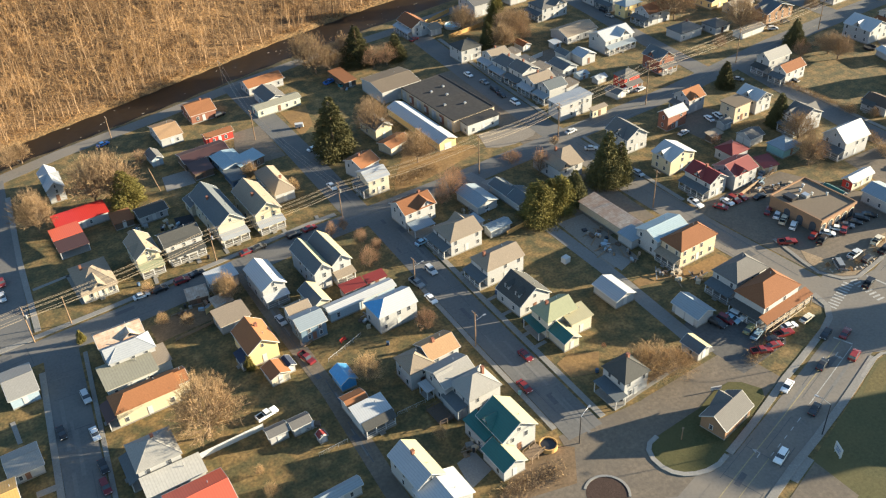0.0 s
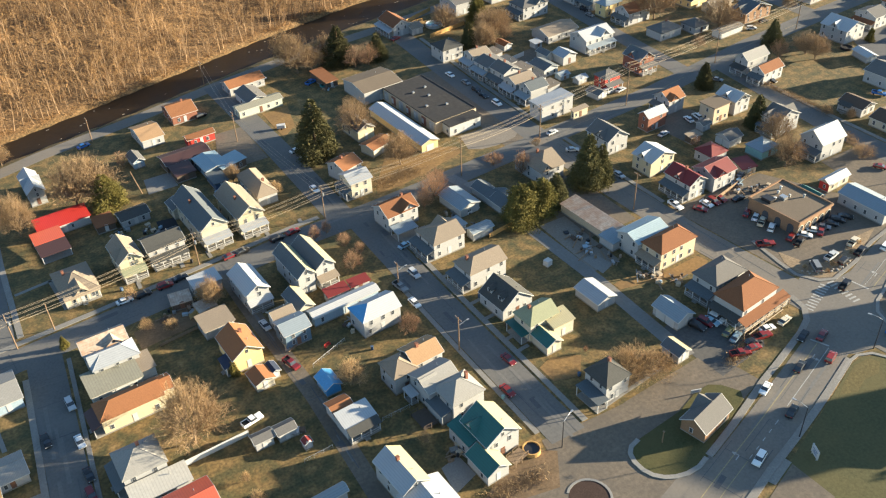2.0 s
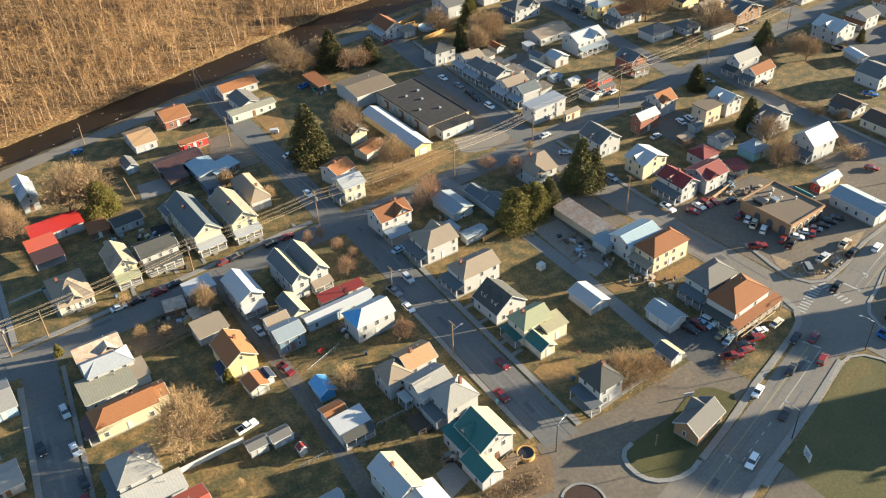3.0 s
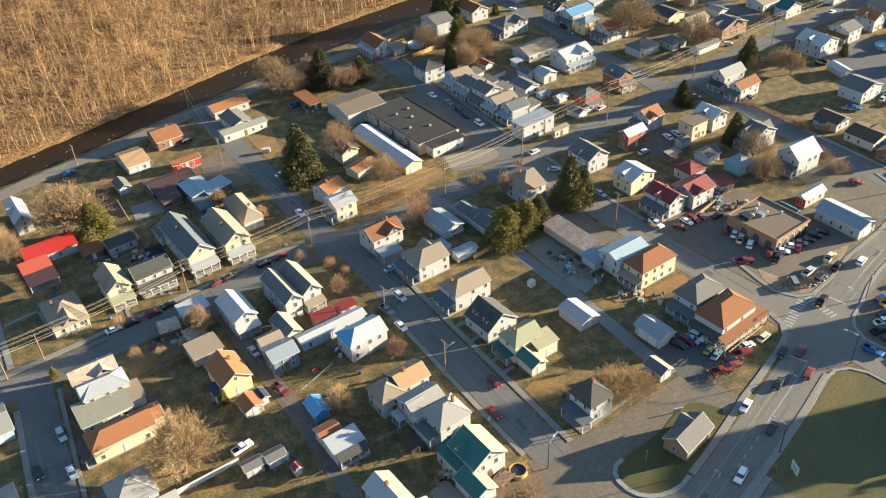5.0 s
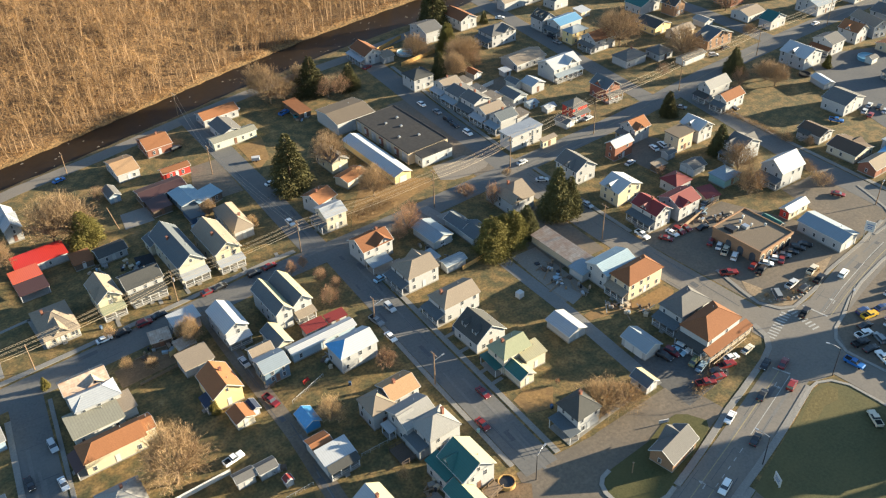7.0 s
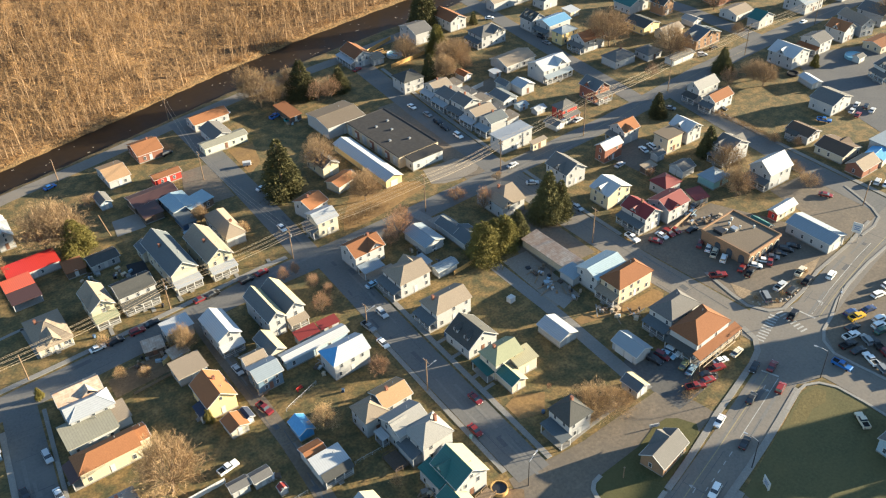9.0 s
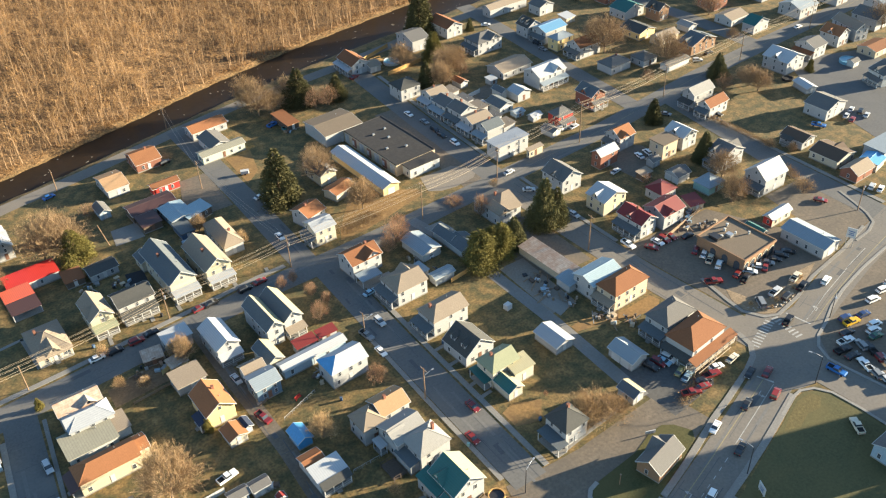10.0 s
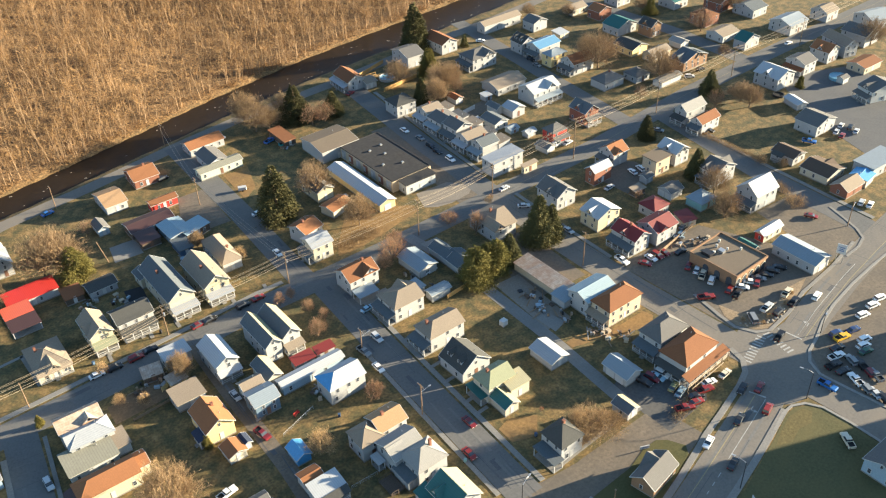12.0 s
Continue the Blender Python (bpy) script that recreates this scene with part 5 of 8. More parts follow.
house("half-open weathered timber shed", 112.5, 276.5, 5.3, 12.0, 5.4, 2.6, roof="shed", axis="x", rise=0.5, wall="darkwood", top="brown", name="shed", category="shed", win="")
house("white house with a green roof far away", 322.9, 281.8, 10.4, 10.4, 3.5, 4.0, roof="gable", axis="x", rise=2.0, wall="white", top="green")
house("brick house with a brown roof far away", 336.6, 266.1, 10.4, 10.1, 3.5, 4.4, roof="gable", axis="y", rise=2.2, wall="brick", top="brown")
house("white house with a tan roof beside the far street", 363.6, 227.4, 9.4, 9.2, 3.5, 4.4, roof="gable", axis="x", rise=2.2, wall="white", top="tan")
house("white two-storey house with pale cross gables behind a bare tree", 8.2, 257.0, 5.3, 13.1, 2.5, 4.6, roof="gable", axis="y", rise=2.2, wall="white", top="metal", cross=(("w", 4.0, 0.0, 2.0), ("e", 4.0, 0.0, 2.0)))
house("white rear block with a rust-streaked metal gable roof", 8.6, 173.6, 10.6, 6.2, 2.0, 5.2, roof="gable", axis="x", rise=1.9, wall="white", top="rusty", cross=(("w", 4.2, 0.0, 1.7), ("s", 4.0, 2.0, 1.6)))
house("low east end of the cream house under an orange roof", 16.6, 154.2, 3.4, 5.4, 3.0, 3.4, roof="gable", axis="x", rise=1.2, wall="paleyellow", top="rust", name="extension", category="extension", win="", door="")
house("low rear block with a worn tan roof", 14.6, 163.6, 4.6, 6.0, 3.1, 3.0, roof="shed", axis="x", rise=0.8, wall="grey", top="tan", name="extension", category="extension", win="", door="")
house("tiny white garage with a dark blue roof", 39.0, 146.6, 2.6, 3.8, 4.5, 2.1, roof="gable", axis="y", rise=0.7, wall="white", top="navy", name="shed", category="shed", win="")
# a row of attached houses along the street
ROW = ((222.5, 7.0, 5.4, "slate", "x", 1.8, "bluegrey"), (230.2, 7.6, 5.0, "tan", "x", 1.6, "metal"), (238.6, 8.4, 5.6, "grey", "y", 1.9, "slate"), (247.4, 8.6, 5.0, "grey", "y", 1.4, "bluegrey"), (256.0, 7.6, 5.2, "tan", "x", 1.6, "metal"))
for k, (yy, dd, hh, tp, ax, rs, pt) in enumerate(ROW):
    house("white two-storey row house with a %s roof and front porch" % {"tan": "tan shingle", "slate": "slate", "grey": "grey shingle"}[tp], 166.0 - 0.25 * k, yy, 8.0 + (k % 2) * 1.4, dd, 3.5, hh, roof="gable", axis=ax, rise=rs, wall="white", top=tp, porch=("w", 2.2, pt), chim=(0.5, 1), name="row_house", category="house", win="we", door="w")
    house("rear wing of a row house with a low tan roof", 172.3 - 0.25 * k, yy - 0.4, 6.0, dd * 0.82, 3.5, hh - 1.3, roof="shed", axis="y", rise=0.5, wall="white", top=("tan", "grey")[k % 2], name="extension", category="extension", win="e", door="e")

# ---- trees ----
def limb_tris(a, b, r0, r1, sides, vs, fs):
    d = (b - a)
    ln = np.linalg.norm(d)
    d = d / (ln + 1e-9)
    e = np.cross(d, (0.3, 0.5, 0.81))
    e /= np.linalg.norm(e) + 1e-9
    g = np.cross(d, e)
    k = len(vs)
    for c, r in ((a, r0), (b, r1)):
        for i in range(sides):
            t = 2 * math.pi * i / sides
            vs.append(tuple(c + r * (math.cos(t) * e + math.sin(t) * g)))
    for i in range(sides):
        j = (i + 1) % sides
        fs.append((k + i, k + j, k + sides + j, k + sides + i))


def unit(v):
    return v / (np.linalg.norm(v) + 1e-9)


def add_twigs(rng, cv, cf, base, way, length, width):
    """Many slim triangles at once: base points, unit directions, lengths and half widths."""
    n = len(base)
    w = np.cross(way, rng.normal(0, 1, (n, 3)))
    w = w / (np.linalg.norm(w, axis=1, keepdims=True) + 1e-9) * width[:, None]
    tip = base + way * length[:, None]
    k = len(cv)
    cv += np.stack([base - w, base + w, tip], 1).reshape(-1, 3).tolist()
    cf += (np.arange(n * 3).reshape(-1, 3) + k).tolist()
    return tip


def bare_tree_arrays(rng, height, spread, limbs, twigs, clear=0.25, stout=1.0):
    """Trunk, limbs and branches fanning out to a rounded dome, which fine twigs fill; two lists of vertices and faces."""
    tv, tf, cv, cf = [], [], [], []
    r = height * 0.013 + 0.04
    fork = np.array([*rng.normal(0, 0.01 * height, 2), height * max(clear, 0.1)])
    heart = np.array([fork[0], fork[1], height * 0.40])
    limb_tris(np.zeros(3), fork, r * 1.2, r, 6, tv, tf)

    def dome(a, polar, k):
        wob = 1 + 0.17 * math.sin(3 * a + lump) * math.sin(polar) + 0.06 * math.sin(7 * a + 2 * lump)
        return heart + np.array([spread * math.sin(polar) * math.cos(a) * wob, spread * math.sin(polar) * math.sin(a) * wob, (height * 0.6 if polar < 1.57 else height * 0.3) * math.cos(polar)]) * k

    lump = rng.uniform(0, 6)
    base, tips = [], []
    for i in range(limbs):
        a = i * 2.399 + rng.uniform(-0.2, 0.2)
        polar = math.acos(1 - 1.15 * (i + 0.5) / limbs)
        q = dome(a, polar, rng.uniform(0.62, 0.98))
        m = fork * 0.5 + q * 0.5 + np.array([0, 0, -0.04 * height * math.cos(polar)]) + rng.normal(0, 0.03 * spread, 3)
        limb_tris(fork * rng.uniform(0.75, 1.0), m, r * 0.34, r * 0.2, 4, tv, tf)
        limb_tris(m, q, r * 0.2, r * 0.07, 3, tv, tf)
        for _ in range(18):
            t = rng.uniform(0.25, 0.95)
            s = fork + (m - fork) * (t * 2) if t < 0.5 else m + (q - m) * (t * 2 - 1)
            e = dome(a + rng.normal(0, 0.32), max(0.05, min(1.8, polar + rng.normal(0, 0.26))), rng.uniform(0.58, 1.1))
            limb_tris(s, e, r * 0.13, r * 0.045, 3, tv, tf)
            base.append(s)
            tips.append(e)
    base, tips = np.array(base), np.array(tips)
    for f0, ln, n in ((0.25, 0.19, twigs), (0.5, 0.14, twigs)):
        pick = rng.integers(len(base), size=n)
        b0, b1 = base[pick], tips[pick]
        s = b0 + (b1 - b0) * rng.uniform(f0, 1.0, (n, 1))
        way = (b1 - b0) / (np.linalg.norm(b1 - b0, axis=1, keepdims=True) + 1e-6) * 0.5
        out = s - fork
        way = way + out / (np.linalg.norm(out, axis=1, keepdims=True) + 1e-6) * 0.7 + rng.normal(0, 0.46, (n, 3)) + np.array([0, 0, 0.12])
        way = way / np.linalg.norm(way, axis=1, keepdims=True)
        tip = add_twigs(rng, cv, cf, s, way, rng.uniform(0.4, 1.0, n) * ln * spread, stout * rng.uniform(0.011, 0.024, n))
        way2 = way + rng.normal(0, 0.4, (n, 3))
        way2 = way2 / np.linalg.norm(way2, axis=1, keepdims=True)
        add_twigs(rng, cv, cf, s + (tip - s) * rng.uniform(0.3, 0.8, (n, 1)), way2, rng.uniform(0.3, 0.7, n) * ln * spread, stout * rng.uniform(0.010, 0.018, n))
    return tv, tf, cv, cf


def conifer_arrays(rng, height, spread, taper=0.7, rough=0.12):
    """A straight trunk and tiers of boughs, each a spray of needles, thinning to the tip."""
    tv, tf, cv, cf = [], [], [], []
    limb_tris(np.zeros(3), np.array([0, 0, height * 0.95]), height * 0.016 + 0.06, 0.03, 6, tv, tf)
    tiers = int(height * 2.8)
    lump = rng.uniform(0, 6, 2)
    for i in range(tiers):
        f = i / tiers
        z = height * (0.06 + 0.93 * f)
        rad = spread * (1 - f) ** taper * rng.uniform(0.88, 1.08) + 0.12
        boughs = max(6, int(rad * 9))
        a = rng.uniform(0, 2 * math.pi, boughs)
        rr = rad * rng.uniform(0.74, 1.08, boughs) * (1 + rough * np.sin(2 * a + lump[0] + 5 * f) + 0.5 * rough * np.sin(5 * a + lump[1] - 9 * f))
        limb_z = z + rng.normal(0, 0.14, boughs)
        n = 38
        t = np.sqrt(rng.uniform(0.06, 1.0, (boughs, n)))
        ca, sa = np.cos(a)[:, None], np.sin(a)[:, None]
        side = rng.normal(0, 0.16, (boughs, n)) * rr[:, None] * t
        c = np.stack([rr[:, None] * t * ca - side * sa, rr[:, None] * t * sa + side * ca, limb_z[:, None] - 0.22 * rr[:, None] * t + rng.normal(0, 0.1, (boughs, n))], -1).reshape(-1, 3)
        way = np.stack([ca + 0 * t, sa + 0 * t, 0 * t - 0.1], -1).reshape(-1, 3) + rng.normal(0, 0.5, (boughs * n, 3))
        way = way / np.linalg.norm(way, axis=1, keepdims=True)
        add_twigs(rng, cv, cf, c, way, rng.uniform(0.2, 0.45, boughs * n), rng.uniform(0.045, 0.10, boughs * n))
    return tv, tf, cv, cf


def mesh_of(name, v, f, material):
    me = bpy.data.meshes.new(name)
    me.from_pydata(v, [], f)
    me.materials.append(material)
    return me


TREE_BANK = {}


def tree_meshes(kind, far):
    """Finished trunk and crown meshes of a kind, at 10 m height, in a few shapes; far: fewer and stouter twigs."""
    if (kind, far) in TREE_BANK:
        return TREE_BANK[kind, far]
    out = []
    less, stout = (0.4, 1.4) if far else (1.0, 1.0)
    for k in range(3):
        rng = np.random.default_rng(abs(hash_of(kind)) + k)
        if kind == "bare":
            a, cm = bare_tree_arrays(rng, 10, 4.7, 38, int(4800 * less), 0.18, stout), TWIG
        elif kind == "shrub":
            a, cm = bare_tree_arrays(rng, 10, 6.6, 30, int(3000 * less), 0.05, stout), TWIG_GOLD
        elif kind == "redbare":
            a, cm = bare_tree_arrays(rng, 10, 4.0, 22, int(2400 * less), 0.12, stout), TWIG_RED
        elif kind == "conifer":
            a, cm = conifer_arrays(rng, 10, 3.2), NEEDLE
        else:
            a, cm = conifer_arrays(rng, 10, 3.7, 0.52, 0.28), NEEDLE_Y
        out.append((mesh_of("trunk", a[0], a[1], BARK), mesh_of("crown", a[2], a[3], cm)))
    TREE_BANK[kind, far] = out
    return out


def hash_of(text):
    return sum((i + 1) * ord(c) for i, c in enumerate(text))


TREE_WORDS = {
    "bare": ("leafless brown deciduous tree with a dense twiggy crown", "tree", "tree"),
    "redbare": ("leafless reddish-brown tree with fine upright twigs", "tree", "tree"),
    "shrub": ("broad leafless brown shrub with dense spreading twigs", "shrub", "shrub"),
    "conifer": ("tall dark green conifer with drooping boughs", "conifer", "tree"),
    "olive": ("olive-green conifer lit golden by low sun", "conifer", "tree"),
}


def tree(kind, x, y, height, wide=1.0):
    """A tree of that kind, height in metres; wide: how much broader than usual."""
    rnd = random.Random(int(x * 31 + y * 17))
    label, name, cat = TREE_WORDS[kind]
    th = thing(name, x, y, rnd.uniform(0, 360), float(hill(np.array(x), np.array(y))) - 0.05, label, cat)
    k = height / 10
    th.scale = (k * wide, k * wide, k)
    tr, cr = tree_meshes(kind, math.hypot(x, y) > 240)[rnd.randrange(3)]
    part("trunk", tr, None, th)
    part("crown", cr, None, th)
    return th


def woods_tree(rng):
    """A forest tree: slim leaning trunk, limbs fanning upwards, a haze of twigs."""
    tv, tf, cv, cf = [], [], [], []
    H = rng.uniform(8, 16)
    r = rng.uniform(0.08, 0.2)
    lean = rng.normal(0, 0.09, 2) * H
    mid = np.array([lean[0] * 0.4, lean[1] * 0.4, H * 0.45]) + rng.normal(0, 0.3, 3)
    top = np.array([lean[0], lean[1], H])
    limb_tris(np.zeros(3), mid, r, r * 0.75, 3, tv, tf)
    limb_tris(mid, top, r * 0.65, 0.03, 3, tv, tf)
    base, tips = [], []
    for i in range(9):
        f = rng.uniform(0.3, 0.92)
        p = mid * (f / 0.45) if f < 0.45 else mid + (top - mid) * (f - 0.45) / 0.55
        a = i * 2.4 + rng.uniform(-0.5, 0.5)
        ln = rng.uniform(0.2, 0.38) * H * (1.3 - f)
        q = p + ln * np.array([math.cos(a), math.sin(a), rng.uniform(0.5, 1.3)])
        if i < 5:
            limb_tris(p, q, r * 0.4, r * 0.1, 3, tv, tf)
        base.append(p)
        tips.append(q)
    base, tips = np.array(base), np.array(tips)
    n = 62
    pick = rng.integers(len(base), size=n)
    s = base[pick] + (tips[pick] - base[pick]) * rng.uniform(0.2, 1.0, (n, 1))
    way = (tips - base)[pick]
    way = way / np.linalg.norm(way, axis=1, keepdims=True) * 0.8 + rng.normal(0, 0.45, (n, 3))
    way = way / np.linalg.norm(way, axis=1, keepdims=True)
    add_twigs(rng, cv, cf, s, way, rng.uniform(0.8, 2.4, n), rng.uniform(0.022, 0.05, n))
    return tv, tf, cv, cf


def build_woods():
    """The leafless woods on the slope beyond the river, with brush and fallen wood between the trunks."""
    rng = np.random.default_rng(5)
    packs = []
    for tv, tf, cv, cf in [woods_tree(rng) for _ in range(18)]:
        tri = []
        for q in tf:
            tri += [(q[0], q[1], q[2]), (q[0], q[2], q[3])]
        wood = len(tri)
        tri += [tuple(i + len(tv) for i in t) for t in cf]
        packs.append((np.array([list(q) for q in tv] + cv), np.array(tri), wood))
    brush = []
    for _ in range(4):
        cv, cf = [], []
        n = 26
        way = rng.normal(0, 0.7, (n, 3)) + np.array([0, 0, 0.7])
        way = way / np.linalg.norm(way, axis=1, keepdims=True)
        add_twigs(rng, cv, cf, rng.normal(0, 0.9, (n, 3)) * np.array([1, 1, 0]), way, rng.uniform(0.5, 1.9, n), rng.uniform(0.03, 0.07, n))
        brush.append((np.array(cv), np.array(cf), 0))
    V, F, M, n = [], [], [], 0
    spots = [(packs, 7600, 150, 1.0), (packs, 700, 260, 0.6), (brush, 2200, 150, 1.0), (brush, 1200, 6, 1.0)]
    for bank, count, deep, power in spots:
        for _ in range(count):
            x = rng.uniform(-75, 320)
            y = float(bank_north(x)) + 1.0 + deep * rng.random() ** power
            v, t, wood = bank[rng.integers(len(bank))]
            s = rng.uniform(0.55, 1.15)
            a = rng.uniform(0, 6.28)
            c, sn = math.cos(a), math.sin(a)
            z = float(hill(np.array(x), np.array(y)))
            V.append(np.stack([(v[:, 0] * c - v[:, 1] * sn) * s + x, (v[:, 0] * sn + v[:, 1] * c) * s + y, v[:, 2] * s + z - 0.2], 1))
            F.append(t + n)
            kind = np.ones(len(t), np.int32)
            kind[:wood] = 0
            M.append(kind)
            n += len(v)
    V, F, M = np.concatenate(V), np.concatenate(F), np.concatenate(M)
    me = bpy.data.meshes.new("woods")
    me.vertices.add(len(V))
    me.vertices.foreach_set("co", V.ravel())
    me.loops.add(len(F) * 3)
    me.loops.foreach_set("vertex_index", F.ravel().astype(np.int32))
    me.polygons.add(len(F))
    me.polygons.foreach_set("loop_start", np.arange(0, len(F) * 3, 3, dtype=np.int32))
    me.materials.append(WOODS_TRUNK)
    me.materials.append(WOODS)
    me.polygons.foreach_set("material_index", M)
    me.update(calc_edges=True)
    tagged(new("woods", me), "dense leafless brown winter woods on the slope", "woods", kind="stuff")


build_woods()

# ---- trees in the town ----
for x, y, h in ((168.6, 104.6, 1.6), (170.4, 103.4, 1.3), (173.5, 104.2, 1.8), (177.2, 104.6, 1.5), (181.5, 105.2, 1.4), (167.0, 107.4, 1.5), (186.5, 107.0, 1.6)):
    tree("shrub", x, y, h, 0.8)
tree("redbare", 34.9, 259.4, 5.1, 1.5)
tree("shrub", 104.2, 103.0, 7.2, 1.05)
tree("shrub", 106.8, 101.0, 6.6, 1.5)
tree("shrub", 111.2, 100.3, 5.0, 1.3)
tree("shrub", 52.6, 133.7, 7.4, 0.75)
tree("redbare", 105.4, 187.7, 9.0, 1.2)
tree("redbare", 101.1, 185.3, 7.0, 1.0)
tree("redbare", 71.7, 141.6, 6.2, 1.1)
tree("redbare", 68.6, 188.6, 5.2, 0.9)
tree("redbare", 72.6, 189.8, 4.3, 0.9)
tree("redbare", 74.0, 181.3, 5.0, 1.0)
tree("redbare", 71.4, 170.9, 6.5, 1.1)
tree("redbare", 76.0, 175.9, 4.5, 0.9)
tree("redbare", 130.4, 193.8, 4.5, 1.9)
tree("redbare", 134.0, 184.1, 8.8, 0.8)
tree("redbare", 149.8, 197.4, 2.0, 1.2)
tree("conifer", 88.3, 230.3, 19.9, 1.1)
tree("conifer", 124.1, 288.2, 14.9, 1.45)
tree("conifer", 137.5, 283.0, 10.5, 1.35)
tree("conifer", 146.6, 169.0, 17.2, 1.05)
tree("conifer", 150.7, 168.1, 13.1, 1.0)
tree("olive", 119.8, 164.8, 12.7, 1.2)
tree("olive", 125.4, 166.5, 10.5, 1.1)
tree("olive", 128.2, 165.9, 10.7, 1.2)
tree("conifer", 133.0, 166.2, 10.7, 1.2)
tree("conifer", 218.9, 195.2, 9.3, 1.1)
tree("conifer", 212.7, 166.1, 11.2, 1.1)
tree("conifer", 169.1, 268.4, 12.1, 1.0)
tree("olive", 187.5, 289.7, 12.2, 0.9)
tree("bare", 104.2, 234.5, 13.7, 1.0)
tree("bare", 107.3, 210.4, 11.3, 1.0)
tree("shrub", 108.0, 221.0, 5.4, 0.9)
tree("bare", 107.6, 289.1, 14.9, 1.1)
tree("bare", 113.0, 288.3, 10.0, 1.0)
tree("bare", 106.5, 297.2, 14.0, 0.9)
tree("redbare", 127.4, 280.9, 8.9, 1.3)
tree("redbare", 132.5, 280.3, 8.9, 1.2)
tree("bare", 120.5, 292.1, 11.2, 1.1)
tree("bare", 186.2, 277.6, 10.4, 1.3)
tree("bare", 174.5, 265.8, 11.2, 1.0)
tree("redbare", 186.0, 269.4, 7.3, 1.3)
tree("conifer", 198.0, 317.3, 20.8, 1.15)
tree("olive", 186.2, 289.1, 12.6, 0.9)
tree("conifer", 216.2, 305.0, 5.8, 1.1)
tree("bare", 171.9, 290.1, 11.2, 1.2)
tree("redbare", 175.0, 301.6, 3.1, 1.0)
tree("bare", 181.2, 272.7, 13.5, 1.1)
tree("bare", 189.3, 276.3, 10.0, 1.1)
tree("bare", 176.1, 267.1, 9.7, 1.0)
tree("bare", 246.0, 250.6, 16.7, 1.3)
tree("bare", 251.2, 262.7, 10.2, 1.2)
tree("bare", 258.5, 228.1, 13.5, 1.3)
tree("redbare", 309.4, 251.8, 10.6, 1.6)
tree("bare", 295.9, 226.8, 5.6, 1.3)
tree("bare", 268.3, 194.3, 8.3, 1.7)
tree("bare", 267.1, 189.2, 9.4, 1.4)
tree("conifer", 264.6, 206.7, 10.4, 1.3)
tree("redbare", 257.1, 197.1, 7.6, 1.2)
tree("bare", 201.4, 144.2, 10.5, 1.1)
tree("bare", 209.0, 155.1, 10.7, 1.1)
tree("conifer", 213.7, 167.2, 10.5, 1.1)
tree("shrub", 223.3, 134.5, 4.9, 1.2)
tree("shrub", 236.8, 158.9, 4.0, 1.0)
tree("olive", 296.0, 188.3, 5.3, 1.0)
tree("bare", 353.2, 195.9, 12.7, 1.2)
tree("bare", 261.0, 315.3, 6.4, 1.4)
tree("bare", 274.5, 302.4, 6.9, 1.2)
tree("bare", 306.1, 285.8, 8.2, 1.2)
tree("olive", 306.6, 280.7, 8.2, 1.2)
tree("bare", 339.6, 258.3, 8.2, 1.3)
tree("conifer", 219.4, 196.4, 9.2, 1.1)
tree("redbare", 239.9, 219.9, 6.1, 1.2)
tree("redbare", 109.6, 192.7, 7.0, 1.2)
tree("shrub", 19.1, 191.9, 3.6, 0.8)
tree("shrub", 19.1, 177.6, 3.6, 0.8)
tree("bare", 35.6, 176.2, 10.0, 0.6)
tree("shrub", 34.9, 180.1, 6.2, 0.7)
tree("shrub", 24.4, 174.1, 3.6, 0.8)
tree("olive", 0.8, 182.4, 3.7, 0.8)
tree("olive", 31.6, 151.5, 4.2, 0.9)
tree("shrub", 22.8, 114.8, 4.2, 0.6)
tree("shrub", 22.8, 121.3, 3.0, 0.5)
tree("shrub", 57.6, 110.5, 3.3, 0.7)
tree("redbare", 101.9, 113.7, 2.1, 0.8)
tree("shrub", 68.8, 216.3, 4.9, 0.7)
tree("bare", 60.5, 229.6, 6.9, 0.8)
tree("bare", -1.0, 279.8, 9.1, 1.0)
tree("bare", 2.7, 281.5, 8.2, 0.9)
tree("shrub", 147.6, 195.7, 3.3, 0.8)
tree("redbare", 187.4, 167.4, 4.4, 1.0)
tree("bare", 240.2, 152.5, 4.0, 1.0)
tree("bare", 17.4, 136.6, 16.2, 1.0)
tree("bare", 17.4, 242.7, 16.2, 1.0)
tree("bare", 22.9, 242.2, 16.7, 1.0)
tree("olive", 25.6, 237.4, 11.6, 1.2)
tree("bare", 0.4, 237.0, 13.7, 0.9)

# ---- vehicles: builder ----
CAR_COL = {"white": (0.75, 0.75, 0.74), "silver": (0.46, 0.47, 0.48), "grey": (0.20, 0.21, 0.22), "black": (0.018, 0.018, 0.02), "red": (0.20, 0.024, 0.022), "maroon": (0.16, 0.02, 0.025), "blue": (0.03, 0.13, 0.38), "navy": (0.02, 0.04, 0.12), "lightblue": (0.30, 0.45, 0.55), "bluegrey": (0.20, 0.28, 0.34), "orange": (0.52, 0.17, 0.04), "olive": (0.22, 0.22, 0.11), "cream": (0.58, 0.52, 0.40), "green": (0.03, 0.10, 0.06), "teal": (0.03, 0.20, 0.22), "yellow": (0.62, 0.38, 0.03)}
CAR_WORD = {"lightblue": "light blue", "bluegrey": "blue-grey", "navy": "dark blue"}
CAR_BANK = {}


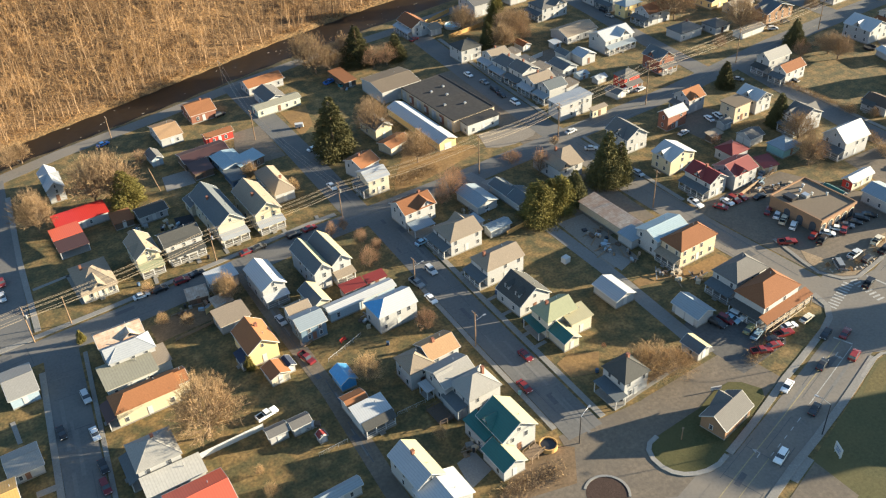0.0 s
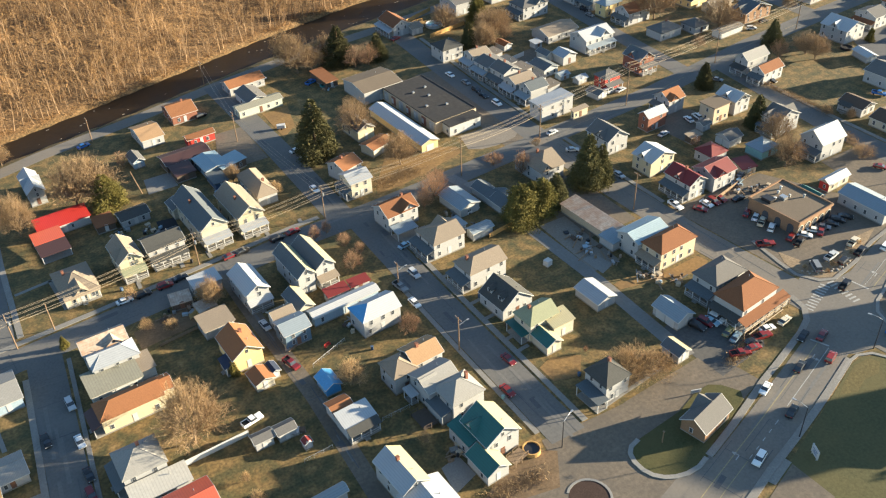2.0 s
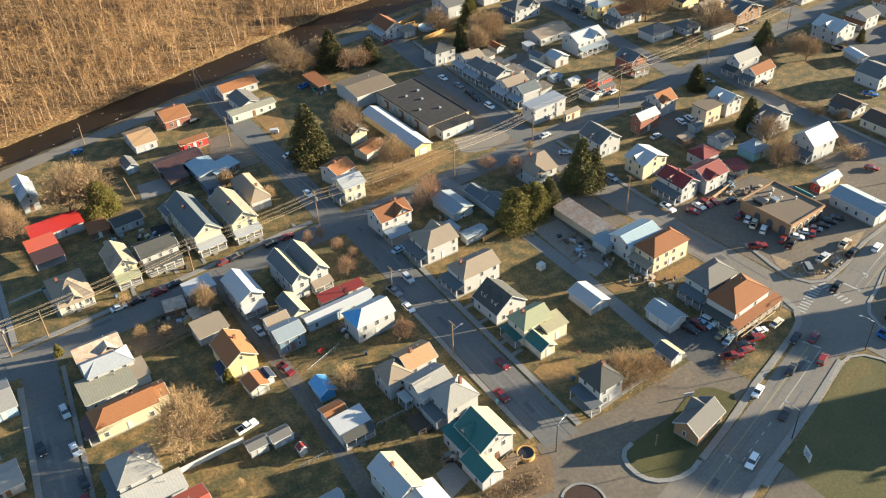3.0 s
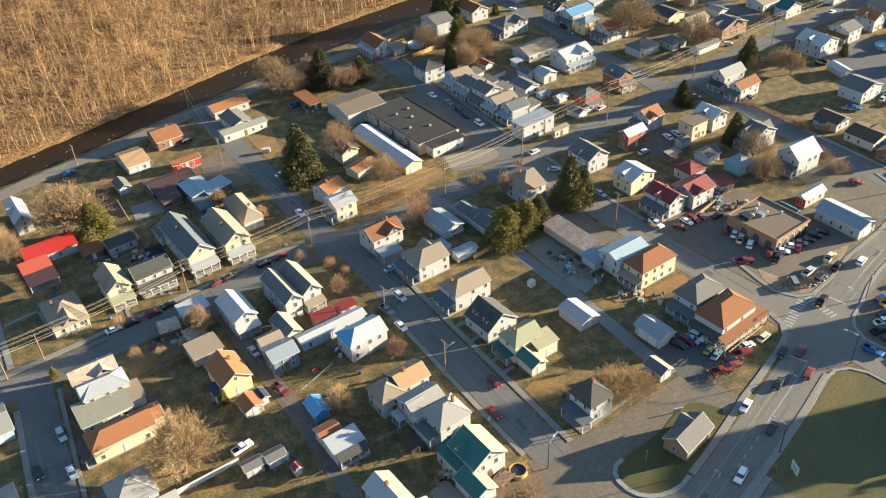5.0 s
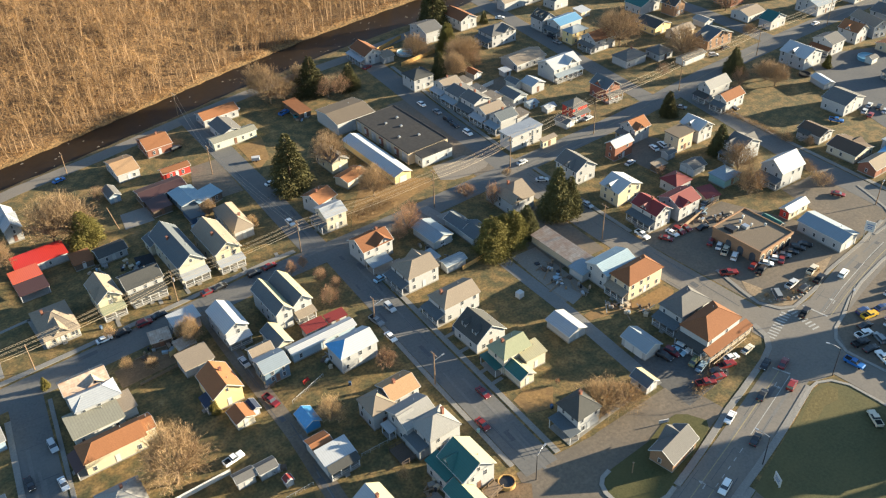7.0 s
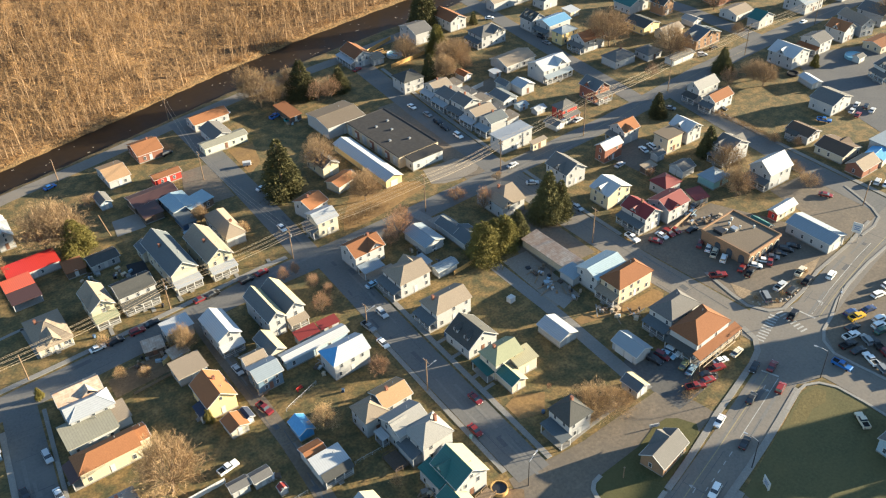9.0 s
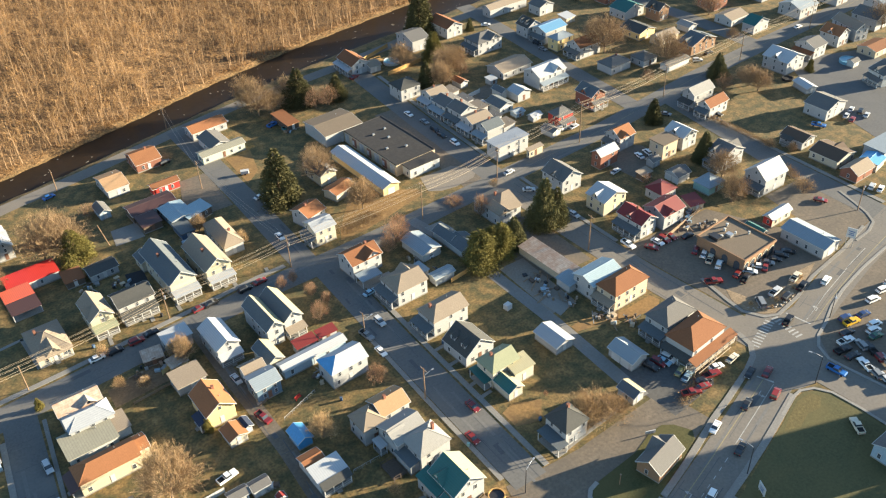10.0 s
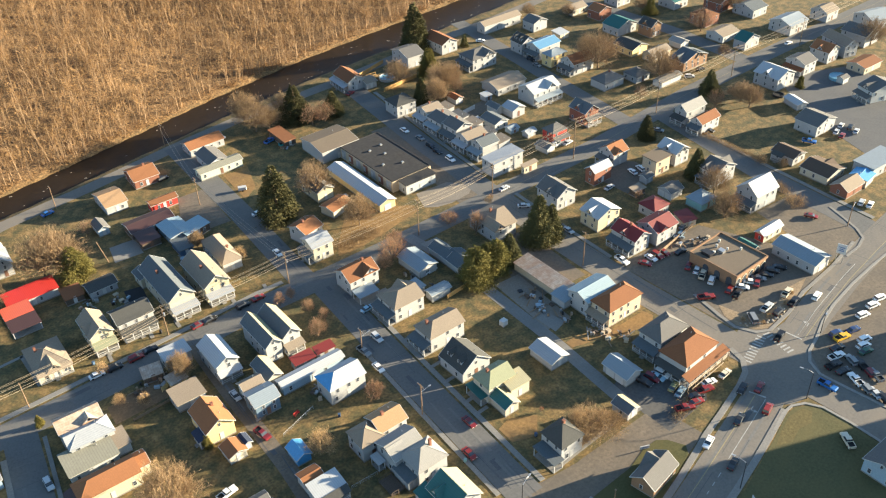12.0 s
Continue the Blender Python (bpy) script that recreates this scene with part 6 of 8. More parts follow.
def side_prism(m, prof, y0, y1, pinch=0.0):
    """A side outline (x, z), counter-clockwise seen from -y, carried across from y0 to y1; pinch narrows the upper points."""
    zs = [z for _, z in prof]
    lo, hi = min(zs), max(zs)
    k = lambda z: 1 - pinch * (z - lo) / (hi - lo + 1e-6)
    a = [(x, y0 * k(z), z) for x, z in prof]
    b = [(x, y1 * k(z), z) for x, z in prof]
    m.face(a)
    m.face(b[::-1])
    for i in range(len(prof)):
        j = (i + 1) % len(prof)
        m.face([a[j], a[i], b[i], b[j]])
    return m


def car_meshes(kind, colour):
    key = (kind, colour)
    if key in CAR_BANK:
        return CAR_BANK[key]
    paint = mat("car_paint_" + colour, CAR_COL[colour], 0.28, 0.06, 4.0, 0.6, bump=0.0)
    L, H, W = {"sedan": (4.7, 1.45, 0.90), "suv": (4.7, 1.75, 0.94), "pickup": (5.5, 1.8, 0.96), "van": (5.2, 2.1, 0.98)}[kind]
    h = L / 2
    body, glass, roof = Mesh(), Mesh(), Mesh()
    belt = 0.95 if kind == "sedan" else 1.08
    if kind == "pickup":
        side_prism(body, [(-h, 0.45), (h, 0.42), (h, 0.95), (h - 0.25, 1.08), (-h, 1.1)], -W, W, 0.03)
        cab = [(-0.75, belt), (1.15, belt), (0.55, H - 0.08), (-0.6, H - 0.08)]
        # cargo box: dark inner floor with raised sides
        for y in (-1, 1):
            body.box(-h, min(y * W, y * (W - 0.1)), 1.08, -0.85, max(y * W, y * (W - 0.1)), 1.32)
        body.box(-h, -W, 1.08, -h + 0.1, W, 1.32).box(-0.95, -W, 1.08, -0.85, W, 1.32)
    else:
        tail = -h if kind != "sedan" else -h
        side_prism(body, [(tail, 0.4), (h - 0.1, 0.36), (h, 0.6), (h - 0.1, 0.8), (h - 1.15, belt), (-h + 0.1, belt), (-h, 0.75)], -W, W, 0.04)
        if kind == "sedan":
            cab = [(-1.75, belt), (1.15, belt), (0.35, H - 0.06), (-1.0, H - 0.06)]
        elif kind == "suv":
            cab = [(-2.2, belt), (1.1, belt), (0.4, H - 0.06), (-1.95, H - 0.06)]
        else:
            cab = [(-2.5, belt), (1.9, belt), (1.2, H - 0.06), (-2.4, H - 0.06)]
    side_prism(glass, cab, -W + 0.07, W - 0.07, 0.16)
    tx0, tx1 = cab[3][0], cab[2][0]
    ww = (W - 0.07) * 0.85
    roof.slab([(tx0 - 0.04, -ww, H), (tx1 + 0.04, -ww, H), (tx1 + 0.04, ww, H), (tx0 - 0.04, ww, H)], 0.08)
    wheel = Mesh().tube((0, -0.1, 0), (0, 0.1, 0), 0.33, 0.33, 12)
    rim = Mesh().tube((0, -0.115, 0), (0, 0.115, 0), 0.19, 0.19, 8)
    lamp = Mesh().box(-0.03, -0.18, -0.07, 0.03, 0.18, 0.07)
    res = {
        "body": body.data("body", paint), "glass": glass.data("cabin_glass", GLASS), "roof": roof.data("roof", paint),
        "wheel": CAR_BANK.setdefault("wheel", wheel.data("wheel", RUBBER)), "rim": CAR_BANK.setdefault("rim", rim.data("rim", STEEL)),
        "head": CAR_BANK.setdefault("head", lamp.data("headlight", mat("headlight_lens", (0.7, 0.7, 0.68), 0.15, 0.05))),
        "tail": CAR_BANK.setdefault("tail", lamp.data("tail_light", mat("tail_light_lens", (0.40, 0.02, 0.02), 0.2, 0.05))),
        "bed": CAR_BANK.setdefault("bed", Mesh().box(-2.6, -0.82, 1.09, -0.97, 0.82, 1.14).data("cargo_bed", RUBBER)), "L": L, "W": W,
    }
    CAR_BANK[key] = res
    return res


def car(kind, colour, x, y, ang):
    r = car_meshes(kind, colour)
    word = {"sedan": "sedan car", "suv": "sport utility car", "pickup": "pickup truck", "van": "van"}[kind]
    name = {"sedan": "car", "suv": "car", "pickup": "pickup_truck", "van": "van"}[kind]
    k = 0.88
    th = thing(name, x, y, ang, 0.045, f"{CAR_WORD.get(colour, colour)} {word} standing on the ground", name.replace("_", " "))
    th.scale = (k, k, k)
    b = part("body", r["body"], None, th)
    part("cabin_glass", r["glass"], None, th)
    part("roof", r["roof"], None, th)
    h, W = r["L"] / 2, r["W"]
    for wx in (-h + 0.85, h - 0.9):
        for wy in (-1, 1):
            w = part("wheel", r["wheel"], None, th, at=pose(wx, wy * (W - 0.1), 0.33))
            if math.hypot(x, y) < 150:
                part("rim", r["rim"], None, w)
    for wy in (-1, 1):
        part("headlight", r["head"], None, b, at=pose(h - 0.03, wy * (W - 0.3), 0.72))
        part("tail_light", r["tail"], None, b, at=pose(-h + 0.01, wy * (W - 0.28), 0.85))
    if kind == "pickup":
        part("cargo_bed", r["bed"], None, th)
    return th


# ---- poles, wires, street furniture ----
def pole(x, y, h=10.5, ang=3.5, arms=1, lamp=False, box=False):
    th = thing("utility_pole", x, y, ang, 0, "weathered brown wooden utility pole with crossarms and wires", "utility pole", "utility poles")
    part("shaft", Mesh().tube((0, 0, -0.5), (0, 0, h), 0.17, 0.11, 8), POLEWOOD, th)
    for k in range(arms):
        z = h - 0.5 - 1.1 * k
        ar = part("crossarm", Mesh().box(-0.06, -1.2, z, 0.06, 1.2, z + 0.14), POLEWOOD, th)
        for yy in (-1.1, -0.6, 0.6, 1.1):
            part("insulator", Mesh().tube((0, yy, z + 0.14), (0, yy, z + 0.36), 0.06, 0.04, 6), STEEL, ar)
    if box:
        part("transformer", Mesh().tube((0.35, 0, h - 3.2), (0.35, 0, h - 2.2), 0.28, 0.28, 10), STEEL, th)
    if lamp:
        part("lamp_arm", Mesh().tube((0, 0, h - 2.5), (2.4, 0, h - 1.9), 0.05, 0.04, 5).box(2.2, -0.14, h - 2.0, 2.9, 0.14, h - 1.84), STEEL, th)
    return th


def street_lamp(x, y, h, ang, reach=2.6):
    th = thing("street_lamp", x, y, ang, 0, "grey metal street lamp with a curved arm", "street lamp", "street lamps")
    part("shaft", Mesh().tube((0, 0, 0), (0, 0, h), 0.12, 0.08, 8), DARKMETAL, th)
    part("arm", Mesh().tube((0, 0, h - 0.1), (reach * 0.6, 0, h + 0.5), 0.06, 0.05, 6).tube((reach * 0.6, 0, h + 0.5), (reach, 0, h + 0.55), 0.05, 0.05, 6), STEEL, th)
    part("lamp_head", Mesh().box(reach - 0.1, -0.18, h + 0.45, reach + 0.7, 0.18, h + 0.62), STEEL, th)
    return th


def cable(points, r):
    """A thin three-sided cable through the points, in one piece."""
    v, f = [], []
    for i, c in enumerate(points):
        d = (points[min(i + 1, len(points) - 1)] - points[max(i - 1, 0)]).normalized()
        e = Vector((-d.y, d.x, 0)).normalized()
        g = d.cross(e)
        for k in range(3):
            a = 2 * math.pi * k / 3
            v.append(tuple(c + r * (math.cos(a) * e + math.sin(a) * g)))
        if i:
            n = 3 * i
            f += [(n - 3 + k, n - 3 + (k + 1) % 3, n + (k + 1) % 3, n + k) for k in range(3)]
    return v, f + [(2, 1, 0), tuple(len(v) - 3 + k for k in range(3))]


def wires(spans, sag=0.9, lines=((-1.1, -0.2), (-0.6, -0.2), (0.6, -0.2), (1.1, -0.2), (0.15, -2.2), (-0.15, -2.6), (0.15, -3.0))):
    """Sagging lines from pole to pole: each span is a thing of its own with its wires."""
    # pale golden tone stands in for the wires' glint in low sun
    wm = mat("overhead_wire", (0.42, 0.34, 0.24), 0.5, 0.1)
    for a, b in spans:
        a, b = Vector(a), Vector(b)
        th = thing("wire_span", 0, 0, 0, 0, "sagging overhead wires strung between two utility poles", "wires", "wire spans")
        d = (b - a).normalized()
        s = Vector((-d.y, d.x, 0))
        for off, dz in lines:
            pts = [a.lerp(b, i / 12) + s * off + Vector((0, 0, dz - sag * 4 * (i / 12) * (1 - i / 12))) for i in range(13)]
            part("wire", mesh_of("wire", *cable(pts, 0.028), wm), None, th)


def fence(label, x0, y0, x1, y1, h, material, post=2.0, name="fence"):
    d = math.hypot(x1 - x0, y1 - y0)
    th = thing(name, x0, y0, math.degrees(math.atan2(y1 - y0, x1 - x0)), 0, label, "fence")
    n = max(1, round(d / post))
    me = Mesh().box(0.06, -0.03, 0.12, d / n - 0.06, 0.03, h).data("panel", material)
    pm = Mesh().box(-0.06, -0.06, -0.2, 0.06, 0.06, h + 0.08).data("post", material)
    for i in range(n):
        part("panel", me, None, th, at=pose(i * d / n, 0, 0))
    for i in range(n + 1):
        part("post", pm, None, th, at=pose(i * d / n, 0, 0))
    return th

# ---- vehicles ----
car("sedan", "white", 77.8, 150.1, -87)
car("pickup", "grey", 77.9, 157.5, -80)
car("suv", "silver", 83.5, 160.2, -87)
car("sedan", "red", 79.9, 113.0, -87)
car("sedan", "maroon", 85.6, 120.9, -87)
car("sedan", "white", 17.4, 191.3, 4)
car("suv", "black", 22.1, 191.2, 4)
car("suv", "red", 27.9, 191.6, 4)
car("sedan", "black", 32.1, 192.5, 5)
car("sedan", "red", 64.9, 195.3, 7)
car("suv", "black", 60.0, 194.7, 7)
car("sedan", "black", 49.8, 194.5, 7)
car("sedan", "maroon", 46.4, 194.3, 7)
car("suv", "silver", -2.4, 162.0, -86)
car("sedan", "white", -3.1, 149.8, -86)
car("sedan", "black", -9.1, 153.9, -86)
car("sedan", "black", -3.6, 139.8, -86)
car("suv", "maroon", -4.4, 134.3, -86)
car("sedan", "red", -12.3, 217.2, -88)
car("sedan", "silver", -13.1, 210.5, -88)
car("sedan", "silver", 43.6, 162.8, -85)
car("pickup", "maroon", 43.6, 147.0, -75)
car("pickup", "white", 29.6, 135.5, 12)
car("sedan", "white", 79.1, 211.9, -88)
car("van", "white", 111.6, 176.7, 10)
car("sedan", "lightblue", 87.6, 172.4, 10)
car("sedan", "white", 83.7, 236.1, 8)
car("sedan", "white", 85.1, 231.7, 8)
car("sedan", "blue", 27.4, 278.6, 16)
car("sedan", "black", 43.8, 217.6, 10)
car("sedan", "silver", 155.3, 187.0, -30)
car("suv", "black", 157.5, 173.1, -88)
car("sedan", "silver", 157.5, 167.6, -88)
car("pickup", "white", 159.8, 146.3, -88)
car("sedan", "white", 167.5, 142.1, -85)
car("suv", "red", 169.9, 141.8, -85)
car("sedan", "red", 172.5, 141.8, -85)
car("sedan", "maroon", 164.2, 141.2, -60)
car("sedan", "white", 152.2, 254.3, -88)
car("suv", "black", 153.4, 238.6, -88)
car("sedan", "black", 153.0, 233.6, -88)
car("suv", "white", 153.6, 226.2, -88)
car("sedan", "grey", 153.6, 245.8, -88)
car("sedan", "white", 198.0, 181.0, 80)
car("suv", "white", 201.7, 181.0, 80)
car("suv", "black", 128.8, 105.9, -75)
car("suv", "maroon", 131.4, 105.9, -75)
car("sedan", "lightblue", 132.7, 105.4, -75)
car("suv", "white", 134.4, 105.5, -75)
car("sedan", "olive", 133.4, 100.6, 20)
car("sedan", "bluegrey", 133.4, 98.3, 20)
car("sedan", "white", 141.5, 96.5, -10)
car("sedan", "cream", 147.0, 96.2, 10)
car("pickup", "red", 138.6, 95.3, -10)
car("sedan", "black", 135.4, 95.2, -20)
car("sedan", "red", 133.9, 93.7, -10)
car("pickup", "red", 130.2, 93.9, -20)
car("sedan", "black", 176.6, 139.1, 0)
car("sedan", "maroon", 173.3, 132.7, 30)
car("sedan", "white", 173.8, 130.0, 30)
car("pickup", "cream", 173.3, 127.4, 30)
car("suv", "white", 173.4, 124.1, 30)
car("sedan", "white", 177.9, 117.0, -50)
car("sedan", "white", 181.7, 117.0, -50)
car("sedan", "grey", 184.8, 116.8, -50)
car("sedan", "black", 187.7, 116.7, -50)
car("suv", "black", 190.6, 116.8, -50)
car("sedan", "black", 193.6, 116.7, -50)
car("pickup", "red", 166.4, 119.8, -25)
car("sedan", "red", 174.3, 118.2, 20)
car("pickup", "black", 174.5, 115.6, 20)
car("sedan", "bluegrey", 183.3, 145.4, 20)
car("sedan", "black", 182.1, 149.2, 20)
car("sedan", "grey", 187.0, 147.8, 20)
car("sedan", "black", 191.8, 187.4, 0)
car("sedan", "silver", 184.8, 178.4, 10)
car("sedan", "silver", 156.7, 199.3, 8)
car("sedan", "bluegrey", 110.6, 227.7, 10)
car("sedan", "white", 94.0, 291.3, 20)
car("suv", "black", 66.2, 276.6, 15)
car("pickup", "blue", 108.1, 278.3, 20)
car("pickup", "teal", 111.7, 272.9, 10)
car("sedan", "black", 137.8, 83.8, 21)
car("sedan", "white", 126.5, 83.2, 201)
car("suv", "red", 145.9, 82.1, 21)
car("sedan", "black", 126.1, 75.6, 21)
car("suv", "white", 110.9, 70.4, 201)
car("sedan", "black", 146.3, 90.2, 201)
car("sedan", "maroon", 150.1, 88.0, 21)
car("pickup", "black", 169.3, 97.3, 18)
car("suv", "white", 191.0, 102.0, 16)
car("pickup", "yellow", 181.8, 87.4, -8)
car("suv", "navy", 181.9, 89.2, -8)
car("suv", "white", 185.8, 83.5, -8)
car("suv", "white", 183.5, 82.2, -8)
car("sedan", "green", 182.1, 80.6, -8)
car("sedan", "black", 177.5, 85.6, -8)
car("pickup", "white", 174.5, 83.8, -8)
car("pickup", "black", 171.1, 82.2, -8)
car("sedan", "black", 171.3, 79.5, -8)
car("suv", "grey", 176.3, 80.7, 70)
car("pickup", "black", 176.9, 78.5, 70)
car("pickup", "blue", 163.8, 78.6, -80)
car("pickup", "white", 171.0, 75.8, 70)
car("suv", "maroon", 176.1, 75.7, 70)
car("pickup", "grey", 176.3, 73.8, 70)
car("suv", "grey", 170.6, 72.7, 70)
car("sedan", "silver", 170.8, 70.3, 70)
car("suv", "black", 171.1, 68.2, 70)
car("suv", "white", 204.1, 91.2, -8)
car("suv", "white", 199.7, 90.5, -8)
car("suv", "white", 194.0, 89.6, -8)
car("sedan", "navy", 186.8, 87.5, -8)
car("pickup", "cream", 152.4, 64.8, 60)
car("sedan", "red", 222.9, 127.9, -60)
car("sedan", "silver", 275.4, 156.7, 20)
car("sedan", "red", 274.5, 153.7, 20)
car("suv", "black", 282.3, 155.7, 20)
car("sedan", "silver", 280.7, 158.6, 20)
car("sedan", "silver", 281.3, 152.7, 20)
car("suv", "silver", 241.9, 123.2, 20)
car("sedan", "white", 242.9, 120.8, 20)
car("pickup", "blue", 262.0, 158.2, -60)
car("sedan", "white", 327.3, 218.3, 6)
car("suv", "black", 278.0, 223.4, 0)
car("sedan", "black", 240.8, 185.4, -80)
car("sedan", "grey", 226.3, 196.7, -60)
car("sedan", "silver", 194.1, 209.9, 10)
car("van", "white", 190.1, 211.5, 10)
car("sedan", "white", 224.6, 304.5, -30)
car("sedan", "maroon", 151.7, 294.5, 20)
car("suv", "silver", 269.2, 221.3, -30)
car("suv", "black", 229.6, 274.6, -85)
car("sedan", "grey", 227.8, 268.6, -85)
car("sedan", "grey", 233.4, 256.9, -85)
car("pickup", "silver", 176.1, 106.9, 10)
car("pickup", "cream", 185.6, 107.8, 15)
car("pickup", "black", 183.8, 104.2, 15)
car("suv", "black", 177.1, 103.8, 10)
car("van", "grey", 169.4, 106.2, 60)
car("sedan", "red", 182.8, 115.7, 30)

for x, y, h, arms, box in ((-9.0, 188.3, 10.4, 2, True), (0.0, 190.5, 8.5, 0, False), (38.3, 195.8, 10.0, 1, True), (75.3, 196.6, 10.8, 2, True), (119.2, 194.2, 13.0, 1, False), (152.0, 199.6, 11.6, 2, True), (188.5, 200.6, 15.5, 1, False), (236.1, 207.5, 13.0, 1, True), (283, 211.5, 12.5, 1, False), (70.5, 253.3, 10.5, 2, False), (149.4, 151.8, 12.0, 1, False), (30.7, 280.9, 8.5, 1, False), (75.5, 300.3, 9.0, 1, False)):
    pole(x, y, h, 3.5, arms, False, box)
pole(78.2, 130.1, 10.1, 3.5, 1, True)
pole(77.9, 158.5, 7.5, 3.5, 1, True)
pole(227.8, 118.2, 9.0, 20, 0, True)
pole(330, 214.5, 12.5, 5, 1)
lean = thing("leaning_pole", 35.6, 239.6, 0, 0, "leaning pale wooden pole in a back yard", "pole")
part("shaft", Mesh().tube((0, 0, -0.3), (-1.6, 1.2, 7.6), 0.15, 0.1, 8), POLEWOOD, lean)
STRING = [(-90, 184, 10), (-9.0, 188.3, 10.2), (38.3, 195.8, 9.8), (75.3, 196.6, 10.6), (119.2, 194.2, 12.8), (152.0, 199.6, 11.4), (188.5, 200.6, 15.3), (236.1, 207.5, 12.8), (283, 211.5, 12.3), (330, 214.5, 12.3), (420, 222, 12)]
wires(list(zip(STRING[:-1], STRING[1:])))
wires([((75.3, 196.6, 10.6), (70.5, 253.3, 10.3)), ((70.5, 253.3, 10.3), (75.5, 300.3, 8.8))], 0.9, ((-0.6, -0.2), (0.6, -0.2), (0.15, -2.2)))
street_lamp(122.3, 70.3, 8.6, 110)
street_lamp(80.4, 94.3, 7.6, 20)
street_lamp(156.6, 79.1, 8.6, 120)
street_lamp(179.3, 92.0, 8.4, 210)
post = thing("wooden_post", 98.1, 84.2, 20, 0.1, "short weathered wooden post on the island grass", "post")
part("shaft", Mesh().tube((0, 0, -0.1), (0, 0, 3.2), 0.13, 0.11, 8), POLEWOOD, post)
part("cap", Mesh().box(-0.2, -0.2, 3.2, 0.2, 0.2, 3.3), WOOD, post)

# pavements and kerbs
ribbon("pavement_main_north", [(-60, 186.2), (-15, 189.3), (10, 191.6), (40, 195), (65, 198), (74, 198.4)], 1.6, 0.14, CONCRETE, "raised pale concrete pavement along the street", "pavement", 0.16)
ribbon("pavement_centre_east", [(89.0, 186), (88.7, 150), (88.9, 97.5)], 1.4, 0.14, CONCRETE, "raised pale concrete pavement along the street", "pavement", 0.16)
ribbon("pavement_centre_west", [(78.3, 160), (78.2, 130), (78.4, 100)], 1.2, 0.14, CONCRETE, "narrow worn concrete pavement", "pavement", 0.16)
ribbon("pavement_left_west", [(-9.4, 176), (-12.8, 133), (-19, 55)], 1.4, 0.14, CONCRETE, "narrow worn concrete pavement", "pavement", 0.16)
ribbon("pavement_left_east", [(0.6, 178), (-3.2, 133), (-9.4, 55)], 1.0, 0.14, CONCRETE, "narrow worn concrete pavement", "pavement", 0.16)
ribbon("pavement_north_left", [(-7.6, 192), (-6.8, 225), (-4.6, 262)], 1.5, 0.14, CONCRETE, "pale concrete pavement", "pavement", 0.16)
ribbon("pavement_highway_west", [(103.5, 76.6), (108, 78.0), (114, 80.0), (121.4, 82.7), (128.4, 85.4), (136, 87.8), (147.2, 91.6), (152, 93.9), (155, 97.2), (155.8, 102)], 1.5, 0.15, CONCRETE, "pale concrete pavement beside the highway", "pavement", 0.17)
ribbon("pavement_highway_east", [(60, 50.9), (80, 57.4), (101.2, 64.2), (111.4, 67.6), (120.9, 70.3), (130.6, 73.3), (136.9, 75.4), (149.4, 79.8)], 1.6, 0.15, CONCRETE, "pale concrete pavement beside the highway", "pavement", 0.17)
ribbon("pavement_highway_far", [(165.2, 123), (163.7, 112.3), (163.4, 107), (166.2, 102.2), (169.8, 100.6), (180, 102.4), (190, 105.6), (207, 108.3), (222, 112.0)], 1.0, 0.15, CONCRETE, "pale concrete pavement beside the highway", "pavement", 0.17)
ribbon("pavement_third_east", [(158.3, 195), (158.4, 165), (158.8, 150)], 1.3, 0.14, CONCRETE, "worn concrete pavement", "pavement", 0.16)
ribbon("pavement_far_street", [(238, 180), (237.6, 155), (237.8, 116)], 1.5, 0.14, CONCRETE, "pale concrete pavement", "pavement", 0.16)
ribbon("pavement_row", [(157.5, 212), (158.2, 240), (160.5, 290)], 1.5, 0.14, CONCRETE, "concrete pavement by the row houses", "pavement", 0.16)
ribbon("pavement_lane", [(92.5, 98.0), (100, 99), (113, 100.5)], 0.9, 0.1, CONCRETE, "concrete edge along the lane", "pavement", 0.12)


def wire_fence(x0, y0, x1, y1, h=1.1):
    """Thin steel posts with a top rail and two wires."""
    d = math.hypot(x1 - x0, y1 - y0)
    th = thing("wire_fence", x0, y0, math.degrees(math.atan2(y1 - y0, x1 - x0)), 0, "thin wire fence on steel posts along a back lawn", "fence")
    n = max(1, round(d / 2.4))
    for i in range(n + 1):
        part("post", Mesh().tube((i * d / n, 0, -0.2), (i * d / n, 0, h), 0.035, 0.035, 6), STEEL, th)
    part("top_rail", Mesh().tube((0, 0, h), (d, 0, h), 0.03, 0.03, 6), STEEL, th)
    for z in (0.35, 0.7):
        part("wire", Mesh().tube((0, 0, h * z), (d, 0, h * z), 0.012, 0.012, 4), STEEL, th)


def island():
    """Teardrop of grass with a rounded pale kerb and a worn concrete walk on the street side."""
    turn = [(94.6, 87.4), (92.2, 86.8), (90.8, 85.5), (90.1, 83.4), (90.2, 80.9), (91.0, 78.9), (92.5, 77.3), (94.5, 76.2), (96.9, 75.6), (99.9, 75.6), (102.8, 76.5)]
    out = turn + [(105.9, 78.3), (109.2, 79.6), (114, 81.2), (120.6, 83.8), (122, 85.8), (119.8, 89.5), (117.6, 91.0), (113.5, 90.8), (107, 88.6)]
    m = Mesh()
    m.slab([(x, y, 0.12) for x, y in out], 0.14)
    structure("ground_island_lawn", m, LAWN, "dull grass on the street island round the office", "lawn")
    ribbon("pavement_island_kerb", turn, 1.0, 0.2, KERB, "rounded pale kerb round the grass island", "kerb", 0.22)


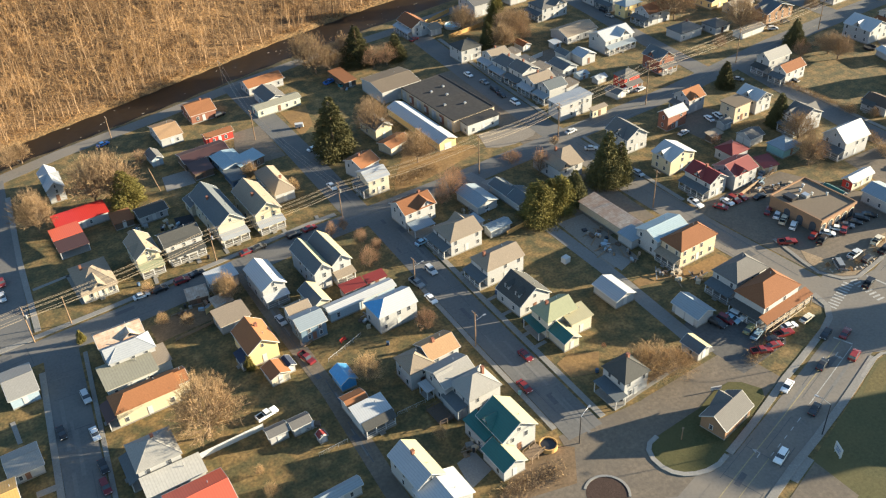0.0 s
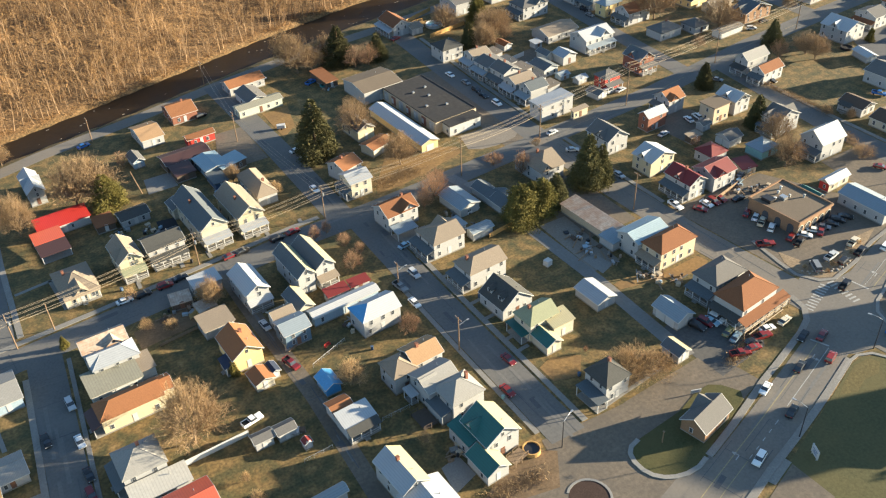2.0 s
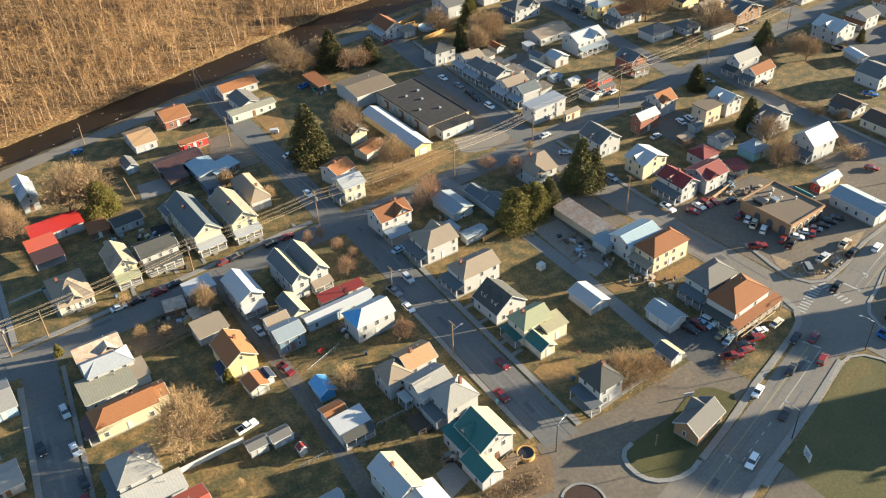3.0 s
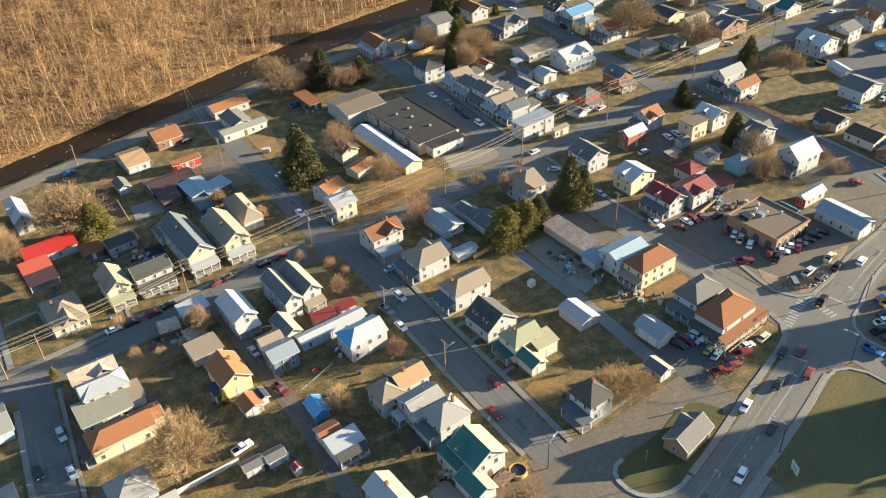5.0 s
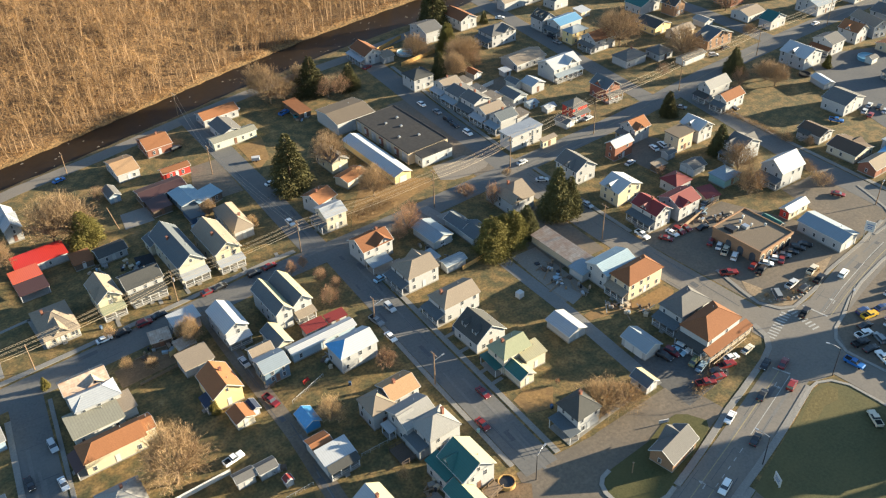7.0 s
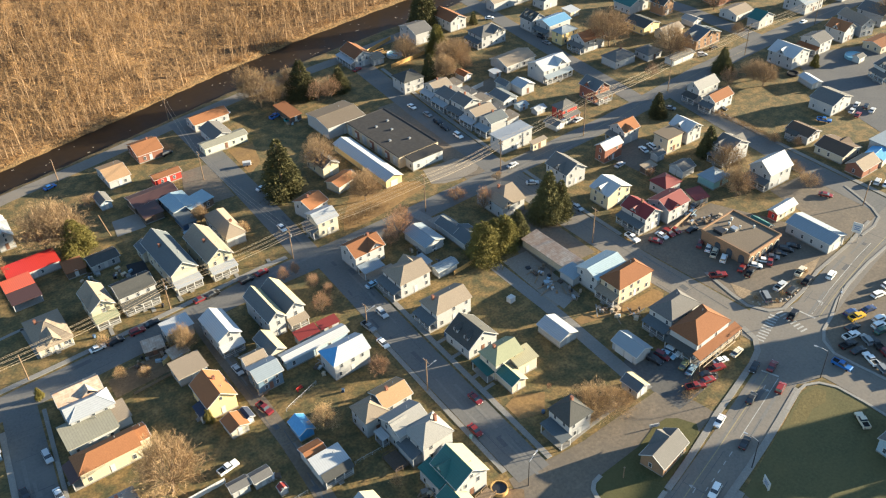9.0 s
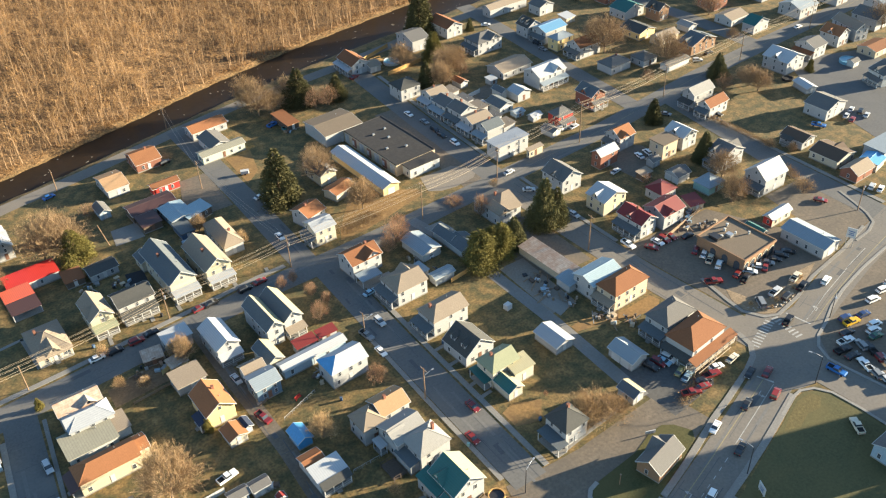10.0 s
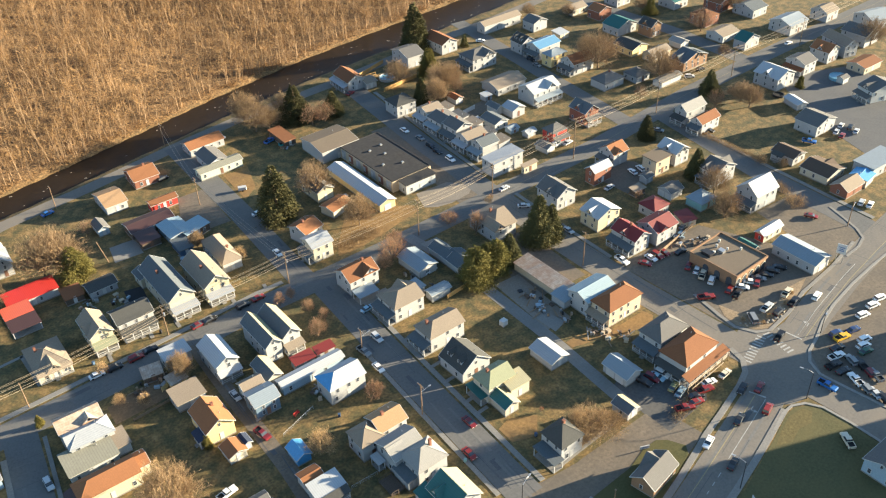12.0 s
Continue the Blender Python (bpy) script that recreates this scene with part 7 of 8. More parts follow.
LAWN = mat("winter_lawn", (0.070, 0.072, 0.030), 0.95, 0.35, 2.0, 0.12, bump=0.5, tint=(0.10, 0.085, 0.035))
island()
# drive and small car park cut into the field, and the kerb of the car lot
patch("pavement_field_apron", [(108.4, 66.0), (109.0, 64.4), (115.9, 66.6), (115.3, 69.0)], 0.05, CONCRETE, "cracked pale concrete drive apron", "driveway")
patch("pavement_field_park", [(96, 50), (116.2, 56.5), (115.7, 66.3), (104, 62.4)], 0.046, LOT, "dark asphalt car park by the field", "parking")
ribbon("pavement_lot_kerb", [(172.5, 50), (170.5, 60), (168.6, 70), (167, 78), (166.3, 82.5), (168, 86.8), (171.5, 89.4), (177, 91.4), (184, 94.6), (192, 97.2), (204, 99.8), (216, 101.6), (230, 103.2)], 0.8, 0.15, KERB, "pale kerb round the car lot", "kerb", 0.17)
BEDS = mat("tan_gravel_bed", (0.30, 0.225, 0.145), 0.95, 0.4, 1.6, 0.3, bump=0.5, tint=(0.19, 0.14, 0.09))
patch("ground_corner_bed", [(164.8, 112), (164.3, 107.4), (166.8, 103.2), (170, 101.5), (180, 103.3), (190, 106.6), (196, 109.2), (186, 109.6), (180, 106.4), (173, 106.5), (169, 110), (167, 116)], 0.05, BEDS, "tan gravel planting bed at the corner of the lot", "planting bed")
def boulder(x, y, r, seed):
    """A rounded, uneven border stone half sunk into the ground."""
    rnd = random.Random(seed)
    bm = bmesh.new()
    bmesh.ops.create_icosphere(bm, subdivisions=2, radius=r)
    for v in bm.verts:
        v.co *= rnd.uniform(0.86, 1.12)
        v.co.z *= 0.7
    me = bpy.data.meshes.new("border_stone")
    bm.to_mesh(me)
    bm.free()
    me.materials.append(STONE)
    ob = new("border_stone", me)
    ob.matrix_basis = pose(x, y, 0.05 + r * 0.3, 0, 0, rnd.uniform(0, 360))
    tagged(ob, "pale rounded border stone on the gravel bed", "stone", "border stones")


STONE = mat("pale_border_stone", (0.34, 0.30, 0.25), 0.9, 0.3, 3.0, 0.5, bump=0.4)
for k in range(22):
    a = k / 21
    boulder(165.6 + 13 * a + 0.5 * math.sin(k * 2.3), 106.6 - 4.6 * math.sin(a * 2.2) + 1.0 * a + 0.4 * math.cos(k * 1.7), 0.3 + 0.16 * math.sin(k * 3.1) ** 2, 70 + k)
ribbon("pavement_far_corner", [(232.5, 128), (230.5, 121), (228.6, 115.5), (226, 111.5), (221, 109.6), (214, 108.8)], 0.8, 0.15, CONCRETE, "curved pale concrete pavement at a street corner", "pavement", 0.17)


def dashes(name, line, off, material, dash, gap, width, z, lo=0.0, hi=1e9):
    """Painted line along a way of waypoints, dashed or (gap 0) whole; one mesh for the whole line."""
    m = Mesh()
    p = [Vector((x, y, 0)) for x, y in line]
    pos = 0.0
    for a, b in zip(p[:-1], p[1:]):
        d = (b - a)
        ln = d.length
        d.normalize()
        s = Vector((-d.y, d.x, 0))
        t = 0.0
        while t < ln:
            e = min(ln, t + dash)
            if lo <= pos + t <= hi:
                c0, c1 = a + d * t + s * off, a + d * e + s * off
                w = s * width / 2
                m.slab([(q.x, q.y, z) for q in (c0 - w, c1 - w, c1 + w, c0 + w)], 0.004)
            t += dash + gap
        pos += ln
    if m.f:
        structure(name, m, material, "worn painted road line", "road marking")


dashes("trim_lane_line", HWY[1:], -0.8, PAINT_Y, 8, 0, 0.18, 0.052, 0, 50)
dashes("trim_lane_line", HWY[1:], -0.8, PAINT, 1.3, 1.6, 0.18, 0.052, 52, 66)
dashes("trim_lane_line", HWY[1:], -0.6, PAINT, 6, 0, 0.18, 0.052, 67, 91)
dashes("trim_centre_line", HWY[1:], 2.0, PAINT_Y, 8, 0, 0.22, 0.052, 0, 90)
dashes("trim_lane_line", HWY[8:], 0.0, PAINT, 8, 0, 0.18, 0.052, 0, 40)
dashes("trim_centre_line", HWY[8:], -1.9, PAINT_Y, 8, 0, 0.2, 0.052, 0, 250)
dashes("trim_centre_line", B_LINE, 0, PAINT_Y, 6, 0.5, 0.14, 0.046, 560, 1100)


def crosswalk(x, y, ang, n, length, step=1.05):
    th = Mesh()
    c, s = math.cos(radians(ang)), math.sin(radians(ang))
    for i in range(n):
        t = (i - (n - 1) / 2) * step
        q = [(-0.25, -length / 2), (0.25, -length / 2), (0.25, length / 2), (-0.25, length / 2)]
        th.slab([(x + (t + a) * c - b * s, y + (t + a) * s + b * c, 0.056) for a, b in q], 0.006)
    structure("trim_crosswalk", th, PAINT, "worn white zebra crossing bars", "road marking")


crosswalk(160.6, 98.2, 20, 10, 2.4, 1.2)
crosswalk(167.6, 96.2, 86, 8, 2.2, 1.15)


def turn_arrow(x, y, ang):
    m = Mesh()
    c, s = math.cos(radians(ang)), math.sin(radians(ang))
    q = lambda a, b: (x + a * c - b * s, y + a * s + b * c, 0.055)
    m.slab([q(-1.4, -0.1), q(0.2, -0.1), q(0.2, 0.1), q(-1.4, 0.1)], 0.005)
    m.slab([q(0.0, 0.1), q(0.2, 0.1), q(0.2, 0.8), q(0.0, 0.8)], 0.005)
    m.slab([q(-0.4, 0.7), q(0.6, 0.7), q(0.1, 1.6)], 0.005)
    structure("trim_turn_arrow", m, PAINT, "white painted turn arrow", "road marking")


turn_arrow(108.5, 73.4, 20)
turn_arrow(143, 84.5, 200)
turn_arrow(180, 96.2, 16)
dashes("trim_stop_line", [(171.9, 99.8), (173.4, 93.4)], 0, PAINT, 8, 0, 0.45, 0.055)
dashes("trim_stop_line", [(147.3, 88.8), (149.0, 85.0)], 0, PAINT, 8, 0, 0.45, 0.055)

# fences, garden things
fence("long white board fence beside the back lawn", 13.8, 131.6, 27.6, 132.4, 1.7, TRIM)
fence("golden wooden board fence round a back yard", 163.7, 287.8, 181.5, 291.0, 1.8, FENCEWOOD)
fence("golden wooden board fence round a back yard", 160.5, 305.2, 178, 312.2, 1.7, FENCEWOOD)
fence("golden wooden board fence by a lawn", 108.5, 163.0, 118.0, 164.5, 1.5, FENCEWOOD)
fence("weathered plank fence behind white house", 168, 141.5, 190, 146.5, 1.4, WOOD)
wire_fence(47.5, 143.6, 57.5, 147.6)
wire_fence(53, 120.5, 62, 120.8)
wire_fence(34.5, 119.2, 41, 119.6)
fence("weathered fence at the garden edge", 20.0, 170.0, 31.0, 171.5, 0.9, WOOD)
staging = thing("timber_staging", 134.9, 97.3, 7.0, 0, "raw yellow timber beams and posts along the porch eave", "timber frame")
for k in range(7):
    part("post", Mesh().box(k * 2.85 - 0.07, -0.07, -0.1, k * 2.85 + 0.07, 0.07, 2.55), WOOD, staging)
for z, off, lo, hi in ((1.2, -0.5, 1.0, 14.5), (2.2, -0.14, -0.4, 16.2), (2.55, 0.0, 0.3, 17.5)):
    part("beam", Mesh().slab([(lo, off - 0.07, z), (hi, off + 0.15, z), (hi, off + 0.29, z), (lo, off + 0.07, z)], 0.14), WALL["tan"], staging)
fence("yellow painted board fence by sheds", 29.2, 175.6, 34.0, 177.8, 1.6, WALL["yellow"])


def round_pool(label, x, y, r, h, wallmat, watermat):
    th = thing("garden_pool", x, y, 0, 0, label, "pool")
    m = Mesh()
    n = 24
    for i in range(n):
        a, b = 2 * math.pi * i / n, 2 * math.pi * (i + 1) / n
        c = lambda t, rr, z: (rr * math.cos(t), rr * math.sin(t), z)
        m.face([c(a, r, 0), c(b, r, 0), c(b, r, h), c(a, r, h)])
        m.face([c(a, r, h), c(b, r, h), c(b, r - 0.25, h), c(a, r - 0.25, h)])
        m.face([c(b, r - 0.25, 0.1), c(a, r - 0.25, 0.1), c(a, r - 0.25, h), c(b, r - 0.25, h)])
    part("pool_wall", m, wallmat, th)
    w = Mesh()
    w.face([((r - 0.2) * math.cos(2 * math.pi * i / n), (r - 0.2) * math.sin(2 * math.pi * i / n), h - 0.3) for i in range(n)])
    part("pool_cover", w, watermat, th)
    return th


POOLBLUE = mat("pool_cover_blue", (0.14, 0.30, 0.40), 0.4, 0.2)
round_pool("round above-ground pool with a dark cover and pale rim", 74.6, 96.8, 1.9, 1.1, FENCEWOOD, DARKMETAL)
round_pool("round above-ground pool with a blue cover", 171.1, 297.6, 3.4, 1.1, TRIM, POOLBLUE)
round_pool("round above-ground pool with pale blue walls", 314.5, 184.0, 3.6, 1.2, POOLBLUE, POOLBLUE)
round_pool("round trampoline with a dark mat", 283.5, 188.6, 2.2, 0.9, DARKMETAL, RUBBER)


def deck(label, x, y, w, d, ang, h, material):
    th = thing("deck", x, y, ang, 0, label, "deck")
    n = int(w / 0.3)
    for i in range(n):
        xx = -w / 2 + w * (i + 0.5) / n
        part("plank", DECK_PLANK.setdefault((round(d, 1), material.name), Mesh().box(-0.13, -d / 2, -0.04, 0.13, d / 2, 0).data("plank", material)), None, th, at=pose(xx, 0, h))
    for sx in (-1, 0, 1):
        for sy in (-1, 1):
            part("post", Mesh().box(sx * (w / 2 - 0.1) - 0.06, sy * (d / 2 - 0.1) - 0.06, 0, sx * (w / 2 - 0.1) + 0.06, sy * (d / 2 - 0.1) + 0.06, h + 0.95), material, th)
    for sy in (-1, 1):
        part("rail", Mesh().box(-w / 2, sy * (d / 2 - 0.1) - 0.04, h + 0.85, w / 2, sy * (d / 2 - 0.1) + 0.04, h + 0.95), material, th)
    return th


DECK_PLANK = {}
deck("weathered wooden pool deck with a rail", 70.9, 96.6, 4.0, 2.6, 15, 1.1, WOOD)
deck("dark stained wooden deck with railings", 60.6, 115.8, 3.6, 5.4, 3.5, 0.7, WALL["darkwood"])
deck("tall wooden deck by the house", 166, 300.5, 5.0, 3.0, 3.5, 1.5, FENCEWOOD)


def sign_panel(label, x, y, ang, w, h, z):
    th = thing("roadside_sign", x, y, ang, 0, label, "sign")
    part("panel", Mesh().box(-w / 2, -0.09, z, w / 2, 0.09, z + h), TRIM, th)
    for sx in (-1, 1):
        part("post", Mesh().box(sx * w * 0.35 - 0.07, -0.07, 0, sx * w * 0.35 + 0.07, 0.07, z), STEEL, th)
    for k, (a, b) in enumerate(((0.7, 0.62), (0.5, 0.42), (0.6, 0.25))):
        part("lettering_bar", Mesh().box(-w * a / 2, -0.105, z + h * b, w * a / 2, -0.09, z + h * (b + 0.1)), mat("sign_blue", (0.10, 0.16, 0.30), 0.6), th)
    return th


sign_panel("white roadside sign panel on short posts", 120.6, 65.2, 246, 2.6, 2.2, 0.5)
sign_panel("tall pale roadside sign with bars of lettering", 209.6, 108.4, -68, 2.6, 3.2, 3.2)
sign_panel("low white banner sign on the island", 113.5, 90.6, -20, 2.4, 0.9, 0.3)

trailer = thing("box_trailer", 85.8, 252.9, -20, 0, "small white box trailer parked on dry grass", "trailer")
part("body", Mesh().prism([(-1.4, -0.75), (1.25, -0.75), (1.4, -0.55), (1.4, 0.55), (1.25, 0.75), (-1.4, 0.75)], 0.45, 1.55), TRIM, trailer)
for sy in (-1, 1):
    part("wheel", Mesh().tube((0, sy * 0.6, 0.28), (0, sy * 0.8, 0.28), 0.28, 0.28, 12), RUBBER, trailer)
part("hitch", Mesh().tube((1.35, 0, 0.45), (2.1, 0, 0.42), 0.05, 0.05, 6).tube((2.05, 0, 0), (2.05, 0, 0.45), 0.05, 0.05, 6), DARKMETAL, trailer)


def bench(x, y, ang):
    th = thing("garden_bench", x, y, ang, 0, "dark red painted wooden garden bench on the lawn", "bench")
    part("seat", Mesh().box(-0.9, -0.25, 0.4, 0.9, 0.25, 0.46), WALL["red"], th)
    part("backrest", Mesh().box(-0.9, 0.2, 0.5, 0.9, 0.27, 0.95), WALL["red"], th)
    for sx in (-1, 1):
        part("leg", Mesh().box(sx * 0.75 - 0.05, -0.22, 0, sx * 0.75 + 0.05, 0.25, 0.4), WALL["red"], th)


bench(53.3, 148.3, 20)
bale = thing("white_tank_cage", 114.3, 144.7, 10, 0, "white plastic storage tank in a cage on grass", "tank")
part("tank", Mesh().box(-0.9, -0.8, 0.15, 0.9, 0.8, 1.7), TRIM, bale)
part("pallet", Mesh().box(-1.0, -0.9, 0, 1.0, 0.9, 0.15), WOOD, bale)

# concrete slabs and front walks
patch("pavement_patio", [(37, 238), (46, 238), (46, 247), (38, 247)], 0.05, CONCRETE, "pale concrete patio slab", "patio")
patch("pavement_driveway", [(88, 170), (97, 170), (97, 178), (88, 178)], 0.05, CONCRETE, "pale concrete driveway", "driveway")
patch("pavement_driveway_two", [(118, 184), (124, 184), (123, 190), (117, 190)], 0.05, CONCRETE, "pale concrete pad", "driveway")
patch("pavement_driveway_three", [(56, 96), (62, 98), (61.5, 104), (57, 103)], 0.05, CONCRETE, "worn concrete driveway", "driveway")
for k, (yy, x1) in enumerate(((155.5, 93.5), (149.8, 93.0), (142.6, 92.5), (136.0, 92.5), (127.2, 92.0), (122.5, 92.5))):
    ribbon("pavement_front_walk", [(89.5, yy), (x1, yy + 0.3)], 1.0, 0.1, CONCRETE, "narrow concrete front walk", "walk", 0.1)

# front walks and garden paths
ribbon("pavement_garden_path", [(-5.9, 210.0), (3.4, 211.2)], 1.0, 0.07, CONCRETE, "narrow pale concrete garden path", "path", 0.08)
ribbon("pavement_garden_path", [(3.1, 211.4), (4.3, 196.8)], 1.1, 0.07, CONCRETE, "narrow pale concrete garden path", "path", 0.08)
ribbon("pavement_garden_path", [(-17.7, 163.5), (-17.2, 156.1)], 1.0, 0.07, CONCRETE, "narrow pale concrete garden path", "path", 0.08)
ribbon("pavement_garden_path", [(-16.6, 140.1), (-12.8, 140.0)], 1.6, 0.07, CONCRETE, "narrow pale concrete garden path", "path", 0.08)
ribbon("pavement_garden_path", [(22.2, 193.7), (22.2, 192.1)], 1.0, 0.07, CONCRETE, "narrow pale concrete garden path", "path", 0.08)
ribbon("pavement_garden_path", [(34.6, 200.8), (34.4, 197.4)], 1.1, 0.07, CONCRETE, "narrow pale concrete garden path", "path", 0.08)
ribbon("pavement_garden_path", [(58.9, 200.0), (58.7, 196.3)], 1.1, 0.07, CONCRETE, "narrow pale concrete garden path", "path", 0.08)
ribbon("pavement_garden_path", [(42.1, 200.9), (42.1, 197.3)], 1.0, 0.07, CONCRETE, "narrow pale concrete garden path", "path", 0.08)
ribbon("pavement_garden_path", [(22.5, 198.8), (22.3, 194.7)], 1.0, 0.07, CONCRETE, "narrow pale concrete garden path", "path", 0.08)
ribbon("pavement_garden_path", [(69.2, 200.9), (68.6, 197.3)], 1.0, 0.07, CONCRETE, "narrow pale concrete garden path", "path", 0.08)


def road_wear(name, line, width, seed, count):
    """Tar patches, seams and worn strips lying along a road."""
    rnd = random.Random(seed)
    old, fresh = Mesh(), Mesh()
    p = [Vector((x, y, 0)) for x, y in line]
    lens = [(b - a).length for a, b in zip(p[:-1], p[1:])]
    for k in range(count):
        t = rnd.uniform(0, sum(lens))
        i = 0
        while t > lens[i] and i < len(lens) - 1:
            t -= lens[i]
            i += 1
        d = (p[i + 1] - p[i]).normalized()
        s = Vector((-d.y, d.x, 0))
        kind = rnd.random()
        ln, wd = (rnd.uniform(6, 16), rnd.uniform(0.08, 0.2)) if kind < 0.45 else (rnd.uniform(1.2, 5), rnd.uniform(0.5, 1.6)) if kind < 0.7 else (rnd.uniform(8, 18), rnd.uniform(0.4, 0.9))
        if rnd.random() < 0.2:
            ln, wd = 0.14, width * 0.9
        c = p[i] + d * t + s * rnd.uniform(-0.5, 0.5) * (width - wd - 0.4)
        if wd > width * 0.8:
            c = p[i] + d * t
        m = fresh if kind < 0.7 else old
        z = 0.047 + 0.0004 * k
        sk = s * rnd.uniform(-0.15, 0.15)
        q = [c - d * ln / 2 - s * wd / 2, c + d * ln / 2 - s * wd / 2 + sk, c + d * ln / 2 + s * wd / 2 + sk, c - d * ln / 2 + s * wd / 2]
        m.slab([(v.x, v.y, z) for v in q], 0.003)
    structure(name, fresh, TAR, "dark tar seams and patches on the asphalt", "road patch")
    structure(name, old, WORN, "pale worn strips on the asphalt", "road patch")


TAR = mat("road_tar_patch", (0.105, 0.105, 0.107), 0.8, 0.25, 2.0, 0.3)
WORN = mat("worn_pale_asphalt", (0.165, 0.159, 0.150), 0.95, 0.2, 1.2, 0.2)
road_wear("road_wear", B_LINE[1:-1], 8.0, 1, 60)
road_wear("road_wear", [(83.5, 190), (83.2, 150), (83.4, 98)], 7.6, 2, 26)
road_wear("road_wear", HWY[1:7], 9.0, 3, 26)
road_wear("road_wear", HWY[8:13], 9.0, 8, 22)
road_wear("road_wear", [(-4.4, 180), (-8, 133), (-13, 70)], 7.2, 4, 26)
road_wear("road_wear", [(152, 195), (152.5, 165), (154, 135), (157, 100)], 8.5, 5, 24)
road_wear("road_wear", [(42.8, 186), (44, 135), (43.2, 102)], 3.4, 6, 18)
road_wear("road_wear", [(79.5, 200), (79.5, 240), (78, 292)], 7.4, 7, 18)

# ---- yard clutter, hedges, piles ----
CLUT = [WOOD, STEEL, DARKMETAL, WALL["tan"], CONCRETE, WALL["bluegrey"], ROOF["rusty"], WALL["darkwood"]]


def junk(x, y, n, spread, seed, label="heap of mixed yard junk, boards, bins and crates"):
    """A loose heap: crates, boards, drums."""
    rnd = random.Random(seed)
    th = thing("junk_heap", x, y, rnd.uniform(0, 90), 0, label, "clutter")
    for i in range(n):
        a, r = rnd.uniform(0, 6.28), spread * math.sqrt(rnd.random())
        px, py = r * math.cos(a), r * math.sin(a)
        k = rnd.random()
        mt = rnd.choice(CLUT)
        if k < 0.45:
            w, d, h = rnd.uniform(0.3, 0.9), rnd.uniform(0.3, 0.8), rnd.uniform(0.25, 0.9)
            part("crate", Mesh().box(-w, -d, 0, w, d, h), mt, th, at=pose(px, py, 0, 0, 0, rnd.uniform(0, 180)))
        elif k < 0.75:
            ln = rnd.uniform(1.0, 2.6)
            part("board", Mesh().box(-ln, -0.15, 0, ln, 0.15, 0.08), rnd.choice((WOOD, CONCRETE, POLEWOOD)), th, at=pose(px, py, rnd.uniform(0.05, 0.6), rnd.uniform(-8, 8), rnd.uniform(-12, 12), rnd.uniform(0, 180)))
        else:
            part("drum", Mesh().tube((0, 0, 0), (0, 0, 0.9), 0.32, 0.32, 10), mt, th, at=pose(px, py, 0))
    return th


for i, (x, y, n, s) in enumerate(((61.5, 104.5, 14, 2.2), (127.5, 150.0, 16, 4.0), (127.0, 143.0, 14, 3.4), (129.5, 137.5, 10, 2.6), (62.0, 151.5, 12, 2.6), (181, 142.5, 16, 4.0), (187, 140.0, 12, 3.0), (24.0, 222.5, 12, 3.0), (32.5, 220.0, 10, 3.0), (26.0, 178.5, 12, 3.0), (31.5, 180.5, 10, 2.6), (48.5, 126.0, 8, 2.0), (46.0, 153.0, 8, 1.6), (134.0, 124.5, 10, 2.6), (138, 121.5, 8, 2.4), (131.0, 128.0, 7, 2.0), (110.5, 170, 8, 2.4), (57.0, 226.5, 10, 2.6), (105.5, 178.5, 7, 2.0), (36, 127.5, 6, 1.6), (139.5, 99.5, 8, 3.0), (112.0, 272.0, 8, 2.4))):
    junk(x, y, n, s, 40 + i)


def bin_(x, y, ang, mt):
    th = thing("wheeled_bin", x, y, ang, 0, "dark plastic wheeled rubbish bin beside the house", "bin", "bins")
    part("body", Mesh().prism([(-0.28, -0.3), (0.28, -0.3), (0.28, 0.3), (-0.28, 0.3)], 0.05, 0.95), mt, th)
    part("lid", Mesh().box(-0.31, -0.34, 0.95, 0.31, 0.34, 1.02), mt, th)
    part("wheel", Mesh().tube((-0.3, 0.28, 0.1), (0.3, 0.28, 0.1), 0.1, 0.1, 8), RUBBER, th)


for k, (x, y) in enumerate(((92.5, 143.5), (92.0, 131.0), (78.0, 112.0), (61.5, 141.5), (38.5, 149.5), (52.0, 171.0), (18.0, 196.5), (37.0, 198.0), (92.0, 172.0), (96.0, 108.5))):
    bin_(x, y, 20 * k, (WALL["navy"], DARKMETAL, WALL["teal"])[k % 3])


def hedge(label, x0, y0, x1, y1, h, wide, seed, thick=150, material=None):
    """A dry hedge: many short twigs along a line."""
    rng = np.random.default_rng(seed)
    d = np.array([x1 - x0, y1 - y0])
    ln = float(np.linalg.norm(d))
    v, f = [], []
    for _ in range(int(ln * thick)):
        t = rng.random()
        c = np.array([d[0] * t, d[1] * t, 0]) + np.array([rng.normal(0, wide * 0.4), rng.normal(0, wide * 0.4), 0])
        z = rng.uniform(0, h) * rng.uniform(0.6, 1)
        c[2] = z
        e = c + rng.normal(0, 0.3, 3) + np.array([0, 0, 0.4])
        w = rng.normal(0, 0.03, 3)
        k = len(v)
        v += [tuple(c - w), tuple(c + w), tuple(e)]
        f.append((k, k + 1, k + 2))
    th = thing("hedge", x0, y0, 0, 0, label, "hedge")
    part("foliage", mesh_of("foliage", v, f, material or TWIG), None, th)


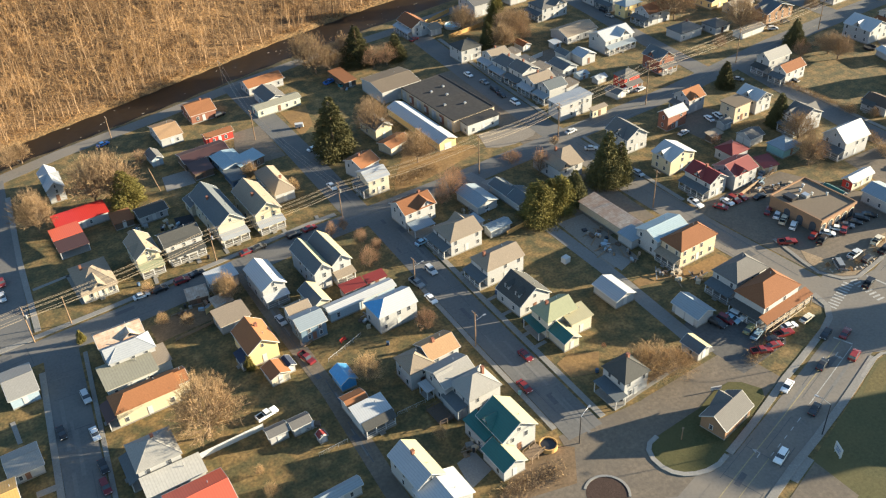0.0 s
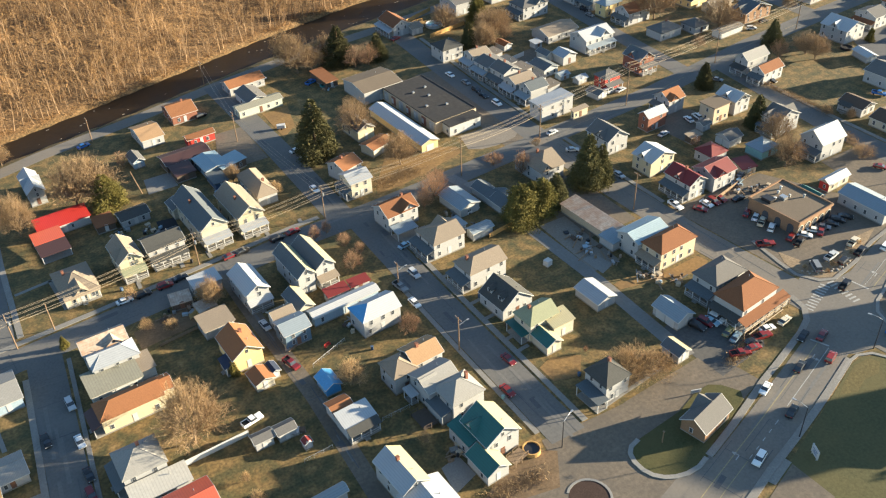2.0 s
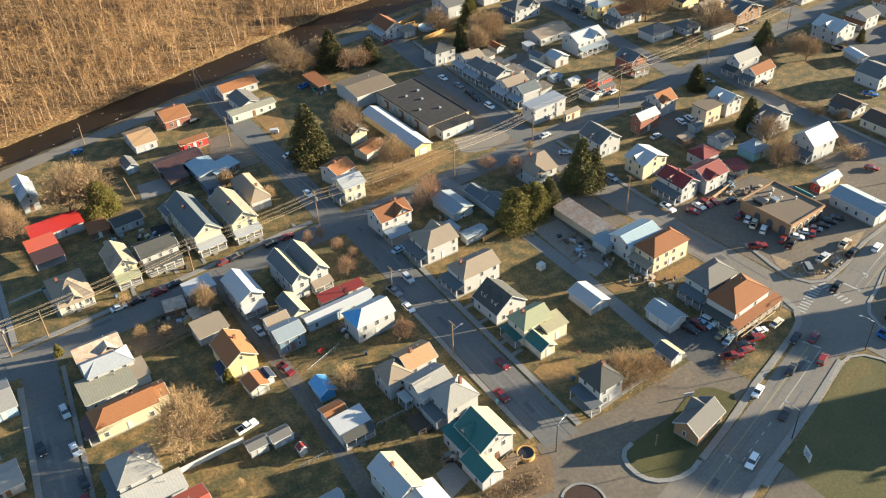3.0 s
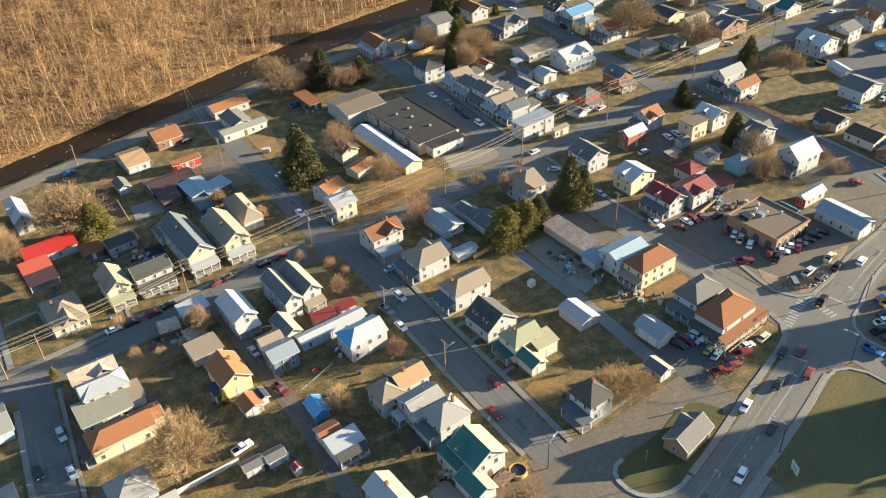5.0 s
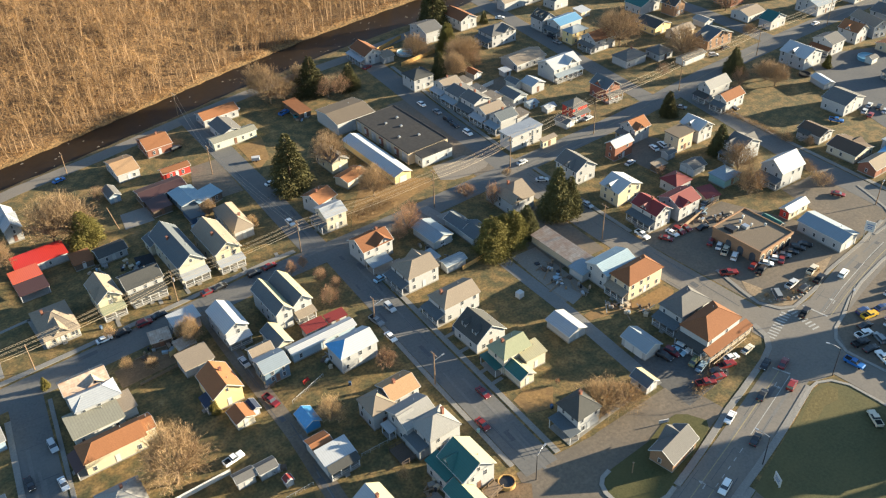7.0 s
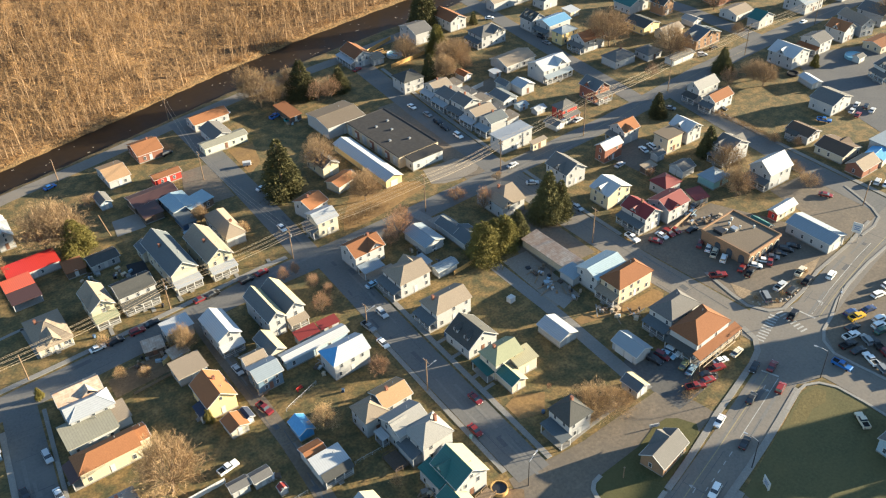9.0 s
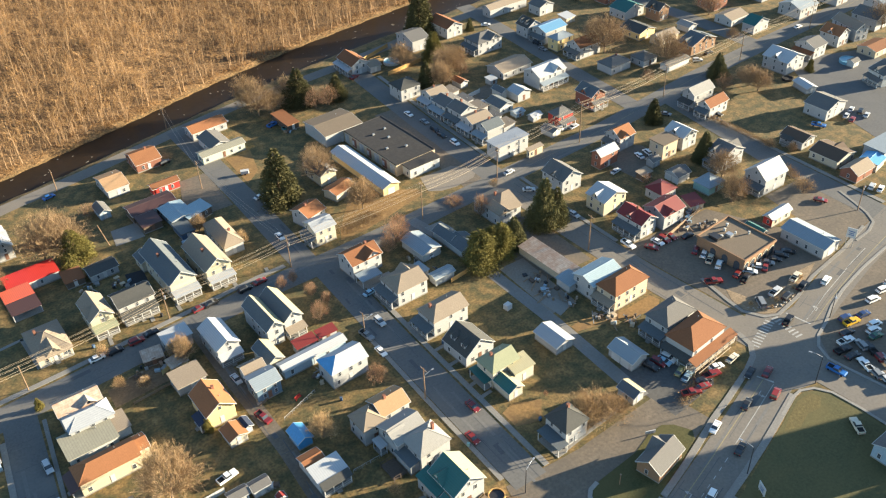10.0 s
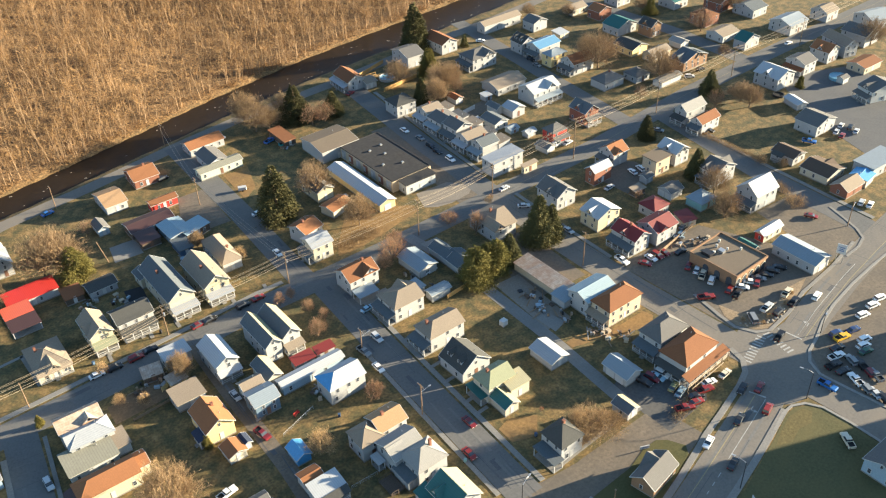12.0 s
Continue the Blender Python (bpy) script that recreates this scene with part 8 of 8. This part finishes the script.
hedge("dry brown hedge along the street", 236.5, 190, 238.2, 158, 1.4, 1.6, 3)
hedge("dry brown hedge by the lawn", 230.5, 147, 226, 137, 2.0, 2.2, 4)
hedge("rough dry weeds along the parking edge", 126, 92.8, 140, 97.4, 0.8, 2.4, 5)
hedge("rough dry weeds under the wires", 94, 203.5, 111, 205, 0.7, 4.0, 6)
hedge("dry grass tufts along the dirt bank", 60, 91.5, 73, 91, 0.4, 3.0, 7, 130)
# coarse golden grass, its colour brightened for the sunlight on this corner
patch("ground_golden_grass", [(138.5, 73.6), (142.5, 72.2), (147, 73.8), (151, 73.4), (154.2, 75.6), (153, 77.6), (148.5, 77.8), (142.5, 75.6)], 0.036, mat("sunlit_golden_grass", (0.135, 0.108, 0.046), 0.95, 0.4, 1.4, 0.3, bump=0.5, tint=(0.115, 0.096, 0.044)), "coarse golden grass at the field corner, sunlight in its colour", "grass")

# the mown field in the corner of the highway and the east street, and its kerb
FIELD = [(72, 46.0), (98, 59.6), (120, 68.4), (142, 76.0), (148, 78.4), (151.5, 78.8), (154.5, 77.6), (156.6, 74.5), (157.6, 68), (158.2, 56), (159.5, 30), (162, -20), (60, -20)]
patch("ground_field", FIELD[::-1], 0.03, mat("mown_field_grass", (0.092, 0.088, 0.042), 0.95, 0.35, 1.6, 0.10, bump=0.4, tint=(0.125, 0.105, 0.046)), "mown dull green field beside the highway", "field")
ribbon("pavement_field_kerb", [(142, 76.9), (148, 79.2), (151.7, 79.6), (155, 78.2), (157.3, 74.8), (158.3, 68), (158.9, 56), (160.2, 30)], 0.7, 0.16, KERB, "rounded pale kerb at the field corner", "kerb", 0.18)

# small sheds and a wall behind the row houses
house("small white shed with a brown roof", 181.3, 262.8, 4.2, 6.2, 5, 2.4, axis="y", rise=1.0, wall="white", top="brown", win="", name="shed", category="shed")
house("small white flat-roofed shed beside a house", 192.1, 256.7, 4.0, 4.0, 4, 2.3, roof="shed", rise=0.4, wall="white", top="metal", win="", name="shed", category="shed")
house("narrow grey shed with a slate gable roof", 188.4, 246.0, 4.0, 6.4, 4, 2.8, axis="y", rise=1.2, wall="grey", top="slate", win="", name="shed", category="shed")
house("small blue-grey metal garden shed", 183.8, 229.6, 4.6, 4.0, 4, 1.9, rise=0.7, wall="bluegrey", top="bluegrey", win="", name="shed", category="shed")
house("small pale metal hut with a low roof", 187.0, 223.4, 5.0, 3.6, 8, 1.9, rise=0.9, wall="white", top="metal", win="", name="shed", category="shed")
house("tiny pale storage box shed", 177.5, 242.9, 3.4, 3.0, 4, 1.8, roof="shed", rise=0.3, wall="cream", top="metal", win="", name="shed", category="shed")
house("low shed with a worn grey roof behind the corner shop", 184.7, 211.5, 5.0, 6.0, 10, 2.2, axis="y", rise=0.9, wall="white", top="grey", win="", name="shed", category="shed")
house("low rear wing with a slate roof", 41.8, 223.0, 5.6, 6.0, 5, 3.4, axis="y", rise=1.2, wall="cream", top="slate", win="w", name="extension", category="extension")
house("small lean-to with a pale blue metal roof", 102.6, 170.6, 4.2, 5.2, 4, 2.8, roof="shed", axis="y", rise=0.6, wall="white", top="bluegrey", win="", name="shed", category="shed")
fence("long white board fence behind the row houses", 171.6, 250.6, 183.7, 252.9, 1.8, TRIM)
patch("pavement_black_pad", [(33.7, 211.6), (39.0, 210.0), (39.6, 221.8), (34.6, 222.6)], 0.035, mat("black_asphalt_pad", (0.035, 0.036, 0.04), 0.9, 0.3, 2.0, 0.3), "black asphalt parking pad between houses", "parking")
patch("pavement_back_lot", [(174, 254), (196, 258), (190, 250), (176, 246)][::-1], 0.03, LOT, "asphalt back yard behind the row houses", "parking")

patch("ground_mulch_bed", [(77.27 + 4.0 * math.cos(radians(a)), 81.51 + 4.0 * math.sin(radians(a))) for a in range(0, 360, 15)], 0.05, mat("dark_bark_mulch", (0.062, 0.040, 0.032), 0.95, 0.4, 3.0, 0.5, bump=0.5), "dark brown mulch bed inside the curved kerb", "planting bed")
ribbon("pavement_corner_kerb", [(77.27 + 4.24 * math.cos(radians(a)), 81.51 + 4.24 * math.sin(radians(a))) for a in np.linspace(134, -42, 16)], 0.5, 0.13, KERB, "curved pale kerb at the lane corner", "kerb", 0.15)
house("small yellow shed with a rust-streaked roof", 33.5, 176.2, 5.0, 4.0, 8, 2.2, roof="shed", rise=0.5, wall="yellow", top="rusty", win="s", name="shed", category="shed")
house("weathered timber shed with a sagging metal roof", 29.2, 182.3, 5.4, 4.4, -6, 2.2, roof="shed", rise=0.6, wall="darkwood", top="rusty", win="", name="shed", category="shed")

# more houses and sheds far along the streets
house("low house with a tan roof far along the river road", 280.8, 304.7, 10, 7, 4, 3.0, axis="x", rise=1.6, wall="cream", top="tan")
house("brown brick two-storey house with a dark gabled roof", 289.0, 263.8, 7.4, 8, 4, 5.0, axis="y", rise=2.6, wall="tanbrick", top="dark", cross=(("w", 4.5, 0.0, 2.2),))
house("white house with a grey roof behind dormered house", 253.6, 301.5, 9, 8, 4, 4.2, axis="y", rise=1.8, wall="white", top="grey")
house("small open shed with a white metal roof", 255.7, 286.1, 6, 6, 4, 2.6, roof="shed", rise=0.6, wall="tan", top="white", win="", name="shed", category="shed")
house("long low grey shed beside the far street", 258.8, 223.8, 13, 5, 4, 2.4, axis="x", rise=0.9, wall="grey", top="grey", win="", name="shed", category="shed")
house("small white garage with a pale roof in a far yard", 289.5, 246.5, 6, 7, 4, 2.6, axis="y", rise=1.2, wall="white", top="palegrey", win="", name="garage", category="garage")
house("white house with a slate roof beyond the far gardens", 304.5, 300.7, 10, 9, 4, 4.6, axis="x", rise=2.2, wall="white", top="slate")
house("brick house with a rust roof beyond the far gardens", 285.8, 293.1, 9, 8, 4, 4.2, axis="y", rise=2.0, wall="brick", top="rust")

# white water and stones in the river
stones = Mesh()
rnd = random.Random(9)
for _ in range(90):
    x = rnd.uniform(-30, 260)
    s, n = float(bank_south(x)), float(bank_north(x))
    y = s + (n - s) * rnd.uniform(0.1, 0.9)
    r = rnd.uniform(0.08, 0.3)
    stones.slab([(x - r * 1.8, y - r * 0.4, -1.62), (x + r, y - r * 0.5, -1.62), (x + r * 1.6, y + r * 0.3, -1.6), (x - r * 0.7, y + r * 0.5, -1.6)], 0.2)
tagged(part("river_stones", stones, mat("wet_stone", (0.24, 0.22, 0.19), 0.5, 0.3)), "pale wet stones and riffles in the river", "stones", kind="stuff")

# outside the view, to the east: a tall block, a lower one and a few evergreens, added to throw shade over the field and
# the crossing
house("tall plain grey block added out of view to shade the field", 232, 33.7, 20, 17.5, -18, 24.6, roof="gable", axis="x", rise=1.6, wall="grey", top="grey", name="shade_block", category="mill", win="")
house("plain brick block added out of view to shade the crossing", 226, 64.4, 12, 14.0, -18, 15.4, roof="gable", axis="x", rise=1.8, wall="brick", top="grey", name="hall", category="hall", win="")
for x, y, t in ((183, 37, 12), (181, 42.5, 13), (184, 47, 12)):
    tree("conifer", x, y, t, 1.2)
